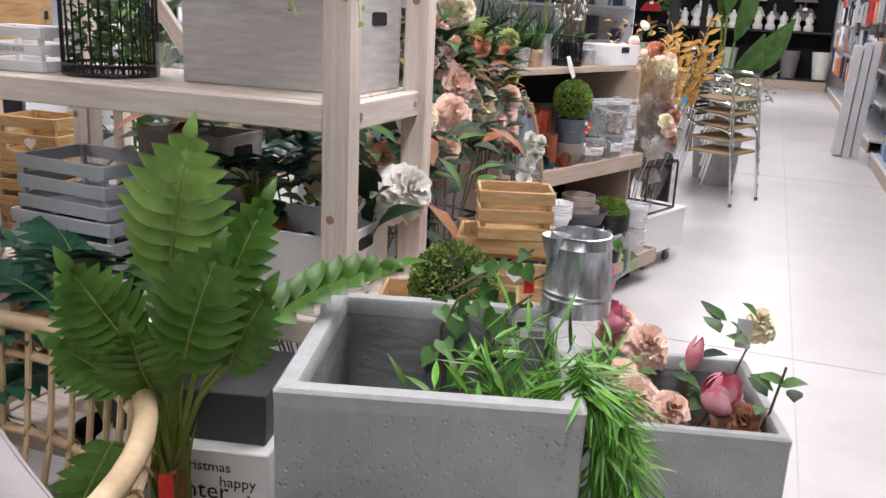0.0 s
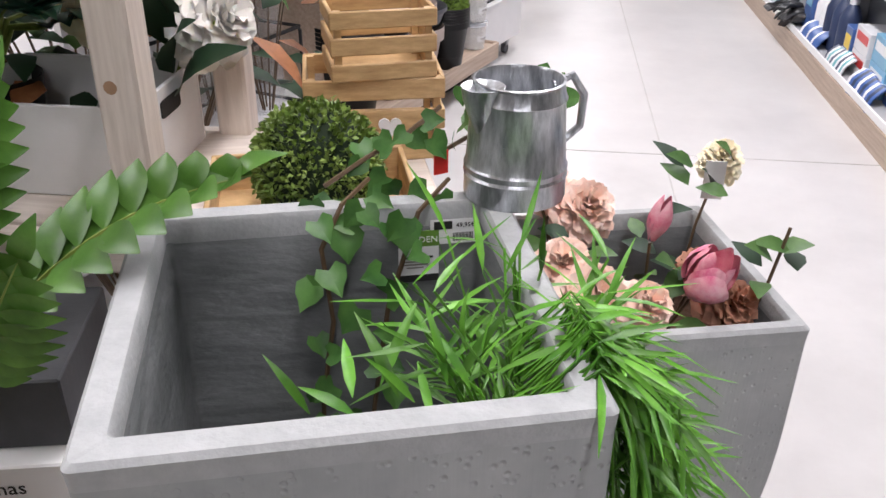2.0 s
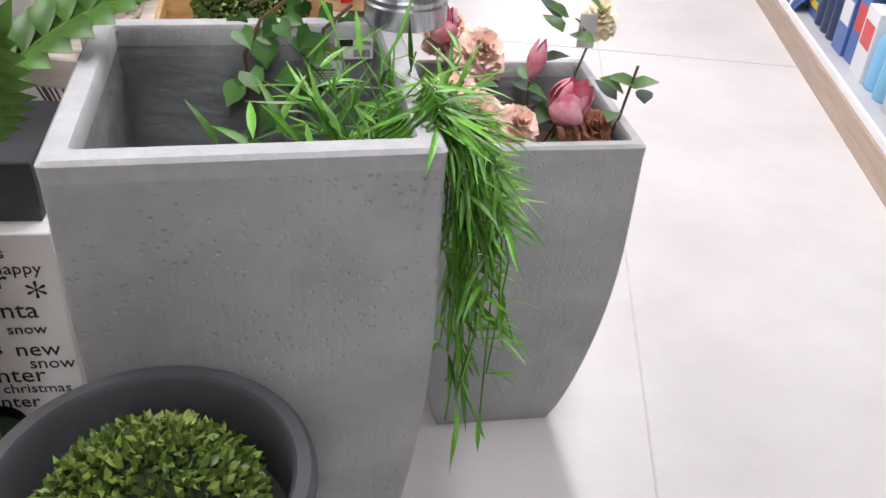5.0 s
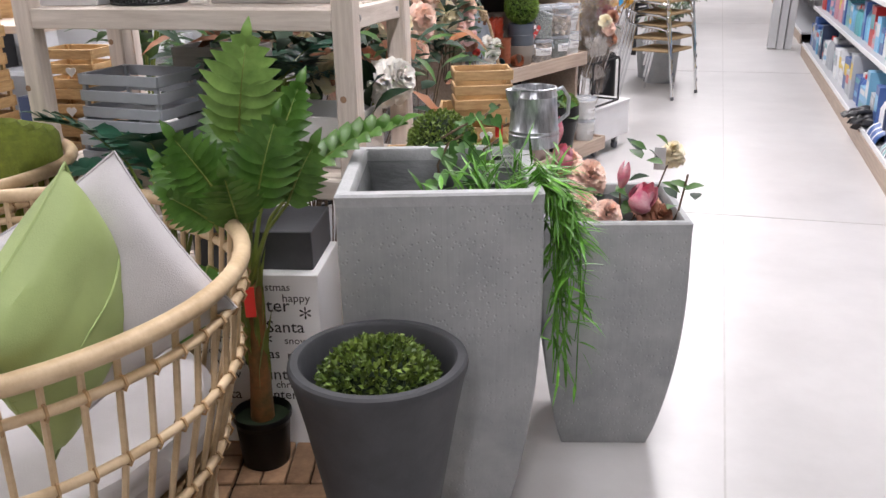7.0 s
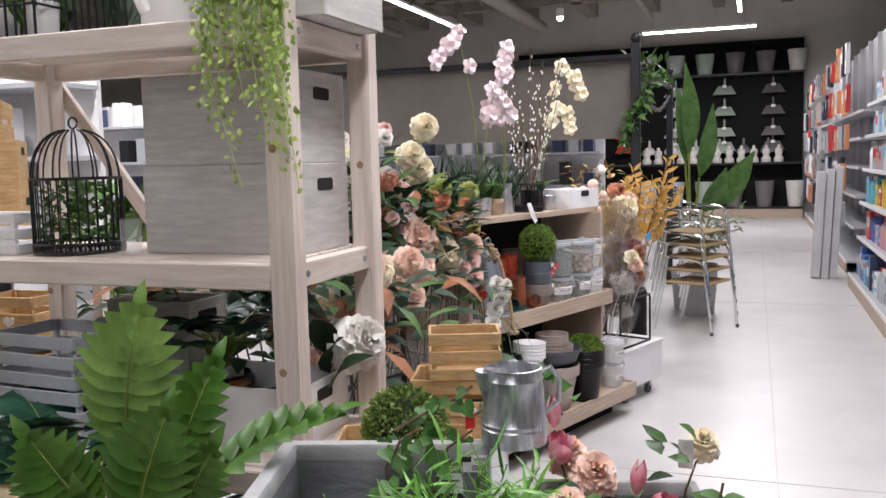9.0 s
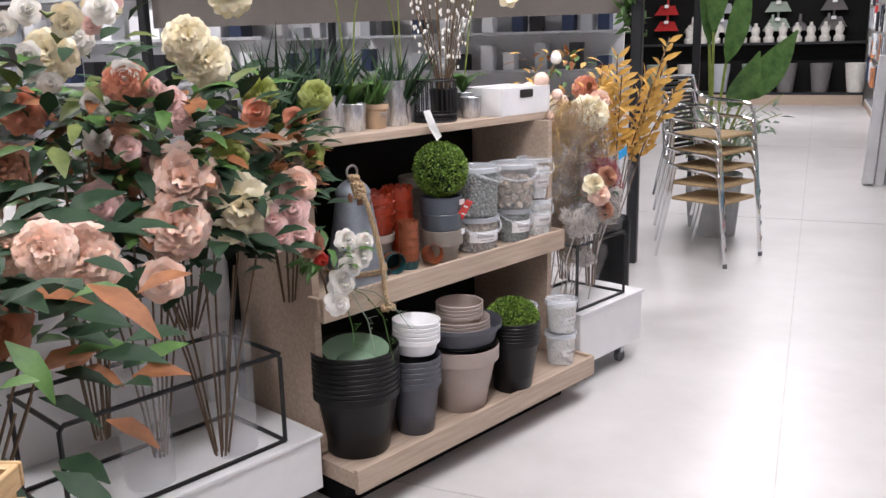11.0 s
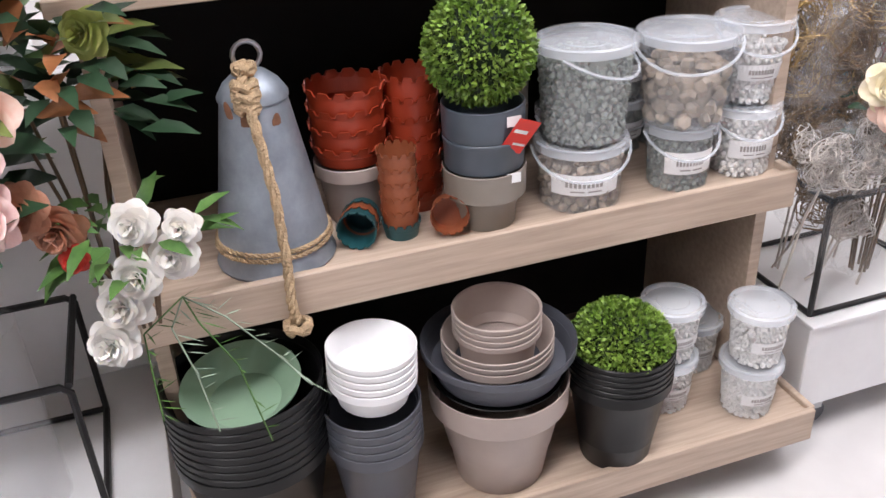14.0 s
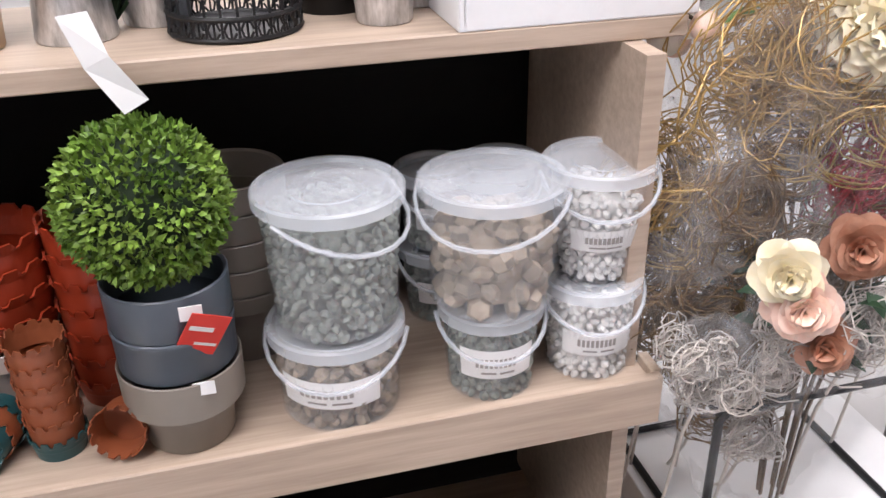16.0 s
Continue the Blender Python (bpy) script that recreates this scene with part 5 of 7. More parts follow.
DK = ((0.14, 0.5), (0.58, 0.42), (0.98, 0.40), (1.36, 0.38), (1.74, 0.36), (2.1, 0.34))
gondola(2.6, 11.4, 1.345, DK, 0.52, 2.6, "grey steel shop shelving full of household goods along the aisle")
gondola(12.6, 23.0, 1.42, DK, 0.52, 3.2, "tall grey shop shelving hung with packets beyond the aisle panels")
names = {0: "white", 1: "sky blue", 2: "blue", 3: "teal", 4: "grey", 5: "pink", 6: "navy", 7: "yellow", 8: "red", 9: "green", 10: "orange", 11: "black"}
for k, (z, dd) in enumerate(DK):
    b = 2.65
    gap = (DK[k + 1][0] if k + 1 < len(DK) else 2.5) - z - 0.06
    while b < 11.2:
        c = g_rng.choice(((2, 1, 2, 0, 4, 6), (2, 5, 1, 0, 8, 3, 2), (1, 1, 3, 0, 7, 8, 0), (0, 0, 4, 0, 10, 5), (0, 1, 0, 5, 10, 0), (0, 1, 0, 4, 1))[k])
        x = 1.37 + 0.52 - dd + 0.02 + g_rng.uniform(0, 0.03)
        if g_rng.random() < 0.8:
            w, d = g_rng.uniform(0.1, 0.26), g_rng.uniform(0.14, 0.22)
            h = gap * g_rng.uniform(0.5, 0.95)
            low = h < gap * 0.68 and w > 0.16
            for q in range(2 if low else 1):
                hh = h / 2 if low else h
                carton(STORE @ pose(x + d / 2, b + w / 2, z + 0.013 + q * (hh + 0.001), 0, 0, g_rng.uniform(-4, 4)), d, w, hh, GOODS[c], GOODS[g_rng.choice((0, 0, 1, 8, 4, 7, 3))], names[c] + " packaged household article on the shelf")
            b += w + g_rng.uniform(0.012, 0.04)
        else:
            s = min(g_rng.uniform(1.2, 1.8), gap / 0.19)
            for q in range(g_rng.choice((2, 3))):
                bottle(STORE @ pose(x + 0.05, b + 0.04 * s, z + 0.013), GOODS[c], s, names[c] + " plastic bottle on the shelf")
                b += 0.07 * s
for z in (0.7, 1.2, 1.7, 2.2, 2.7):
    b = 12.8
    while b < 22.6:
        c = g_rng.choice((0, 4, 4, 11, 0, 6, 8, 10))
        carton(STORE @ pose(1.42 - 0.03 + g_rng.uniform(0, 0.05), b, z - 0.1 + g_rng.uniform(-0.05, 0.05)), 0.05, 0.2, g_rng.uniform(0.28, 0.42), GOODS[c], GOODS[g_rng.choice((0, 4, 11))], names[c] + " packet hanging on the shelving", "hanging_packet")
        b += g_rng.uniform(0.36, 0.6)
# striped towels draped over the lowest shelf edge, gloves beside them
def draped_towel(b0, w, mts, label, drop):
    t = thing("striped_towel", label, "towel", STORE @ pose(1.372, b0, 0.153), "striped towels")
    n, k = 12, 9
    prof = [(0.34, 0.015 + 0.05)] + [(0.30 - 0.05 * q, 0.075 + 0.012 * math.sin(q * 1.9 + b0)) for q in range(6)] + [(0.02, 0.062), (0.0, 0.04), (-0.014, 0.0), (-0.016, -drop)]
    for i in range(n):
        vs, fs = [], []
        for q, (x, z) in enumerate(prof):
            for e in (i / n, (i + 1) / n):
                wob = 0.005 * math.sin(e * 7 + q * 0.5 + b0 * 5)
                vs.append((x + wob, (e - 0.5) * w * (1 + 0.05 * math.sin(q)), z + wob))
        m_ = len(vs)
        vs += [(x + 0.004, y, z - 0.006) for x, y, z in vs]
        for q in range(len(prof) - 1):
            fs += [(2 * q, 2 * q + 1, 2 * q + 3, 2 * q + 2), (m_ + 2 * q + 2, m_ + 2 * q + 3, m_ + 2 * q + 1, m_ + 2 * q)]
        part("stripe", M().add(vs, fs), mts[i % len(mts)], t)
    return t


draped_towel(5.95, 0.36, [GOODS[2], GOODS[2], GOODS[2], GOODS[0]], "blue towel with white stripes draped over the shelf edge", 0.05)
draped_towel(5.45, 0.3, [GOODS[0], GOODS[3], GOODS[0], GOODS[6]], "white towel with dark stripes draped over the shelf edge", 0.07)
draped_towel(5.0, 0.34, [GOODS[2], GOODS[6], GOODS[2], GOODS[0]], "navy towel with white stripes draped over the shelf edge", 0.03)
for i in range(7):
    gl_ = thing("black_glove", "black rubber glove heaped on the shelf edge", "gloves", STORE @ pose(1.39 + jit(0.03), 6.3 + 0.045 * i, 0.2 + 0.025 * (i % 3), jit(20), jit(20), jit(60)), "black gloves")
    part("palm", M().ball((0, 0, 0), 0.06, 10, 7, (1, 0.7, 0.45)), GOODS[11], gl_)
    for q in range(4):
        part("finger", M().tube([(-0.04, -0.03 + 0.02 * q, 0), (-0.09, -0.034 + 0.023 * q, -0.01), (-0.115, -0.036 + 0.024 * q, -0.03)], [0.013, 0.012, 0.007], 7), GOODS[11], gl_)

# wrapped panels leaning by the shelving
for i, (a_, w_) in enumerate(((1.02, 0.1), (1.13, 0.09), (1.23, 0.09))):
    solo("long_parcel", M().box((0, 0, 0.68), (w_, 0.16, 1.32 + 0.06 * i), bev=0.006), FOAMWRAP, "grey wrapped long parcel standing on end in the aisle", "parcel", STORE @ pose(a_, 12.0 + 0.03 * i, 0.06 if i == 9 else 0.0, 0, 2.5, 0), "wrapped panels")
bw = thing("wall_display", "black wall display of dustpans, brushes, bottles and bins", "shop display", STORE @ pose(-0.6, BACK, 0))
part("board", M().box((-1.6, 0.3, 2.2), (7.2, 0.1, 4.4)), BLACKBACK, bw)
for z in (0.25, 1.35, 3.55):
    part("shelf", M().box((-1.6, 0.0, z), (7.2, 0.5, 0.05)), DARKFRAME, bw)
part("plinth", M().box((-1.6, 0.0, 0.11), (7.2, 0.5, 0.22)), OAK, bw)
HUE = [GOODS[8], GOODS[4], mat("goods_sage", (0.36, 0.43, 0.36), 0.5), mat("goods_charcoal", (0.16, 0.15, 0.15), 0.5), mat("goods_cream", (0.7, 0.68, 0.63), 0.5)]


def dustpan(m, mt, label):
    t = thing("dustpan", label, "dustpan", m, "hanging dustpans")
    part("pan", M().add([(-0.16, 0, 0), (0.16, 0, 0), (0.28, -0.12, -0.22), (-0.28, -0.12, -0.22), (-0.16, -0.04, 0), (0.16, -0.04, 0), (0.28, -0.2, -0.22), (-0.28, -0.2, -0.22)], [(0, 1, 2, 3), (7, 6, 5, 4), (0, 4, 5, 1), (1, 5, 6, 2), (3, 2, 6, 7), (0, 3, 7, 4)]), mt, t, smooth=False)
    part("handle", M().box((0, 0, 0.1), (0.05, 0.03, 0.22), bev=0.01), mt, t)
    part("price_card", M().box((0, -0.2, -0.02), (0.1, 0.004, 0.07)), PAPER, t)
    return t


BWM = STORE @ pose(-0.6, BACK, 0)
cols = ((-3.4, 4), (-2.3, 0), (-1.05, 1), (0.15, 2), (1.3, 3))
for x, c in cols:
    for z in (3.3, 2.78, 2.26, 1.9):
        dustpan(BWM @ pose(x, 0.2, z), HUE[c], "trapezoid plastic dustpan hanging on the black wall")
for i in range(6):
    t = thing("toilet_brush", "rounded plastic dustpan set hanging in a row", "brush", BWM @ pose(-1.7 + i * 0.58, 0.12, 1.62), "hanging brush sets")
    part("head", M().lathe([(0.2, 0), (0.2, 0.04), (0.12, 0.14), (0.04, 0.2), (0.03, 0.36), (0, 0.37)], 14), HUE[(4, 4, 1, 2, 3, 3)[i]], t)
for i in range(12):
    t = thing("bottle", "cream bottle with a dark cap on the black shelf", "bottle", BWM @ pose(-1.75 + i * 0.29, -0.05, 1.376), "cream bottles")
    part("body", M().lathe([(0.11, 0), (0.12, 0.02), (0.12, 0.1), (0.08, 0.14), (0.08, 0.2), (0.1, 0.24), (0.09, 0.32), (0.04, 0.36), (0.035, 0.42), (0, 0.43)], 12), HUE[4], t)
for i, c in enumerate((1, 2, 4, 1, 2, 3, 3, 4)):
    for z in (0.276, 3.576):
        t = thing("waste_bin", "tapered plastic waste bin on the black display", "bin", BWM @ pose(-3.2 + i * 0.72, -0.02, z), "waste bins")
        part("bin", M().lathe([(0.17, 0), (0.24, 0.62 if z < 1 else 0.5), (0.23, 0.63 if z < 1 else 0.51), (0.16, 0.03), (0, 0.03)], 16), HUE[c], t)
# partition and shelving far behind on the left side
for a_, b_, w_ in ((-5.2, 4.6, 3.0), (-6.4, 9.5, 3.6), (-3.4, 12.4, 3.4), (-7.4, 13.5, 3.6)):
    t = thing("shelving", "white shop shelving with goods far behind", "shop shelving", STORE @ pose(a_, b_, 0), "far shelving")
    part("back_panel", M().box((0, 0.2, 1.2), (w_, 0.04, 2.4)), WHITE_LAM, t)
    for z in (0.2, 0.7, 1.2, 1.65, 2.1):
        part("shelf_deck", M().box((0, 0, z), (w_, 0.4, 0.03)), SHELF_GREY, t)
    for z in (0.215, 0.715, 1.215, 1.665, 2.115):
        x = -w_ / 2 + 0.1
        while x < w_ / 2 - 0.15:
            c = g_rng.choice((0, 0, 4, 11, 0, 6))
            h = g_rng.uniform(0.15, 0.33)
            t2 = thing("boxed_article", names[c] + " packaged article on the far shelving", "package", STORE @ pose(a_ + x, b_ - 0.05, z), "packaged goods")
            part("box", M().box((0, 0, h / 2), (0.14, 0.2, h), bev=0.003), GOODS[c], t2)
            x += g_rng.uniform(0.2, 0.45)
# crates stacked on the left
for r_, u_, n_, h_, w_ in ((-1.93, 0.22, 9, 0.158, 0.25), (-1.69, 0.34, 8, 0.169, 0.19), (-1.80, 0.02, 6, 0.16, 0.22), (-2.22, 0.1, 8, 0.158, 0.25), (-1.44, 0.62, 7, 0.16, 0.24)):
    for i in range(n_):
        slat_crate("wood_crate", "small varnished pine slatted crate in a tall stack", on_stand(r_ + jit(0.012), u_ + jit(0.012), i * (h_ + 0.0005), jit(5)), w_, 0.18, h_, CRATE, 3, words="WOOD BOX" if i in (n_ - 3, n_ - 4) else "", heart=(i >= n_ - 2), group="stacked pine crates")
for r_, u_, z_, mt_ in ((-1.64, 0.245, 1.20, PAPER), (-1.70, 0.245, 1.06, PAPER), (-1.76, 0.245, 1.24, PAPER), (-1.85, 0.12, 1.2, PAPER), (-1.9, 0.12, 1.13, PAPER), (-1.62, 0.245, 0.93, PAPER), (-1.75, -0.075, 0.7, PAPER)):
    tg_ = thing("swing_tag", "white paper swing tag hanging from a pine crate", "tag", on_stand(r_, u_ - 0.004, z_) @ pose(0, 0, 0, 0, 28 + jit(12), 0), "swing tags")
    part("card", M().box((0, 0, 0), (0.055, 0.0015, 0.07)), mt_, tg_)
    part("print", M().box((0, -0.0012, 0.012), (0.04, 0.0006, 0.012)).box((0, -0.0012, -0.012), (0.036, 0.0006, 0.004)), INK_GREY, tg_, "dark printed bars")
shelf2 = thing("table", "pine display table behind the stacked crates", "table", on_stand(-2.0, 0.88, 0))
part("tabletop", M().box((0, 0, 1.2), (0.9, 0.72, 0.03)), PINE_X, shelf2)
for sx in (-1, 1):
    for sy in (-1, 1):
        part("leg", M().box((sx * 0.42, sy * 0.33, 0.5925), (0.05, 0.05, 1.185)), PINE, shelf2)
slatted_box("wood_crate", "varnished pine box crate with hand hole", on_stand(-2.07, 0.68, 1.2155, 40), 0.18, 0.2, 0.31, CRATE, group="pine box crates")
slatted_box("wood_crate", "varnished pine box crate under another", on_stand(-2.02, 1.0, 1.2155, 35), 0.4, 0.3, 0.3, CRATE, group="pine box crates")
slatted_box("wood_crate", "varnished pine box crate with a hand hole, stacked", on_stand(-2.02, 1.0, 1.516, 38), 0.38, 0.3, 0.19, CRATE, group="pine box crates")
slat_crate("wood_crate", "varnished pine crate on top of the stack, with a heart", on_stand(-2.05, 0.98, 1.7065, 38), 0.36, 0.28, 0.16, CRATE, 2, heart=True, group="pine box crates")
rt_ = thing("swing_tag", "red cardboard tag on the box crate", "tag", on_stand(-2.0, 0.53, 1.40) @ pose(0, 0, 0, 0, 30, 10))
part("card", M().box((0, 0, 0), (0.07, 0.0015, 0.1)), RED, rt_)
part("print", M().box((0, -0.0012, 0.02), (0.04, 0.0006, 0.018)).box((0, -0.0012, -0.02), (0.05, 0.0006, 0.012)), PAPER, rt_, "white printed bars")
sg = thing("sale_sign", "round red sale sign on the far shelving", "sign", STORE @ pose(-4.62, 4.3, 1.95))
part("disc", M().lathe([(0.075, 0), (0.075, 0.01)], 24, m=pose(0, 0, 0, 90)), RED, sg)
part("lettering", text_mesh("-30", 0.062, PAPER), None, sg).matrix_local = pose(0, -0.012, 0, 90)

# ---- plants ----
def leafmat(name, color, second=None, rough=0.45, isl=0.22):
    return mat(name, color, rough, var=0.2, scale=14, second=second, isl=isl, spec=0.4)


BOX_LEAF = leafmat("boxwood_leaf", (0.10, 0.20, 0.025), (0.23, 0.35, 0.06), isl=0.55)
BOX_DARK = leafmat("dark_boxwood_leaf", (0.06, 0.13, 0.03), (0.19, 0.26, 0.045), isl=0.6)
BOX_MID = leafmat("olive_boxwood_leaf", (0.13, 0.22, 0.035), (0.26, 0.36, 0.08), isl=0.4)
# Near-black: painted shade behind topiary leaves, and earth in the philodendron pot.
CORE = mat("leaf_shade_and_earth", (0.012, 0.025, 0.008), 0.9)
PALM_LEAF = leafmat("philodendron_leaf", (0.05, 0.14, 0.018), (0.095, 0.21, 0.035), 0.34, 0.15)
PALM_PALE = leafmat("young_philodendron_leaf", (0.17, 0.32, 0.06), (0.25, 0.42, 0.10), 0.45, 0.1)
MONST = leafmat("blue_green_leaf", (0.015, 0.075, 0.045), (0.03, 0.12, 0.07), 0.35, 0.2)
STEM_G = leafmat("green_stem", (0.16, 0.22, 0.04), (0.25, 0.3, 0.07))
STEM_B = leafmat("brown_stem", (0.09, 0.055, 0.03), (0.14, 0.09, 0.05))
TRUNK = mat("palm_trunk", (0.16, 0.11, 0.03), 0.6, var=0.35, scale=20, second=(0.3, 0.12, 0.04))
IVY = leafmat("ivy_leaf", (0.035, 0.12, 0.025), (0.1, 0.24, 0.05), 0.4, 0.45)
BAMBOO = leafmat("bamboo_grass_leaf", (0.06, 0.22, 0.015), (0.15, 0.38, 0.04), 0.4, 0.5)
DARK_LEAF = leafmat("dark_rose_leaf", (0.010, 0.036, 0.014), (0.018, 0.052, 0.02), 0.6, 0.3)
MID_LEAF = leafmat("mid_green_leaf", (0.045, 0.12, 0.025), (0.10, 0.2, 0.05), 0.5, 0.4)
LIME_LEAF = leafmat("lime_leaf", (0.34, 0.5, 0.1), (0.5, 0.64, 0.2), 0.5, 0.3)
GREY_LEAF = leafmat("eucalyptus_leaf", (0.22, 0.3, 0.22), (0.32, 0.4, 0.3), 0.6, 0.3)
GOLD_LEAF = leafmat("golden_leaf", (0.55, 0.3, 0.05), (0.68, 0.42, 0.12), 0.5, 0.25)
OLIVE_LEAF = leafmat("olive_leaf", (0.09, 0.13, 0.03), (0.17, 0.21, 0.06), 0.55, 0.4)
BROWN_LEAF = leafmat("russet_dry_leaf", (0.2, 0.07, 0.02), (0.33, 0.13, 0.05), 0.6, 0.4)


def bloom(name, c1, c2):
    return mat(name, c1, 0.6, var=0.06, scale=26, second=c2, isl=0.12, sss=0.08)


PEACH = bloom("peach_petal", (0.95, 0.60, 0.47), (0.97, 0.80, 0.70))
CREAM = bloom("cream_petal", (0.95, 0.84, 0.58), (0.96, 0.90, 0.74))
PINK = bloom("dusty_pink_petal", (0.88, 0.55, 0.52), (0.95, 0.76, 0.72))
MAGENTA = bloom("magenta_petal", (0.80, 0.12, 0.27), (0.95, 0.60, 0.64))
WHITE_P = bloom("white_petal", (0.93, 0.89, 0.83), (0.95, 0.94, 0.91))
CORAL = bloom("coral_petal", (0.68, 0.24, 0.14), (0.78, 0.38, 0.26))
RUSSET = bloom("russet_petal", (0.46, 0.20, 0.12), (0.58, 0.32, 0.22))
ORCHID = bloom("orchid_petal", (0.92, 0.87, 0.87), (0.86, 0.66, 0.72))
LIME_P = bloom("lime_hydrangea", (0.36, 0.42, 0.10), (0.52, 0.56, 0.2))
REDP = bloom("red_petal", (0.55, 0.03, 0.03), (0.65, 0.08, 0.05))


def petal(m_, c, out, up, w, h, curl, cup=0.3, ruffle=0.03):
    """A rounded petal: cupped across, rolled back and ruffled at its edge."""
    out, up, c = Vector(out).normalized(), Vector(up).normalized(), Vector(c)
    sd = up.cross(out).normalized()
    vs, fs = [], []
    ph, tw = R.uniform(0, 6.28), jit(0.09)
    for j, (t, sh) in enumerate(((0, 0.3), (0.3, 0.78), (0.6, 1.0), (0.84, 0.98), (1.0, 0.74))):
        roll = curl * 0.8 * t * t + (0.12 * (t - 0.6) / 0.4 if t > 0.6 else 0) * (0.4 + curl)
        for u in (-1, -0.55, 0, 0.55, 1):
            edge = ruffle * t * math.sin((3.2 if ruffle < 0.05 else 5.0) * u + ph + 2 * t)
            vs.append(c + up * (h * (t - 0.17 * t * u * u + 0.05 * t * math.sin(2.2 * u + ph))) + out * (h * (roll + edge + tw * u * t)) + sd * (u * w / 2 * sh) - out * (cup * w * u * u * sh * 0.5))
    for j in range(4):
        for i in range(4):
            fs.append((j * 5 + i, j * 5 + i + 1, j * 5 + i + 6, j * 5 + i + 5))
    m_.add(vs, fs)


def magnolia(c, axis, r, open_=0.5, n=(3, 3, 3)):
    """A cup of pointed oval petals that close in on themselves."""
    ax = Vector(axis).normalized()
    s = ax.orthogonal().normalized()
    t_ = ax.cross(s)
    m_ = M()
    for k, cnt in enumerate(n):
        for i in range(cnt):
            a = 2 * math.pi * (i + 0.5 * (k % 2) + jit(0.1)) / cnt + k * 0.3
            vs = []
            spread = 0.28 + open_ * (0.16 + 0.3 * k)
            hh = r * (1.7 - 0.12 * k) * (1 + jit(0.06))
            for j in range(7):
                t = j / 6
                rad = r * (0.12 + spread * math.sin(math.pi * min(1.0, t * (0.92 - 0.3 * open_) + 0.02)))
                wid = (0.25 + math.sin(math.pi * (0.1 + 0.86 * t)) ** 0.8) * 0.85
                for u in (-1, -0.5, 0, 0.5, 1):
                    b = a + u * wid * 0.95 / (0.7 + 0.5 * spread)
                    vs.append(Vector(c) + (s * math.cos(b) + t_ * math.sin(b)) * (rad * (1 - 0.1 * abs(u))) + ax * (hh * (t - 0.06 * u * u)))
            m_.add(vs, [(j * 5 + q, j * 5 + q + 1, j * 5 + q + 6, j * 5 + q + 5) for j in range(6) for q in range(4)])
    return m_


def flower(c, axis, r, rings=((3, 0.1), (5, 0.45), (6, 0.85), (7, 1.3)), wide=1.0):
    """A many-petalled bloom of radius r opening along axis."""
    ax = Vector(axis).normalized()
    s = ax.orthogonal().normalized()
    t_ = ax.cross(s)
    m_ = M()
    c = Vector(c)
    for k, (n, lean) in enumerate(rings):
        f = (k + 1) / len(rings)
        for i in range(n):
            a = 2 * math.pi * (i + 0.5 * (k % 2) + jit(0.15)) / n
            o = s * math.cos(a) + t_ * math.sin(a)
            ln = lean * (1 + jit(0.15))
            up = (ax * math.cos(ln) + o * math.sin(ln))
            ou = (o * math.cos(ln) - ax * math.sin(ln) * 0.8)
            petal(m_, c + o * (r * 0.12 * f) - ax * (0.12 * r * k), ou, up, r * ((0.5 + 0.3 * f) if len(rings) > 6 else (0.68 + 0.4 * f)) * wide, r * (0.7 + 0.2 * f), 0.12 + 0.2 * f, 0.35, 0.09 if len(rings) > 6 else 0.03)
    return m_


PEONY = ((4, 0.15), (6, 0.3), (8, 0.5), (10, 0.72), (11, 0.95), (12, 1.2), (12, 1.5))


def leaf_ball(parent, c, r, n, mt, size, sq=(1, 1, 1), half=False, core=CORE, name="foliage"):
    """A clipped ball of many small leaves; a near-black ball inside paints the shade between them."""
    c = Vector(c)
    m_ = M()
    for i in range(n):
        z = 1 - (2 * (i + 0.5) / n) * (0.5 if half else 1.0)
        a = i * 2.399963 + jit(0.6)
        rr = math.sqrt(max(0, 1 - z * z))
        d = Vector((rr * math.cos(a), rr * math.sin(a), z))
        lump = 1 + 0.045 * noise.noise(d * 3.1 + c * 3) + 0.03 * noise.noise(d * 9 + c)
        p = c + Vector((d.x * sq[0], d.y * sq[1], d.z * sq[2])) * (r * lump * R.uniform(0.86, 1.0))
        v = (d + Vector((jit(0.9), jit(0.9), jit(0.9)))).normalized()
        m_.leaf(p - v * size * 0.3, p + v * size * 0.9, size * 0.75, (jit(1), jit(1), jit(1)), 0.1, 2, 0.3)
    tagged(part(name, m_, mt, parent), kind="stuff")
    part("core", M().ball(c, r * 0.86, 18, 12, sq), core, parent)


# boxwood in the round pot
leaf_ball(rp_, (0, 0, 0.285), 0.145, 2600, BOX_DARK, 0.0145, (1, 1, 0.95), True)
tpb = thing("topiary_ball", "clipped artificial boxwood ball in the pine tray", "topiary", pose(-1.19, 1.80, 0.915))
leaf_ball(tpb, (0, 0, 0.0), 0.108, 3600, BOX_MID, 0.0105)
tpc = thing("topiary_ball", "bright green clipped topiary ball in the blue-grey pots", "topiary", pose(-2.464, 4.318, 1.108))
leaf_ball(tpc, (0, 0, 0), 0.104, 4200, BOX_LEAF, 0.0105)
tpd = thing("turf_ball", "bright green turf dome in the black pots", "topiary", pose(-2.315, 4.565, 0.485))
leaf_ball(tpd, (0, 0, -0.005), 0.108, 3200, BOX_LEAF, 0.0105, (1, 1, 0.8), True)


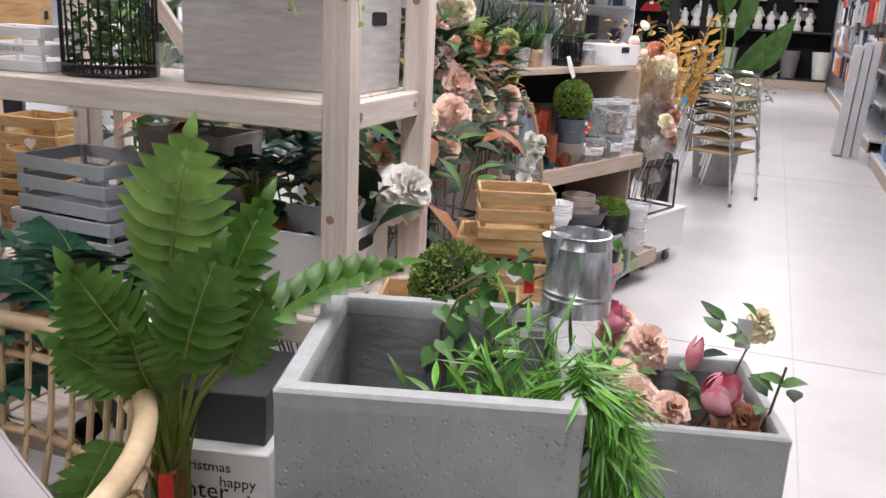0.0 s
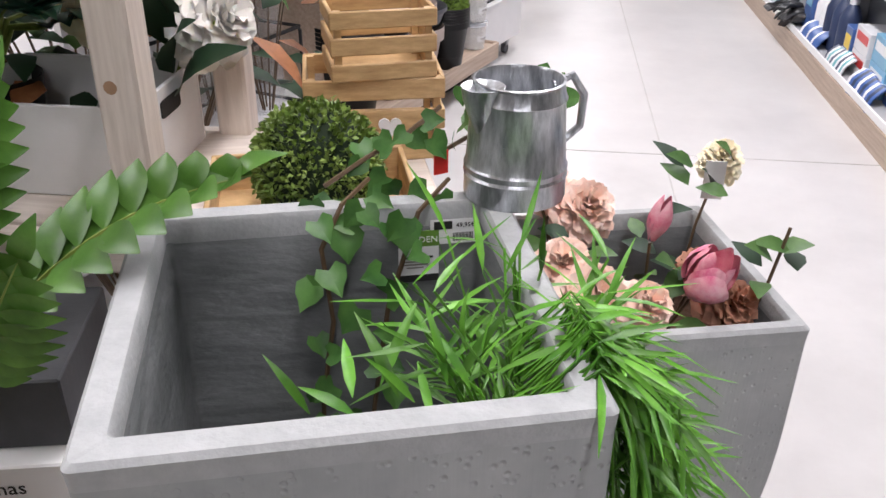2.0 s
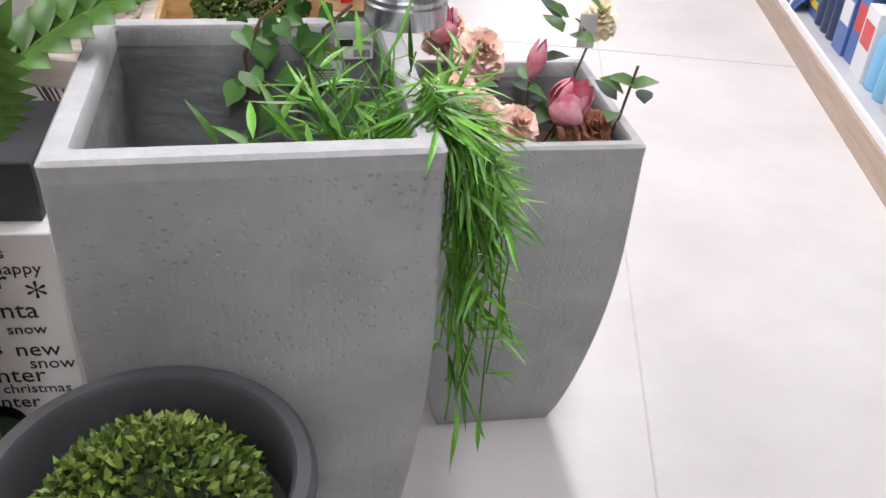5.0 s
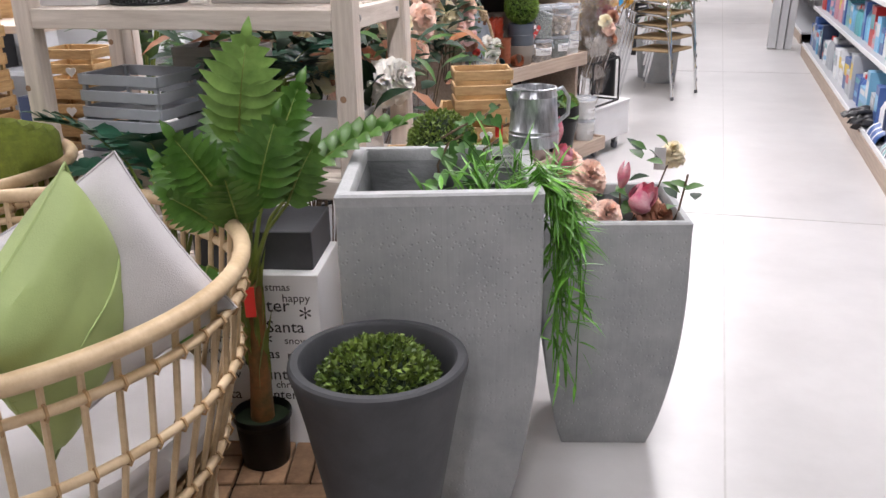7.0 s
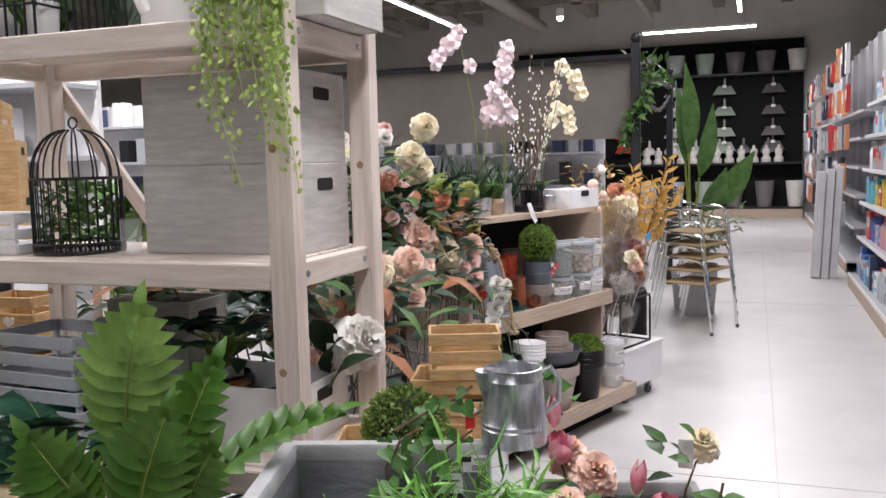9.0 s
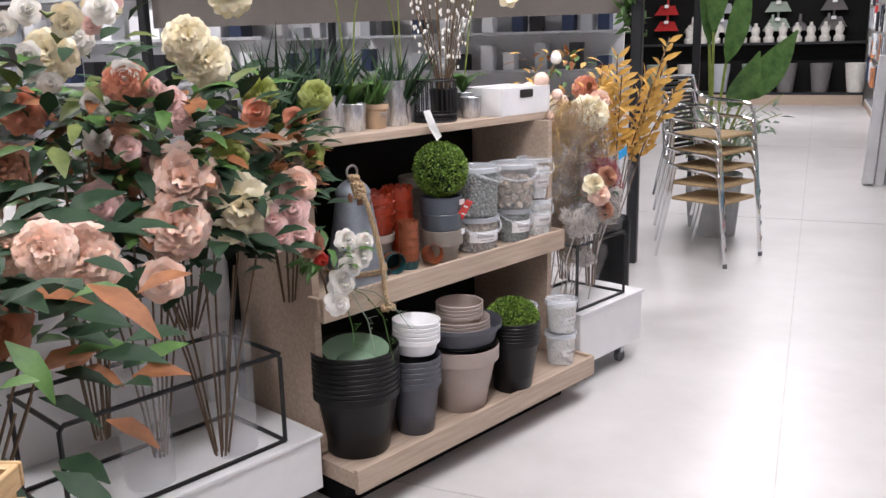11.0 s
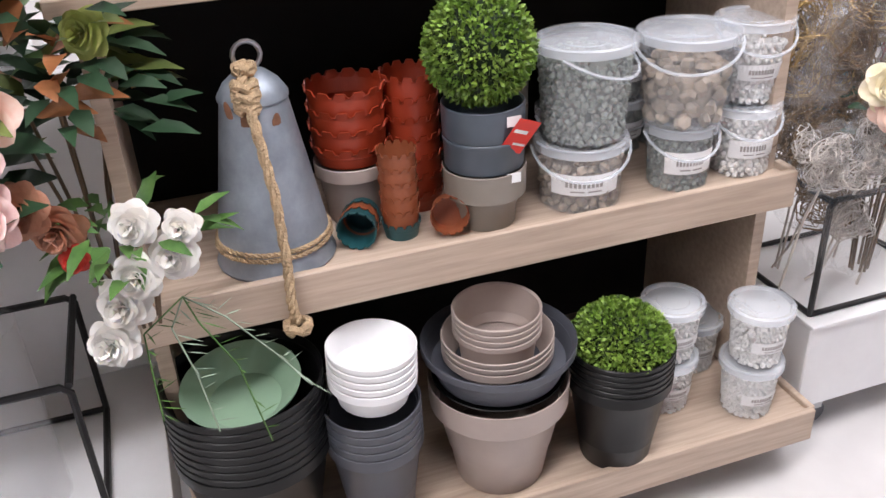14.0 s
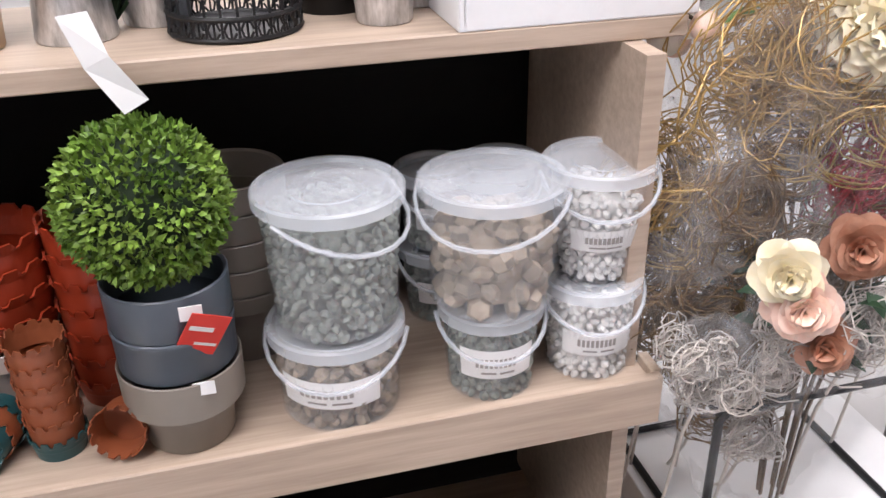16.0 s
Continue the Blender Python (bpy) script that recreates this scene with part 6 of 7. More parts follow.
def lobed_leaf(leaf_m, stem_m, root, base, tip, up, width, lobes=9, droop=0.12):
    """A feather-cut philodendron leaf with a stalk from root to base."""
    root, base, tip, up = Vector(root), Vector(base), Vector(tip), Vector(up)
    mid = (root + base) / 2 + Vector((0, 0, 0.05))
    stem_m.tube([root, mid, base], [0.008, 0.006, 0.0045], 6)
    d = (tip - base)
    ln = d.length
    dn = d.normalized()
    sd = dn.cross(up).normalized()
    nr = sd.cross(dn)
    spine = [base + dn * (ln * t / 12) + nr * (droop * ln * math.sin(math.pi * (t / 12) * 0.9)) - Vector((0, 0, droop * ln * 0.5 * (t / 12) ** 2)) for t in range(13)]
    stem_m.tube(spine, [0.004 * (1 - 0.85 * i / 12) for i in range(13)], 5)
    for s_ in (-1, 1):
        for k in range(lobes):
            t = (k + 0.4) / lobes
            i = min(11, int(t * 12))
            p = spine[i].lerp(spine[i + 1], t * 12 - i)
            w = width * 0.5 * math.sin(math.pi * (0.16 + 0.80 * t) ** 0.9) ** 0.8
            e = p + sd * (s_ * w) + dn * (w * 0.42) + nr * (0.02 - 0.12 * w)
            leaf_m.leaf(p - dn * 0.004, e, ln / lobes * 1.16, nr, 0.07, 6, 0.22, 0.95)
        vs, fs = [], []
        for i in range(13):
            t = i / 12
            w = width * 0.5 * math.sin(math.pi * (0.1 + 0.86 * t)) * 0.52
            vs += [spine[i], spine[i] + sd * (s_ * w) + dn * (w * 0.3) + nr * 0.004]
        fs = [(2 * i, 2 * i + 2, 2 * i + 3, 2 * i + 1) for i in range(12)]
        leaf_m.add(vs, fs)
    leaf_m.leaf(spine[-2], spine[-1] + dn * 0.05, 0.03, nr)


def philodendron():
    m = (-1.41, 1.165, 0.03)
    t = thing("philodendron", "large artificial split-leaf philodendron in a black pot", "potted plant", pose(*m))
    part("pot", M().lathe(pot_prof(0.068, 0.088, 0.17, 0.004, 0.02), 28), BLACK_PL, t)
    part("earth", M().lathe([(0.082, 0.145), (0, 0.15)], 20), CORE, t)
    part("trunk", M().tube([(0, 0, 0.14), (0.008, 0.0, 0.3), (0.0, 0.01, 0.45), (0.005, 0.0, 0.58)], [0.036, 0.03, 0.03, 0.034], 12), TRUNK, t, "brown and green ringed trunk")
    for i in range(13):
        a = i * 0.9
        part("sheath", M().leaf((0.02 * math.cos(a), 0.02 * math.sin(a), 0.18 + i * 0.027), (0.055 * math.cos(a), 0.055 * math.sin(a), 0.46 + i * 0.028), 0.05, (math.cos(a), math.sin(a), 0), -0.06, 4, 0.5), STEM_G, t)
    aisle_dir = Vector((0.72, -0.69, 0))
    side = Vector((0.69, 0.72, 0))
    spec = (  # root height, base offset, tip offset: along side, towards the aisle, up; width; young leaf
        (0.6, (0.01, -0.02, 0.98), (0.062, -0.02, 1.285), 0.225, True),
        (0.58, (0.045, 0.08, 0.83), (0.12, 0.06, 1.08), 0.20, False),
        (0.55, (-0.05, 0.06, 0.86), (-0.15, 0.09, 1.05), 0.17, False),
        (0.56, (0.13, 0.07, 0.83), (0.215, 0.10, 1.01), 0.16, False),
        (0.58, (0.16, 0.02, 0.87), (0.475, 0.03, 1.03), 0.15, False),
        (0.52, (-0.07, 0.05, 0.78), (-0.19, 0.06, 0.88), 0.14, False),
        (0.54, (0.0, 0.12, 0.80), (-0.02, 0.2, 0.97), 0.17, False),
        (0.48, (-0.10, 0.05, 0.66), (-0.19, 0.12, 0.46), 0.14, False),
        (0.55, (0.09, -0.1, 0.88), (0.19, -0.16, 1.13), 0.15, False),
        (0.5, (-0.1, -0.06, 0.78), (-0.22, -0.12, 0.93), 0.16, False),
        (0.5, (0.02, -0.14, 0.85), (-0.06, -0.26, 1.06), 0.18, False),
    )
    for h0, b, e, w, young in spec:
        lm, sm = M(), M()
        to = lambda q: side * q[0] + aisle_dir * q[1] + Vector((0, 0, q[2]))
        up = aisle_dir * (0.35 if e[0] > 0.4 else 1.0) + Vector((0, 0, 1.0 if e[0] > 0.4 else 0.6))
        lobed_leaf(lm, sm, (0, 0, h0), to(b), to(e), up, w)
        lf = part("leaf", lm, PALM_PALE if young else PALM_LEAF, t, "pale young leaf" if young else "")
        part("stalk", sm, STEM_G, lf)
    part("red_tag", M().box((0.05, -0.045, 0.55), (0.03, 0.002, 0.09), rz=40), RED, t, "red hanging tag")


philodendron()


def dark_foliage(name, label, m, n, spread, mt, w=0.3, h=0.4):
    t = thing(name, label, "potted plant", m)
    part("pot", M().lathe(pot_prof(0.07, 0.09, 0.15), 22), BLACK_PL, t)
    for i in range(n):
        a = i * 2.4 + jit(0.3)
        e = R.uniform(0.25, 1.0)
        lm, sm = M(), M()
        d = Vector((math.cos(a), math.sin(a), 0))
        b = d * (spread * 0.35) + Vector((0, 0, 0.18 + h * 0.6 * e))
        lobed_leaf(lm, sm, (0, 0, 0.14), b, b + d * (spread * 0.75) + Vector((0, 0, h * 0.45 * (e - 0.35))), Vector((0, 0, 1)) - d * 0.3, w, 7)
        lf = part("leaf", lm, mt, t)
        part("stalk", sm, STEM_G, lf)
    return t


dark_foliage("monstera", "dark blue-green artificial monstera behind the chair", pose(-1.95, 1.32, 0.3), 11, 0.34, MONST, 0.26, 0.75)
solo("plant_stool", M().lathe([(0.14, 0), (0.14, 0.29), (0.12, 0.3), (0, 0.3)], 24), PINE, "round pine stool under a plant", "stool", pose(-1.95, 1.32, 0.0))
dark_foliage("monstera", "dark green artificial leaf plant on the pine stand", on_stand(-0.4, 0.36, 0.801), 12, 0.3, MONST, 0.22, 0.2)

# ---- ivy in the tall planter ----
iv = thing("ivy", "artificial ivy trailing over the planter rim and inside", "trailing plant", pose(*TP, 0, 0, TA))
runs = (((0.06, 0.235, 1.0), (0.02, 0.19, 0.985), (-0.01, 0.175, 0.93), (0.0, 0.17, 0.82), (-0.02, 0.16, 0.7), (-0.03, 0.15, 0.52)),
        ((0.17, 0.24, 0.99), (0.12, 0.185, 0.97), (0.075, 0.165, 0.84), (0.05, 0.15, 0.68), (0.04, 0.14, 0.5)),
        ((0.0, 0.24, 0.99), (0.06, 0.26, 1.02), (0.12, 0.29, 1.04), (0.17, 0.31, 1.07)),
        ((0.16, 0.3, 1.0), (0.28, 0.33, 1.05), (0.36, 0.36, 1.09)))


def ivy_leaf(m_, c, d, up, s):
    d, up = Vector(d).normalized(), Vector(up).normalized()
    sd = d.cross(up).normalized()
    nr = sd.cross(d)
    sh = ((0, 0), (0.34, -0.18), (0.55, 0.12), (0.42, 0.48), (0.2, 0.7), (0, 1.0), (-0.2, 0.7), (-0.42, 0.48), (-0.55, 0.12), (-0.34, -0.18))
    vs = [Vector(c) + sd * (x * s) + d * (y * s) + nr * (abs(x) * 0.3 * s - 0.1 * y * y * s) for x, y in sh]
    vs.append(Vector(c) + d * (0.4 * s) - nr * (0.02 * s))
    m_.add(vs, [(i, (i + 1) % 10, 10) for i in range(10)])


for r_ in runs:
    part("stem", M().tube(r_, 0.0035, 5), STEM_B, iv)
    for i in range(len(r_) - 1):
        for k in range(4):
            p = Vector(r_[i]).lerp(Vector(r_[i + 1]), (k + 0.5) / 4) + Vector((jit(0.045), jit(0.03), jit(0.03)))
            lm = M()
            ivy_leaf(lm, p, (jit(1), -0.3 + jit(0.6), -0.5 + jit(0.8)), (jit(0.5), -1, 0.7), R.uniform(0.026, 0.046))
            part("leaf", lm, IVY, iv)
for p in ((0.165, 0.275, 1.0),):
    part("red_tag", M().box(p, (0.022, 0.003, 0.034), rz=20), RED, iv, "red cardboard tag")

# ---- bamboo grass between the planters ----
bg = thing("bamboo_grass", "bright green artificial bamboo grass hanging over the planter's corner", "trailing plant", pose(*TP, 0, 0, TA))
bm_, sm_ = M(), M()
for i in range(34):
    a = R.uniform(-0.6, 3.6)
    o = Vector((0.185 + jit(0.025), -0.13 + jit(0.06), 0.80))
    ht = R.uniform(0.1, 0.24)
    e = o + Vector((math.cos(a) * 0.10 + 0.0, math.sin(a) * 0.06 + 0.03, ht))
    sm_.tube([o, o.lerp(e, 0.6) + Vector((0, 0, 0.03)), e], 0.0018, 4)
    for k in range(5):
        p = o.lerp(e, 0.45 + 0.55 * k / 4)
        d = Vector((jit(1), R.uniform(-0.5, 1.0), R.uniform(-0.1, 0.9))).normalized()
        bm_.leaf(p, p + d * R.uniform(0.06, 0.105), R.uniform(0.006, 0.01), (jit(0.3), jit(0.3), 1), R.uniform(-0.05, 0.12), 4, 0.3)
for i in range(52):
    o = Vector((0.20 + jit(0.03), -0.14 + jit(0.06), 0.93))
    x1 = 0.285 + jit(0.028)
    y1 = -0.16 + jit(0.075)
    drop = R.uniform(0.1, 0.52) * (1 - abs(y1 + 0.16) * 2)
    pts = [o, Vector((0.24, o.y, 0.985 + jit(0.02))), Vector((x1, y1, 0.95)), Vector((x1 + 0.02 + jit(0.02), y1 + jit(0.03), 0.95 - drop * 0.5)), Vector((x1 + 0.015 + jit(0.02), y1 + jit(0.05), 0.95 - drop))]
    sm_.tube(pts, 0.0017, 4)
    for k in range(9):
        t = k / 8
        seg = min(2, int(t * 3))
        p = pts[1 + seg].lerp(pts[2 + seg], t * 3 - seg)
        d = Vector((0.35 + jit(0.8), -0.3 + jit(0.9), R.uniform(-1.0, 0.15))).normalized()
        bm_.leaf(p, p + d * R.uniform(0.06, 0.11), R.uniform(0.006, 0.01), (jit(0.5), jit(0.5), 1), 0.06, 3, 0.3)
for i in range(9):
    p = Vector((R.uniform(-0.04, 0.13), -0.17 + jit(0.03), 0.955))
    d = Vector((jit(0.8), R.uniform(-0.1, 0.7), R.uniform(0.1, 0.8))).normalized()
    bm_.leaf(p, p + d * R.uniform(0.06, 0.1), R.uniform(0.009, 0.013), (0, -0.5, 1), 0.08, 4, 0.3)
tagged(part("leaves", bm_, BAMBOO, bg), kind="stuff")
tagged(part("stems", sm_, BAMBOO, bg), kind="stuff")

# ---- flowers in the short planter ----
fb = thing("flower_arrangement", "pink magnolias, peach and cream artificial roses in the planter", "artificial flowers", pose(*SP, 0, 0, SA))
MAG = (0.6, (3, 3, 2))
BUD = (0.0, (3, 2))


def planted(parent, c, axis, r, rings, mt, name="flower", wide=1.0, root=None, label="", stem=STEM_B):
    o = part(name, magnolia(c, axis, r, *rings) if isinstance(rings[0], float) else flower(c, axis, r, rings, wide), mt, parent, label)
    if root is not None:
        q = Vector(c) - Vector(axis).normalized() * r * 0.2
        part("stem", M().tube([root, (Vector(root) + q) / 2 + Vector((jit(0.02), jit(0.02), 0.02)), q], 0.0028, 5), stem, parent)
    return o


for c_, ax_, r_, rg_, m_, wd_ in (
        ((-0.125, 0.14, 0.83), (-0.1, -0.3, 1), 0.05, MAG, MAGENTA, 0.8), ((-0.14, 0.2, 0.9), (0, 0, 1), 0.05, BUD, MAGENTA, 0.7),
        ((0.04, 0.02, 0.80), (0.15, -0.2, 1), 0.05, BUD, MAGENTA, 0.75), ((0.07, -0.10, 0.76), (0.25, -0.4, 0.9), 0.058, MAG, MAGENTA, 0.85),
        ((-0.04, 0.12, 0.82), (0.2, -0.6, 0.8), 0.06, PEONY, PEACH, 1.0), ((-0.12, -0.02, 0.79), (-0.1, -0.5, 0.9), 0.055, PEONY, PEACH, 1.0),
        ((-0.09, -0.11, 0.78), (0.1, -0.7, 0.7), 0.062, PEONY, PEACH, 1.0), ((-0.02, -0.14, 0.775), (0.2, -0.6, 0.8), 0.05, PEONY, PEACH, 1.0),
        ((0.135, -0.12, 0.755), (0.3, -0.6, 0.7), 0.05, PEONY, RUSSET, 1.0), ((0.12, -0.01, 0.76), (0, -0.3, 1), 0.045, PEONY, RUSSET, 1.0),
        ((-0.1, 0.19, 0.84), (0.1, -0.3, 1), 0.055, PEONY, PEACH, 1.0), ((0.225, 0.18, 0.875), (0.0, -0.5, 0.9), 0.042, PEONY, CREAM, 1.0)):
    planted(fb, c_, ax_, r_, rg_, m_, wide=wd_, root=(c_[0] * 0.6, c_[1] * 0.6, 0.6))
for i in range(44):
    p = Vector((jit(0.16), jit(0.16), R.uniform(0.70, 0.80)))
    if i < 6:
        p = Vector((0.15, 0.06, 0.86 + 0.01 * i)) + Vector((jit(0.05), jit(0.04), 0))
    elif i < 12:
        p = Vector((0.2, -0.1, 0.82)) + Vector((jit(0.035), jit(0.03), jit(0.05)))
    elif i < 18:
        p = Vector((-0.16, 0.2, 0.95)) + Vector((jit(0.08), jit(0.05), jit(0.06)))
    d = Vector((jit(1), jit(1), R.uniform(-0.1, 0.7))).normalized()
    part("leaf", M().leaf(p, p + d * R.uniform(0.05, 0.075), R.uniform(0.03, 0.042), (jit(0.3), -0.4, 1), 0.08, 4, 0.2), (DARK_LEAF, MID_LEAF, MID_LEAF)[i % 3], fb)
part("stem", M().tube([(0.16, -0.1, 0.68), (0.19, -0.1, 0.76), (0.21, -0.1, 0.87)], 0.003, 5), STEM_B, fb)
part("paper_tag", M().box((0.165, 0.085, 0.87), (0.035, 0.002, 0.07), rz=-15), PAPER, fb, "white paper tag")


# ---- bouquets of artificial flowers ----
def glass_vase(label, m, r, h):
    t = thing("glass_vase", label, "vase", m, "glass vases")
    part("glass", M().lathe([(r * 0.9, 0), (r, 0.01), (r, h), (r - 0.003, h), (r - 0.003, 0.012), (0, 0.012)], 28), TUB, t, "clear glass")
    return t


def bouquet(name, label, m, blooms, leaves, mt_leaf, base_h, spread, hgt, stems=8, leaf_len=0.09, leaf_w=0.045):
    t = thing(name, label, "artificial flowers", m)
    rt = M()
    for i in range(stems):
        a = i * 2.4
        e = Vector((math.cos(a) * spread * 0.6, math.sin(a) * spread * 0.6, hgt * 0.75))
        rt.tube([(math.cos(a) * 0.02, math.sin(a) * 0.02, base_h), e * 0.5 + Vector((0, 0, base_h * 0.5)), e], 0.0035, 5)
    tagged(part("stems", rt, STEM_B, t), kind="stuff")
    for c, ax, r, rg, mt_, wd in blooms:
        planted(t, c, ax, r, rg, mt_, wide=wd)
    for i in range(leaves):
        a = R.uniform(0, 6.28)
        q = math.sqrt(R.random()) * spread
        p = Vector((math.cos(a) * q, math.sin(a) * q, hgt * R.uniform(0.68, 1.0)))
        d = Vector((math.cos(a) + jit(0.5), math.sin(a) + jit(0.5), jit(0.7))).normalized()
        part("leaf", M().leaf(p, p + d * leaf_len * R.uniform(0.7, 1.3), leaf_w * R.uniform(0.8, 1.2), (0.3, 0, 1), 0.1, 3, 0.2), mt_leaf[i % len(mt_leaf)] if isinstance(mt_leaf, list) else mt_leaf, t)
    return t


ROSE = ((3, 0.04), (4, 0.14), (5, 0.3), (5, 0.5), (6, 0.75), (6, 1.05))
FX = (1, -0.55, 0.25)
B0 = Vector((-2.42, 3.25, 0.304))
glass_vase("tall clear glass vase holding flower stems on the plinth", pose(-2.5, 3.35, 0.304), 0.075, 0.42)
glass_vase("tall clear glass vase of peony stems on the plinth", pose(-2.5, 3.05, 0.304), 0.075, 0.42)


def rel(o, x, y, z):
    return (x - o.x, y - o.y, z - o.z)


bouquet("peony_bouquet", "peach and cream peonies with dusty pink roses in a glass vase", pose(*B0),
        [(rel(B0, -2.30, 3.13, 1.24), FX, 0.105, PEONY, PEACH, 1), (rel(B0, -2.26, 3.07, 1.13), FX, 0.10, PEONY, PEACH, 1), (rel(B0, -2.28, 3.29, 1.14), (1, -0.4, 0.15), 0.105, PEONY, CREAM, 1),
         (rel(B0, -2.28, 3.50, 1.175), FX, 0.058, ROSE, PEACH, 1), (rel(B0, -2.27, 3.465, 1.11), FX, 0.056, ROSE, PINK, 1), (rel(B0, -2.26, 3.385, 1.09), FX, 0.05, ROSE, PINK, 1),
         (rel(B0, -2.26, 3.41, 1.035), FX, 0.044, ROSE, PINK, 1), (rel(B0, -2.26, 3.475, 1.03), FX, 0.052, ROSE, PINK, 1), (rel(B0, -2.29, 3.52, 1.02), FX, 0.045, ROSE, RUSSET, 1), (rel(B0, -2.30, 3.56, 0.97), (1, -0.2, -0.3), 0.045, ROSE, RUSSET, 1),
         (rel(B0, -2.22, 3.0, 1.0), FX, 0.06, ROSE, PEACH, 1), (rel(B0, -2.42, 3.02, 1.32), FX, 0.08, PEONY, RUSSET, 1), (rel(B0, -2.36, 2.92, 1.2), FX, 0.06, ROSE, PINK, 1), (rel(B0, -2.3, 2.88, 1.02), FX, 0.07, ROSE, PEACH, 1)],
        95, DARK_LEAF, 0.05, 0.25, 0.9, 8, 0.11, 0.06)
bouquet("foliage_bunch", "dense dark green and rust artificial foliage behind the peonies", pose(-2.56, 3.12, 0.304), [], 170, [DARK_LEAF, DARK_LEAF, MID_LEAF, DARK_LEAF, BROWN_LEAF], 0.05, 0.27, 1.14, 7, 0.11, 0.06)
B1 = Vector((-2.34, 3.66, 0.76))
bouquet("white_rose_bunch", "bunch of small white artificial roses with needle leaves", pose(*B1),
        [(rel(B1, x, y, z), (1, -0.35, 0.2), r, ROSE, m_, 1) for x, y, z, r, m_ in ((-2.27, 3.67, 0.975, 0.038, WHITE_P), (-2.26, 3.72, 0.915, 0.042, WHITE_P), (-2.24, 3.66, 0.90, 0.04, WHITE_P), (-2.25, 3.63, 0.85, 0.046, WHITE_P), (-2.26, 3.74, 0.96, 0.032, WHITE_P), (-2.24, 3.60, 0.79, 0.042, WHITE_P), (-2.28, 3.575, 0.93, 0.024, REDP))],
        40, MID_LEAF, 0.0, 0.11, 0.2, 6, 0.07, 0.024)
nd = thing("rosemary_sprig", "drooping artificial rosemary sprigs over the shelf lip", "artificial plant", pose(-2.33, 3.72, 0.80))
for i in range(4):
    a = -0.5 + 0.2 * i
    pts = [Vector((0.0, 0, 0)), Vector((0.06, a * 0.22 + 0.04, -0.02)), Vector((0.09, a * 0.34 + 0.1, -0.1)), Vector((0.1, a * 0.42 + 0.14, -0.17 - 0.05 * (i % 3)))]
    nm = M().tube(pts, 0.0016, 5)
    for k in range(16):
        t = k / 16 * 3
        j = min(2, int(t))
        p = pts[j].lerp(pts[j + 1], t - j)
        nm.leaf(p, p + Vector((0.01 + jit(0.02), 0.025 + jit(0.02), jit(0.025))), 0.004, (0, 0, 1), 0.0, 2, 0.1)
    part("sprig", nm, GREY_LEAF if i % 2 else MID_LEAF, nd)

# tall mixed flowers above the plinth
B2 = Vector((-2.62, 3.3, 0.304))
HYD = ((4, 0.2), (6, 0.6), (8, 1.0), (9, 1.4))
mix = [(rel(B2, -2.45, 3.49, 1.385), FX, 0.045, ROSE, CORAL, 1), (rel(B2, -2.42, 3.19, 1.44), FX, 0.042, ROSE, PINK, 1), (rel(B2, -2.42, 3.13, 1.47), FX, 0.042, ROSE, PINK, 1), (rel(B2, -2.40, 3.2, 1.39), FX, 0.045, ROSE, PINK, 1),
       (rel(B2, -2.42, 3.36, 1.26), FX, 0.06, PEONY, LIME_P, 1), (rel(B2, -2.45, 3.33, 1.55), FX, 0.075, PEONY, CREAM, 1), (rel(B2, -2.44, 3.27, 1.61), FX, 0.07, PEONY, CREAM, 1), (rel(B2, -2.6, 3.02, 1.62), FX, 0.05, PEONY, WHITE_P, 1),
       (rel(B2, -2.5, 3.77, 1.42), FX, 0.055, PEONY, LIME_P, 1), (rel(B2, -2.5, 3.55, 1.44), FX, 0.06, PEONY, LIME_P, 1), (rel(B2, -2.55, 3.5, 1.75), FX, 0.07, PEONY, CREAM, 1), (rel(B2, -2.4, 3.05, 1.5), FX, 0.06, PEONY, CORAL, 1), (rel(B2, -2.5, 2.9, 1.58), FX, 0.07, PEONY, CREAM, 1), (rel(B2, -2.52, 2.82, 1.44), FX, 0.06, PEONY, CORAL, 1), (rel(B2, -2.5, 2.75, 1.3), FX, 0.07, PEONY, RUSSET, 1)]
bouquet("mixed_bouquet", "tall mixed bouquet of cream hydrangeas, coral and lime flowers", pose(*B2), mix, 210, [MID_LEAF, DARK_LEAF, DARK_LEAF, BROWN_LEAF, DARK_LEAF, OLIVE_LEAF], 0.4, 0.36, 1.2, 8, 0.11, 0.05)
B9 = Vector((-2.5, 2.92, 0.304))
bouquet("blossom_bunch", "white and cream artificial blossom sprays among dark leaves", pose(*B9),
        [((0.08 + jit(0.1), jit(0.17), R.uniform(0.95, 1.42)), (1, -0.5 + jit(0.5), jit(0.5)), R.uniform(0.026, 0.042), ROSE, (WHITE_P, CREAM, WHITE_P, PINK)[i % 4], 1) for i in range(26)], 110, [DARK_LEAF, MID_LEAF, DARK_LEAF, OLIVE_LEAF], 0.2, 0.2, 1.36, 9, 0.09, 0.045)
B3 = Vector((-2.35, 2.35, 0.304))
bouquet("rose_bouquet", "peach and white artificial roses with dark leaves behind the stand", pose(*B3),
        [((jit(0.3), jit(0.4), R.uniform(0.72, 1.0)), FX, R.uniform(0.05, 0.085), PEONY if i % 2 else ROSE, (PEACH, CREAM, RUSSET, WHITE_P, PEACH)[i % 5], 1) for i in range(16)], 170, DARK_LEAF, 0.03, 0.45, 0.95, 16, 0.14, 0.08)
B4 = on_stand(-0.45, 0.85, 0.0).translation
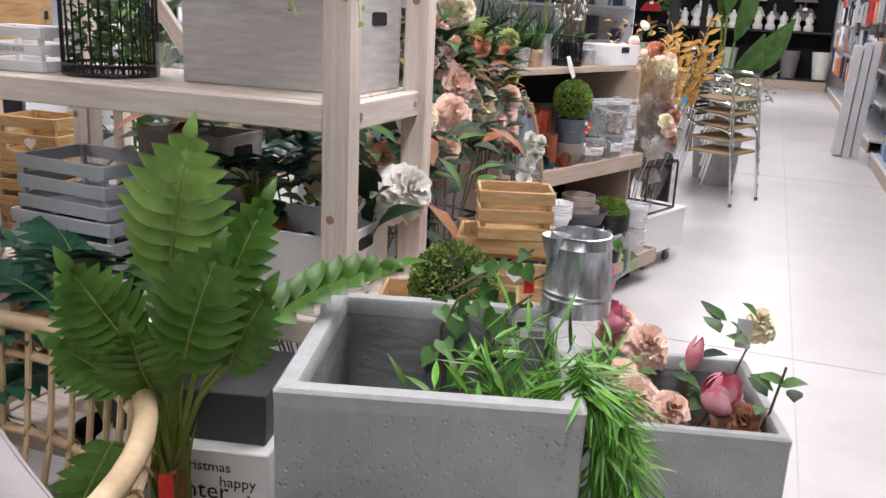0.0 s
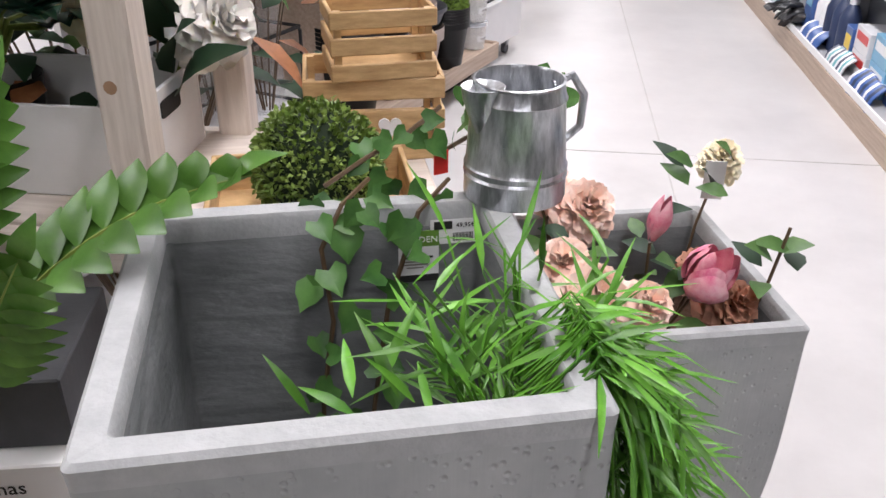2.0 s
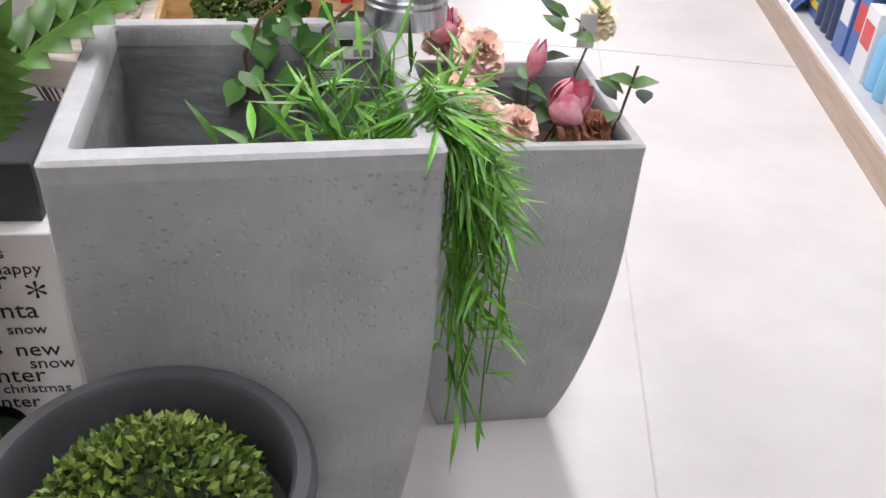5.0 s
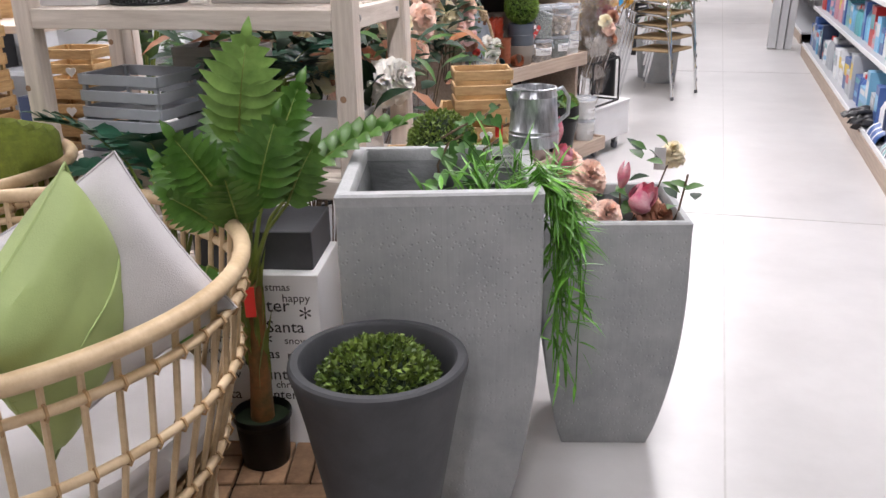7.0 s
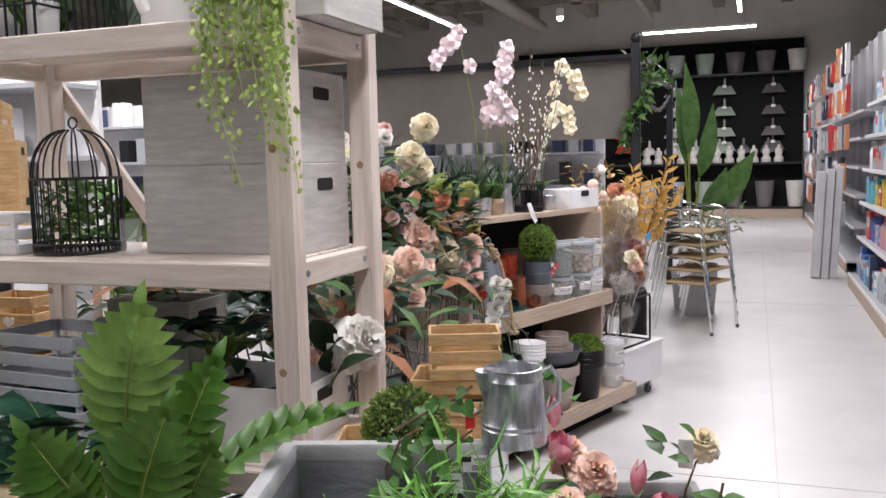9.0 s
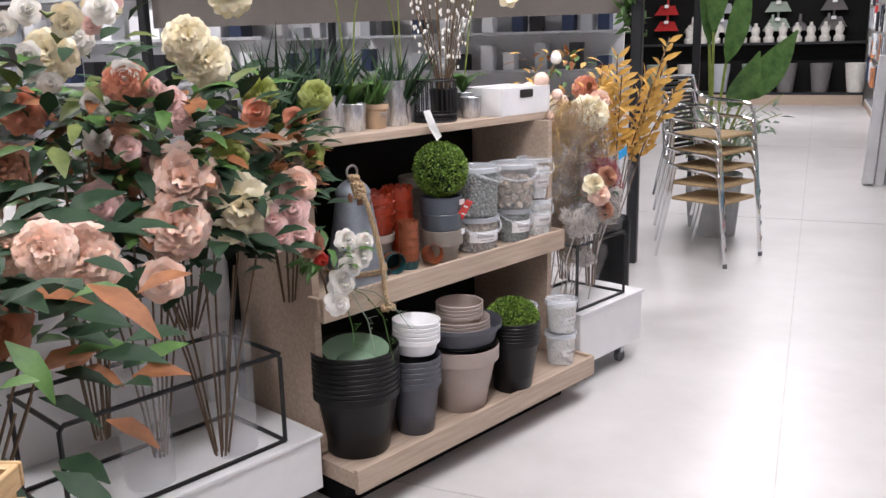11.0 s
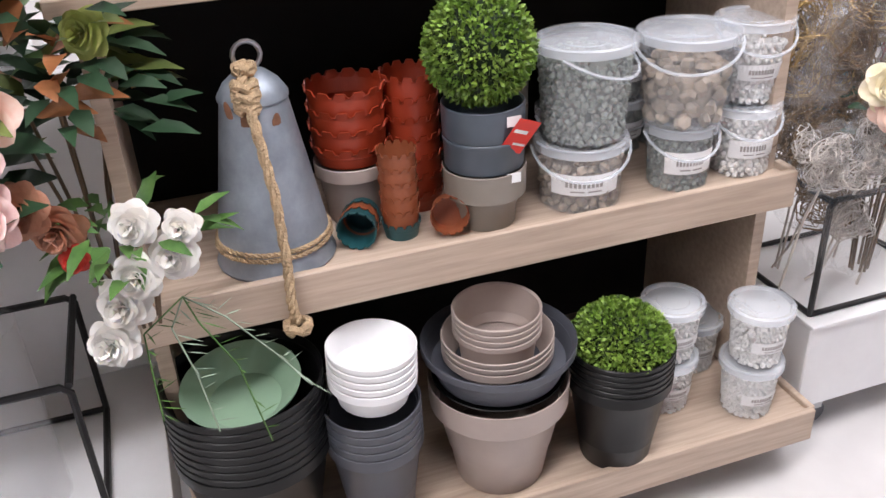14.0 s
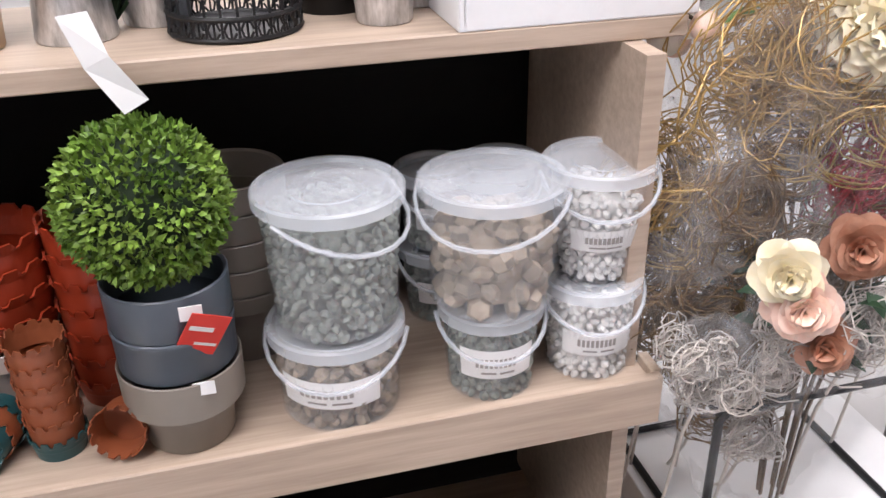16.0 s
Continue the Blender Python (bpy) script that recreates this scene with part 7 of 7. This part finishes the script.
bouquet("flower_bed", "russet and cream artificial flowers massed behind the stand", pose(*B4),
        [((jit(0.6), jit(0.35), R.uniform(0.95, 1.3)), FX, R.uniform(0.045, 0.075), PEONY if i % 2 else ROSE, (RUSSET, CREAM, PEACH, CORAL, RUSSET)[i % 5], 1) for i in range(18)], 190, [DARK_LEAF, DARK_LEAF, BROWN_LEAF, MID_LEAF], 0.02, 0.6, 1.2, 20, 0.13, 0.06)
B8 = Vector((-2.5, 3.6, 0.5))
bouquet("foliage_bunch", "green and russet artificial foliage with coral blooms beside the shelf panel", pose(*B8), [((0.12, -0.02, 0.86), FX, 0.04, ROSE, CORAL, 1), ((0.1, 0.06, 0.74), FX, 0.04, ROSE, LIME_P, 1)], 150, [OLIVE_LEAF, DARK_LEAF, DARK_LEAF, BROWN_LEAF, DARK_LEAF], 0.25, 0.15, 0.84, 6, 0.075, 0.035)
wf = thing("white_bloom", "large white artificial bloom leaning by the stand", "artificial flower", on_stand(0.0, 0.36, 0.801))
part("flower", flower((0.07, 0.03, 0.27), (1, -0.5, 0.5), 0.085, PEONY), WHITE_P, wf)
part("stem", M().tube([(-0.1, 0, 0.0), (-0.02, 0.04, 0.2), (0.05, 0.05, 0.26)], 0.005, 6), STEM_G, wf)
for i in range(5):
    part("leaf", M().leaf((-0.03, 0.0, 0.12 + 0.05 * i), (0.05 - 0.08 * i + 0.1, -0.09 - 0.02 * i, 0.25 + 0.05 * i), 0.085, (0, -0.6, 1), 0.12, 5, 0.2), DARK_LEAF, wf)


# ---- orchids and branches on the top shelf ----
def orchid(label, m, sprays, mt_=ORCHID):
    t = thing("orchid", label, "artificial orchid", m, "orchids")
    part("pot", M().lathe(pot_prof(0.045, 0.055, 0.1), 20), GALV, t)
    for s_ in sprays:
        pts = [Vector((0, 0, 0.08)), Vector((s_[0] * 0.2, s_[1] * 0.2, s_[2] * 0.6)), Vector((s_[0] * 0.6, s_[1] * 0.6, s_[2])), Vector((s_[0], s_[1], s_[2] * 0.93)), Vector((s_[0] * 1.25, s_[1] * 1.25, s_[2] * 0.8))]
        part("stem", M().tube(pts, 0.003, 5), STEM_G, t)
        for k in range(6):
            q = 1.6 + k * 0.46
            j = min(3, int(q))
            p = pts[j].lerp(pts[min(4, j + 1)], q - j) + Vector((0.02, jit(0.03), jit(0.02)))
            part("flower", flower(p, (1, -0.5 + jit(0.5), -0.1 + jit(0.3)), R.uniform(0.042, 0.054), ((3, 0.5), (5, 1.35)), 0.9), mt_, t)
    for i in range(5):
        a = i * 1.3
        part("leaf", M().leaf((0, 0, 0.09), (0.14 * math.cos(a), 0.14 * math.sin(a), 0.17), 0.06, (0, 0, 1), 0.2, 4, 0.2), MID_LEAF, t)
    return t


orchid("pink and white artificial orchid on the shelf unit", pose(-2.62, 4.02, ZT), ((0.05, -0.36, 0.95), (0.06, 0.12, 0.66)))
orchid("pink and white artificial orchid beside wire basket", pose(-2.70, 4.36, ZT), ((0.05, -0.1, 0.92), (0.05, -0.22, 0.62)))
orchid("cream artificial orchid beside the white box", pose(-2.70, 4.72, ZT), ((0.05, 0.3, 0.85), (0.05, 0.18, 0.62)), CREAM)
wl = thing("willow_branches", "budding willow branches standing on the shelf", "artificial branches", pose(-2.7, 4.6, ZT))
part("pot", M().lathe(pot_prof(0.05, 0.06, 0.12), 20), BLACK_PL, wl)
bd = M()
for i in range(16):
    a = i * 2.4
    e = Vector((math.cos(a) * 0.15, math.sin(a) * 0.3, R.uniform(0.65, 1.0)))
    part("branch", M().tube([(0, 0, 0.05), e * 0.5 + Vector((jit(0.03), jit(0.03), 0.06)), e], 0.0025, 5), STEM_B, wl)
    for k in range(14):
        p = e * (0.3 + 0.7 * k / 14) + Vector((jit(0.02), jit(0.02), jit(0.02)))
        bd.ball(p, 0.007, 5, 4, (0.7, 0.7, 1.3))
tagged(part("buds", bd, WHITE_P, wl), kind="stuff")
for y_, h_ in ((3.84, 0.2), (4.06, 0.24), (4.14, 0.13), (3.72, 0.34), (3.93, 0.36), (4.3, 0.3)):
    g_ = thing("potted_greenery", "small pot of artificial greenery on the shelf", "potted plant", pose(-2.68 if y_ != 4.14 else -2.62, y_, ZT + (0.06 if y_ == 4.14 else 0)))
    lm = M()
    for i in range(70):
        a = R.uniform(0, 6.28)
        d = Vector((math.cos(a) * R.uniform(0.1, 0.9), math.sin(a) * R.uniform(0.1, 0.9), 1)).normalized()
        lm.leaf((0, 0, 0.0), d * h_ * R.uniform(0.6, 1.2), 0.014, (jit(1), jit(1), 1), 0.1, 3, 0.2)
    tagged(part("leaves", lm, DARK_LEAF if h_ > 0.28 else MID_LEAF, g_), kind="stuff")
gb = thing("gilded_seed_heads", "apricot dried seed heads on the end of the shelf", "dried flowers", pose(-2.55, 5.12, 1.30))
for i in range(11):
    p = Vector((jit(0.06), R.uniform(-0.1, 0.1), R.uniform(-0.1, 0.22)))
    part("head", M().ball(p, R.uniform(0.02, 0.034), 10, 7), PEACH if i % 3 else WHITE_P, gb)
    part("stem", M().tube([(0, -0.06, -0.03), p], 0.003, 4), STEM_B, gb)

# golden branch, broad leaves and eucalyptus past the shelf
gd = thing("golden_branch", "golden yellow artificial leaf branches in a tall vase", "artificial branches", pose(-2.75, 6.0, 0))
part("vase", M().lathe([(0.08, 0), (0.1, 0.02), (0.1, 0.6), (0.09, 0.62), (0.085, 0.6), (0, 0.05)], 22), BLACK_PL, gd)
for i in range(9):
    a = i * 0.75
    e = Vector((0.15 * math.cos(a) + 0.1, 0.32 * math.sin(a) + 0.05, 1.25 + 0.4 * R.random()))
    o = Vector((0, 0, 0.5))
    br = part("branch", M().tube([o, (o + e) / 2 + Vector((0, 0, 0.1)), e], 0.004, 5), STEM_B, gd)
    lm = M()
    for k in range(22):
        p = o.lerp(e, 0.4 + 0.6 * k / 22) + Vector((0, 0, 0.1 * (1 - k / 22)))
        sg = 1 if k % 2 else -1
        lm.leaf(p, p + Vector((0.03 + jit(0.04), sg * 0.09, 0.05 + jit(0.04))), 0.032, (1, 0, 0.3), 0.05, 3, 0.15)
    tagged(part("leaves", lm, GOLD_LEAF, gd), kind="stuff")
bp_ = thing("bird_of_paradise", "tall broad-leaved artificial plant by the pergola", "potted plant", pose(-3.52, 8.75, 0))
part("pot", M().lathe(pot_prof(0.16, 0.2, 0.4), 24), CEMENT, bp_)
for dx, dy, h0, h1, w_ in ((0.0, -0.1, 1.6, 2.5, 0.22), (0.08, 0.15, 1.35, 2.1, 0.2), (0.33, 0.2, 1.05, 1.6, 0.26), (0.25, -0.05, 1.0, 1.45, 0.24), (-0.15, 0.1, 1.5, 2.3, 0.2)):
    lf = part("leaf", M().leaf((dx * 0.6, dy * 0.6, h0), (dx * 1.6, dy * 1.6, h1), w_, (1, -0.6, 0.4), 0.05, 8, 0.2), MID_LEAF, bp_)
    part("stalk", M().tube([(0, 0, 0.38), (dx * 0.3, dy * 0.3, h0 * 0.7), (dx * 0.6, dy * 0.6, h0)], 0.012, 6), STEM_G, lf)
eu = thing("eucalyptus_plant", "grey-green artificial eucalyptus in a grey pot beside the chairs", "potted plant", pose(-3.34, 8.5, 0))
part("pot", M().lathe(pot_prof(0.16, 0.2, 0.5), 24), CEMENT, eu)
lm = M()
for i in range(26):
    a = i * 2.4
    e = Vector((math.cos(a) * R.uniform(0.2, 0.55), math.sin(a) * R.uniform(0.2, 0.5), R.uniform(0.7, 1.15)))
    part("branch", M().tube([(0, 0, 0.45), e * 0.5 + Vector((0, 0, 0.4)), e], 0.004, 4), STEM_G, eu)
    for k in range(14):
        p = Vector((0, 0, 0.5)).lerp(e, 0.3 + 0.7 * k / 14)
        lm.leaf(p, p + Vector((jit(0.1), jit(0.1), jit(0.08))), 0.035, (jit(1), jit(1), 1), 0.05, 2, 0.1)
tagged(part("leaves", lm, GREY_LEAF, eu), kind="stuff")
gr = thing("garland", "green leaf garland wound on the pergola post", "garland", pose(-3.38, 7.28, 0))
lm = M()
for i in range(260):
    z = R.uniform(1.6, 2.5)
    a = z * 9 + jit(0.8)
    p = Vector((0.09 * math.cos(a) + 0.12 * (z > 2.2) * R.random(), 0.09 * math.sin(a) + 0.5 * (z > 2.25) * R.random(), z))
    lm.leaf(p, p + Vector((jit(0.09), jit(0.09), jit(0.09))), 0.045, (jit(1), jit(1), 1), 0.05, 2, 0.1)
tagged(part("leaves", lm, MID_LEAF, gr), kind="stuff")

# ---- hanging fern on the stand ----
hf = thing("hanging_fern", "pale lime artificial maidenhair fern trailing from the box", "trailing plant", on_stand(-0.01, 0.04, 2.07))
lm, sm = M(), M()
for i in range(34):
    x0 = R.uniform(-0.13, 0.1)
    dr = R.uniform(0.12, 0.62) if i < 26 else 0.1
    pts = [Vector((x0 * 0.5, 0.05, 0.0)), Vector((x0, -0.05, 0.02)), Vector((x0 + jit(0.03), -0.09, -dr * 0.5)), Vector((x0 + jit(0.05), -0.09 + jit(0.03), -dr))]
    sm.tube(pts, 0.0012, 3)
    for k in range(60):
        t = k / 60 * 3
        j = min(2, int(t))
        p = pts[j].lerp(pts[j + 1], t - j) + Vector((jit(0.022), jit(0.02), jit(0.012)))
        lm.leaf(p, p + Vector((jit(0.016), jit(0.016), -0.012 + jit(0.01))), 0.014, (jit(1), -1, jit(1)), 0.05, 2, 0.1)
tagged(part("leaves", lm, LIME_LEAF, hf), kind="stuff")
tagged(part("stems", sm, LIME_LEAF, hf), kind="stuff")
cg = thing("ivy_plant", "leafy artificial ivy inside the black wire basket", "potted plant", on_stand(-0.755, 0.2, 1.337))
lm = M()
for i in range(420):
    a, q = R.uniform(0, 6.28), math.sqrt(R.random()) * 0.115
    p = Vector((q * math.cos(a), q * math.sin(a), R.uniform(0.03, 0.2)))
    lm.leaf(p, p + Vector((jit(0.025), jit(0.025), jit(0.02))), 0.02, (jit(1), jit(1), 1), 0.05, 2, 0.1)
tagged(part("leaves", lm, MID_LEAF, cg), kind="stuff")
for nm_, r_, z_ in (("succulent", -0.62, 2.0), ("fern", -0.9, 2.02)):
    q_ = thing("potted_greenery", "artificial greenery standing in the wire planter", "potted plant", on_stand(r_ + 0.04, 0.22, 1.947))
    lm = M()
    for i in range(60):
        a = R.uniform(0, 6.28)
        d = Vector((math.cos(a) * R.uniform(0.2, 0.9), math.sin(a) * R.uniform(0.2, 0.9), 1)).normalized()
        lm.leaf((0, 0, 0.004), d * R.uniform(0.12, 0.26), 0.03, (jit(1), jit(1), 1), 0.15, 4, 0.2)
    tagged(part("leaves", lm, MID_LEAF if r_ < -0.7 else GREY_LEAF, q_), kind="stuff")
for r_, u_, h_ in ((-2.55, 0.75, 2.0), (-2.95, 0.55, 1.9), (-1.75, 1.5, 1.55), (-3.2, 1.3, 1.95)):
    q_ = thing("palm_plant", "lush broad-leaved artificial plant behind the pine crates", "potted plant", on_stand(r_, u_, 0.0), "large leafy plants")
    part("pot", M().lathe(pot_prof(0.14, 0.18, 0.5), 22), TERRA2, q_)
    for k in range(9):
        a = k * 2.4
        part("stalk", M().tube([(0, 0, 0.45), (0.06 * math.cos(a), 0.06 * math.sin(a), h_ * 0.6), (0.2 * math.cos(a), 0.2 * math.sin(a), h_ * 0.92)], 0.008, 5), STEM_G, q_)
    for k in range(70):
        a = k * 2.4
        z_ = h_ * R.uniform(0.55, 0.95)
        p = Vector((math.cos(a) * R.uniform(0.03, 0.2), math.sin(a) * R.uniform(0.03, 0.2), z_))
        e = p + Vector((math.cos(a) * R.uniform(0.1, 0.2), math.sin(a) * R.uniform(0.1, 0.2), R.uniform(-0.04, 0.16)))
        part("leaf", M().leaf(p, e, R.uniform(0.07, 0.1), (0.2 * math.cos(a), 0.2 * math.sin(a), 1), 0.12, 5, 0.25), MID_LEAF, q_)

# ---- wrapped dried twigs on the right plinth ----
FILM = mat("clear_cellophane", (0.9, 0.9, 0.92), 0.12, var=0.02, alpha=0.06, spec=0.9)
GOLD_T = mat("gold_twig", (0.42, 0.27, 0.09), 0.4, 0.4, var=0.25, isl=0.3)
SILVER_T = mat("bleached_twig", (0.5, 0.46, 0.42), 0.5, 0.1, var=0.2, isl=0.3)
BROWN_T = mat("brown_twig", (0.15, 0.085, 0.03), 0.5, 0.1, var=0.25, isl=0.3)
RED_T = mat("red_twig", (0.3, 0.03, 0.04), 0.5, var=0.3, isl=0.3)


def coil(m_, c, r, n, th=0.0016):
    for i in range(n):
        pts = []
        ax = Vector((1 + jit(0.5), jit(0.6), jit(0.6))).normalized()
        s = ax.orthogonal().normalized()
        t_ = ax.cross(s)
        rr = r * R.uniform(0.45, 1.05)
        a0 = R.uniform(0, 6.28)
        for k in range(11):
            a = a0 + k * 0.5
            pts.append(Vector(c) + (s * math.cos(a) + t_ * math.sin(a)) * (rr * (1 + 0.1 * math.sin(3 * a))) + ax * jit(0.012))
        m_.tube(pts, th, 4)


def film(c, sx, sy, sz, seed):
    m_ = M()
    vs, fs = [], []
    n, k = 20, 12
    for j in range(k + 1):
        f = math.pi * j / k
        for i in range(n):
            a = 2 * math.pi * i / n
            d = Vector((math.sin(f) * math.cos(a), math.sin(f) * math.sin(a), math.cos(f)))
            q = 1 + 0.35 * noise.noise(d * 3.2 + Vector((seed, 0, 0))) + 0.12 * noise.noise(d * 9 + Vector((0, seed, 0)))
            vs.append((c[0] + d.x * sx * q, c[1] + d.y * sy * q, c[2] + d.z * sz * q))
    for j in range(k):
        for i in range(n):
            fs.append((j * n + i, (j + 1) * n + i, (j + 1) * n + (i + 1) % n, j * n + (i + 1) % n))
    return m_.add(vs, fs)


def twigs(label, c, mt_, r, n, fs_, seed):
    t = thing("wrapped_twigs", label, "dried twigs", pose(*c), "wrapped dried twigs")
    m_ = M()
    for k in range(n):
        coil(m_, (jit(0.04), jit(r * 0.7), jit(r * 0.7)), r * R.uniform(0.45, 0.95), 15, 0.0014)
    tagged(part("twigs", m_, mt_, t), kind="stuff")
    b = part("wrapping", film((0, 0, 0), *fs_, seed), FILM, t, "clear crumpled cellophane", smooth=False)
    b.visible_shadow = False
    part("stem", M().tube([(0, 0, -r * 0.5), (-0.06, 0.01, -r - 0.12), (-0.12, 0.02, -c[2] + 0.36)], 0.003, 6), SILVER_T, t)
    return t


twigs("gold curled twigs wrapped in clear cellophane", (-2.48, 5.17, 1.16), GOLD_T, 0.12, 9, (0.1, 0.13, 0.14), 1)
twigs("gold curled twigs wrapped in clear cellophane", (-2.5, 5.09, 1.0), GOLD_T, 0.1, 8, (0.09, 0.1, 0.15), 2)
twigs("gold curled twigs wrapped in clear cellophane", (-2.46, 5.3, 1.15), GOLD_T, 0.11, 8, (0.1, 0.12, 0.14), 3)
twigs("red curled twigs wrapped in clear cellophane", (-2.46, 5.34, 1.0), RED_T, 0.08, 6, (0.08, 0.1, 0.13), 4)
twigs("red curled twigs wrapped in clear cellophane", (-2.44, 5.5, 0.93), RED_T, 0.08, 6, (0.09, 0.1, 0.12), 5)
twigs("bleached curled twigs wrapped in clear cellophane", (-2.34, 5.06, 0.80), SILVER_T, 0.055, 6, (0.06, 0.07, 0.08), 6)
twigs("bleached coiled twigs wrapped in clear cellophane", (-2.34, 5.17, 0.80), SILVER_T, 0.06, 6, (0.07, 0.07, 0.1), 7)
twigs("bleached coiled twigs wrapped in clear cellophane", (-2.33, 5.3, 0.82), SILVER_T, 0.07, 7, (0.07, 0.1, 0.1), 8)
twigs("bleached coiled twigs in loose cellophane", (-2.4, 5.2, 0.6), SILVER_T, 0.05, 4, (0.08, 0.12, 0.14), 9)
twigs("brown curled twigs wrapped in clear cellophane", (-2.47, 5.06, 0.83), BROWN_T, 0.1, 10, (0.09, 0.11, 0.15), 10)
twigs("brown curled twigs wrapped in clear cellophane", (-2.47, 5.17, 0.97), BROWN_T, 0.11, 10, (0.1, 0.12, 0.15), 11)
twigs("brown curled twigs wrapped in clear cellophane", (-2.47, 5.3, 0.84), BROWN_T, 0.11, 10, (0.1, 0.12, 0.15), 12)
twigs("brown curled twigs wrapped in clear cellophane", (-2.48, 5.16, 0.68), BROWN_T, 0.1, 9, (0.09, 0.11, 0.14), 13)
B6 = Vector((-2.4, 5.26, 0.45))
bouquet("dried_rose_bunch", "cream, pink and brown artificial roses among the twigs", pose(*B6),
        [(rel(B6, -2.30, 5.135, 0.955), FX, 0.05, ROSE, CREAM, 1), (rel(B6, -2.285, 5.155, 0.91), FX, 0.052, ROSE, PEACH, 1), (rel(B6, -2.31, 5.25, 0.975), FX, 0.05, ROSE, RUSSET, 1), (rel(B6, -2.29, 5.205, 0.835), FX, 0.048, ROSE, RUSSET, 1), (rel(B6, -2.42, 5.3, 1.25), FX, 0.09, PEONY, CREAM, 1), (rel(B6, -2.44, 5.28, 1.27), FX, 0.06, PEONY, CREAM, 1), (rel(B6, -2.46, 5.42, 1.3), FX, 0.05, ROSE, PEACH, 1)],
        24, DARK_LEAF, 0.0, 0.1, 0.5, 8, 0.06, 0.03)
solo("blue_card", M().box((0, 0, 0), (0.003, 0.09, 0.04), bev=0.001), mat("bright_blue_card", (0.02, 0.36, 0.75), 0.4), "bright blue cardboard tag among the twigs", "tag", pose(-2.34, 5.42, 1.06, 12, 0, 8))
B7 = Vector((-2.72, 5.5, 0.36))
bouquet("autumn_bouquet", "russet and golden artificial branches beside the shelf", pose(*B7), [((0.1, jit(0.2), 0.9 + jit(0.12)), FX, 0.06, PEONY, (CREAM, CORAL)[i % 2], 1) for i in range(6)], 130, [BROWN_LEAF, GOLD_LEAF, MID_LEAF, GOLD_LEAF], 0.02, 0.25, 1.15, 12, 0.07, 0.025)

# ---- greenery hanging from the ceiling rail ----
for a_, b_, z_ in ((-2.4, 5.6, 2.95), (-1.9, 6.4, 2.95), (-2.9, 6.1, 2.95)):
    q_ = thing("hanging_greenery", "dark green artificial leaves hanging from the ceiling", "hanging plant", Matrix.Translation(st(a_, b_, z_)), "hanging greenery")
    part("cord", M().tube([(0, 0, 0.0), (0, 0, 5.72 - z_)], 0.004, 5), BLACK_WIRE, q_)
    lm = M()
    for i in range(120):
        d = Vector((jit(1), jit(1), R.uniform(-1.0, 0.3))).normalized()
        o = Vector((jit(0.18), jit(0.18), jit(0.08)))
        lm.leaf(o, o + d * R.uniform(0.1, 0.24), 0.03, (jit(1), jit(1), 1), 0.1, 3, 0.2)
    tagged(part("foliage", lm, DARK_LEAF, q_), kind="stuff")
for r_, u_ in ((-1.0, 0.36), (-0.62, 0.36)):
    lt_ = thing("lantern", "black wire lantern with a peaked roof on the stand", "lantern", on_stand(r_, u_, 1.936), "black lanterns")
    part("base", M().box((0, 0, 0.01), (0.13, 0.13, 0.018), bev=0.003), BLACK_WIRE, lt_)
    for sx in (-1, 1):
        for sy in (-1, 1):
            part("corner_post", M().box((sx * 0.055, sy * 0.055, 0.13), (0.012, 0.012, 0.222)), BLACK_WIRE, lt_)
    part("roof", M().lathe([(0.075, 0.241), (0.078, 0.25), (0.03, 0.33), (0.018, 0.35), (0, 0.352)], square=8), BLACK_WIRE, lt_)

# ---- deck slats ----
for i in range(-4, 3):
    for j in range(-3, 3):
        for k in range(4):
            o = new("deck_slat", slat_x if (i + j) % 2 == 0 else slat_y)
            o.parent = deck
            cx, cy, of = i * 0.3 + 0.05, j * 0.3 + 0.15, (k - 1.5) * 0.074
            o.location = (cx, cy + of, 0) if (i + j) % 2 == 0 else (cx + of, cy, 0)
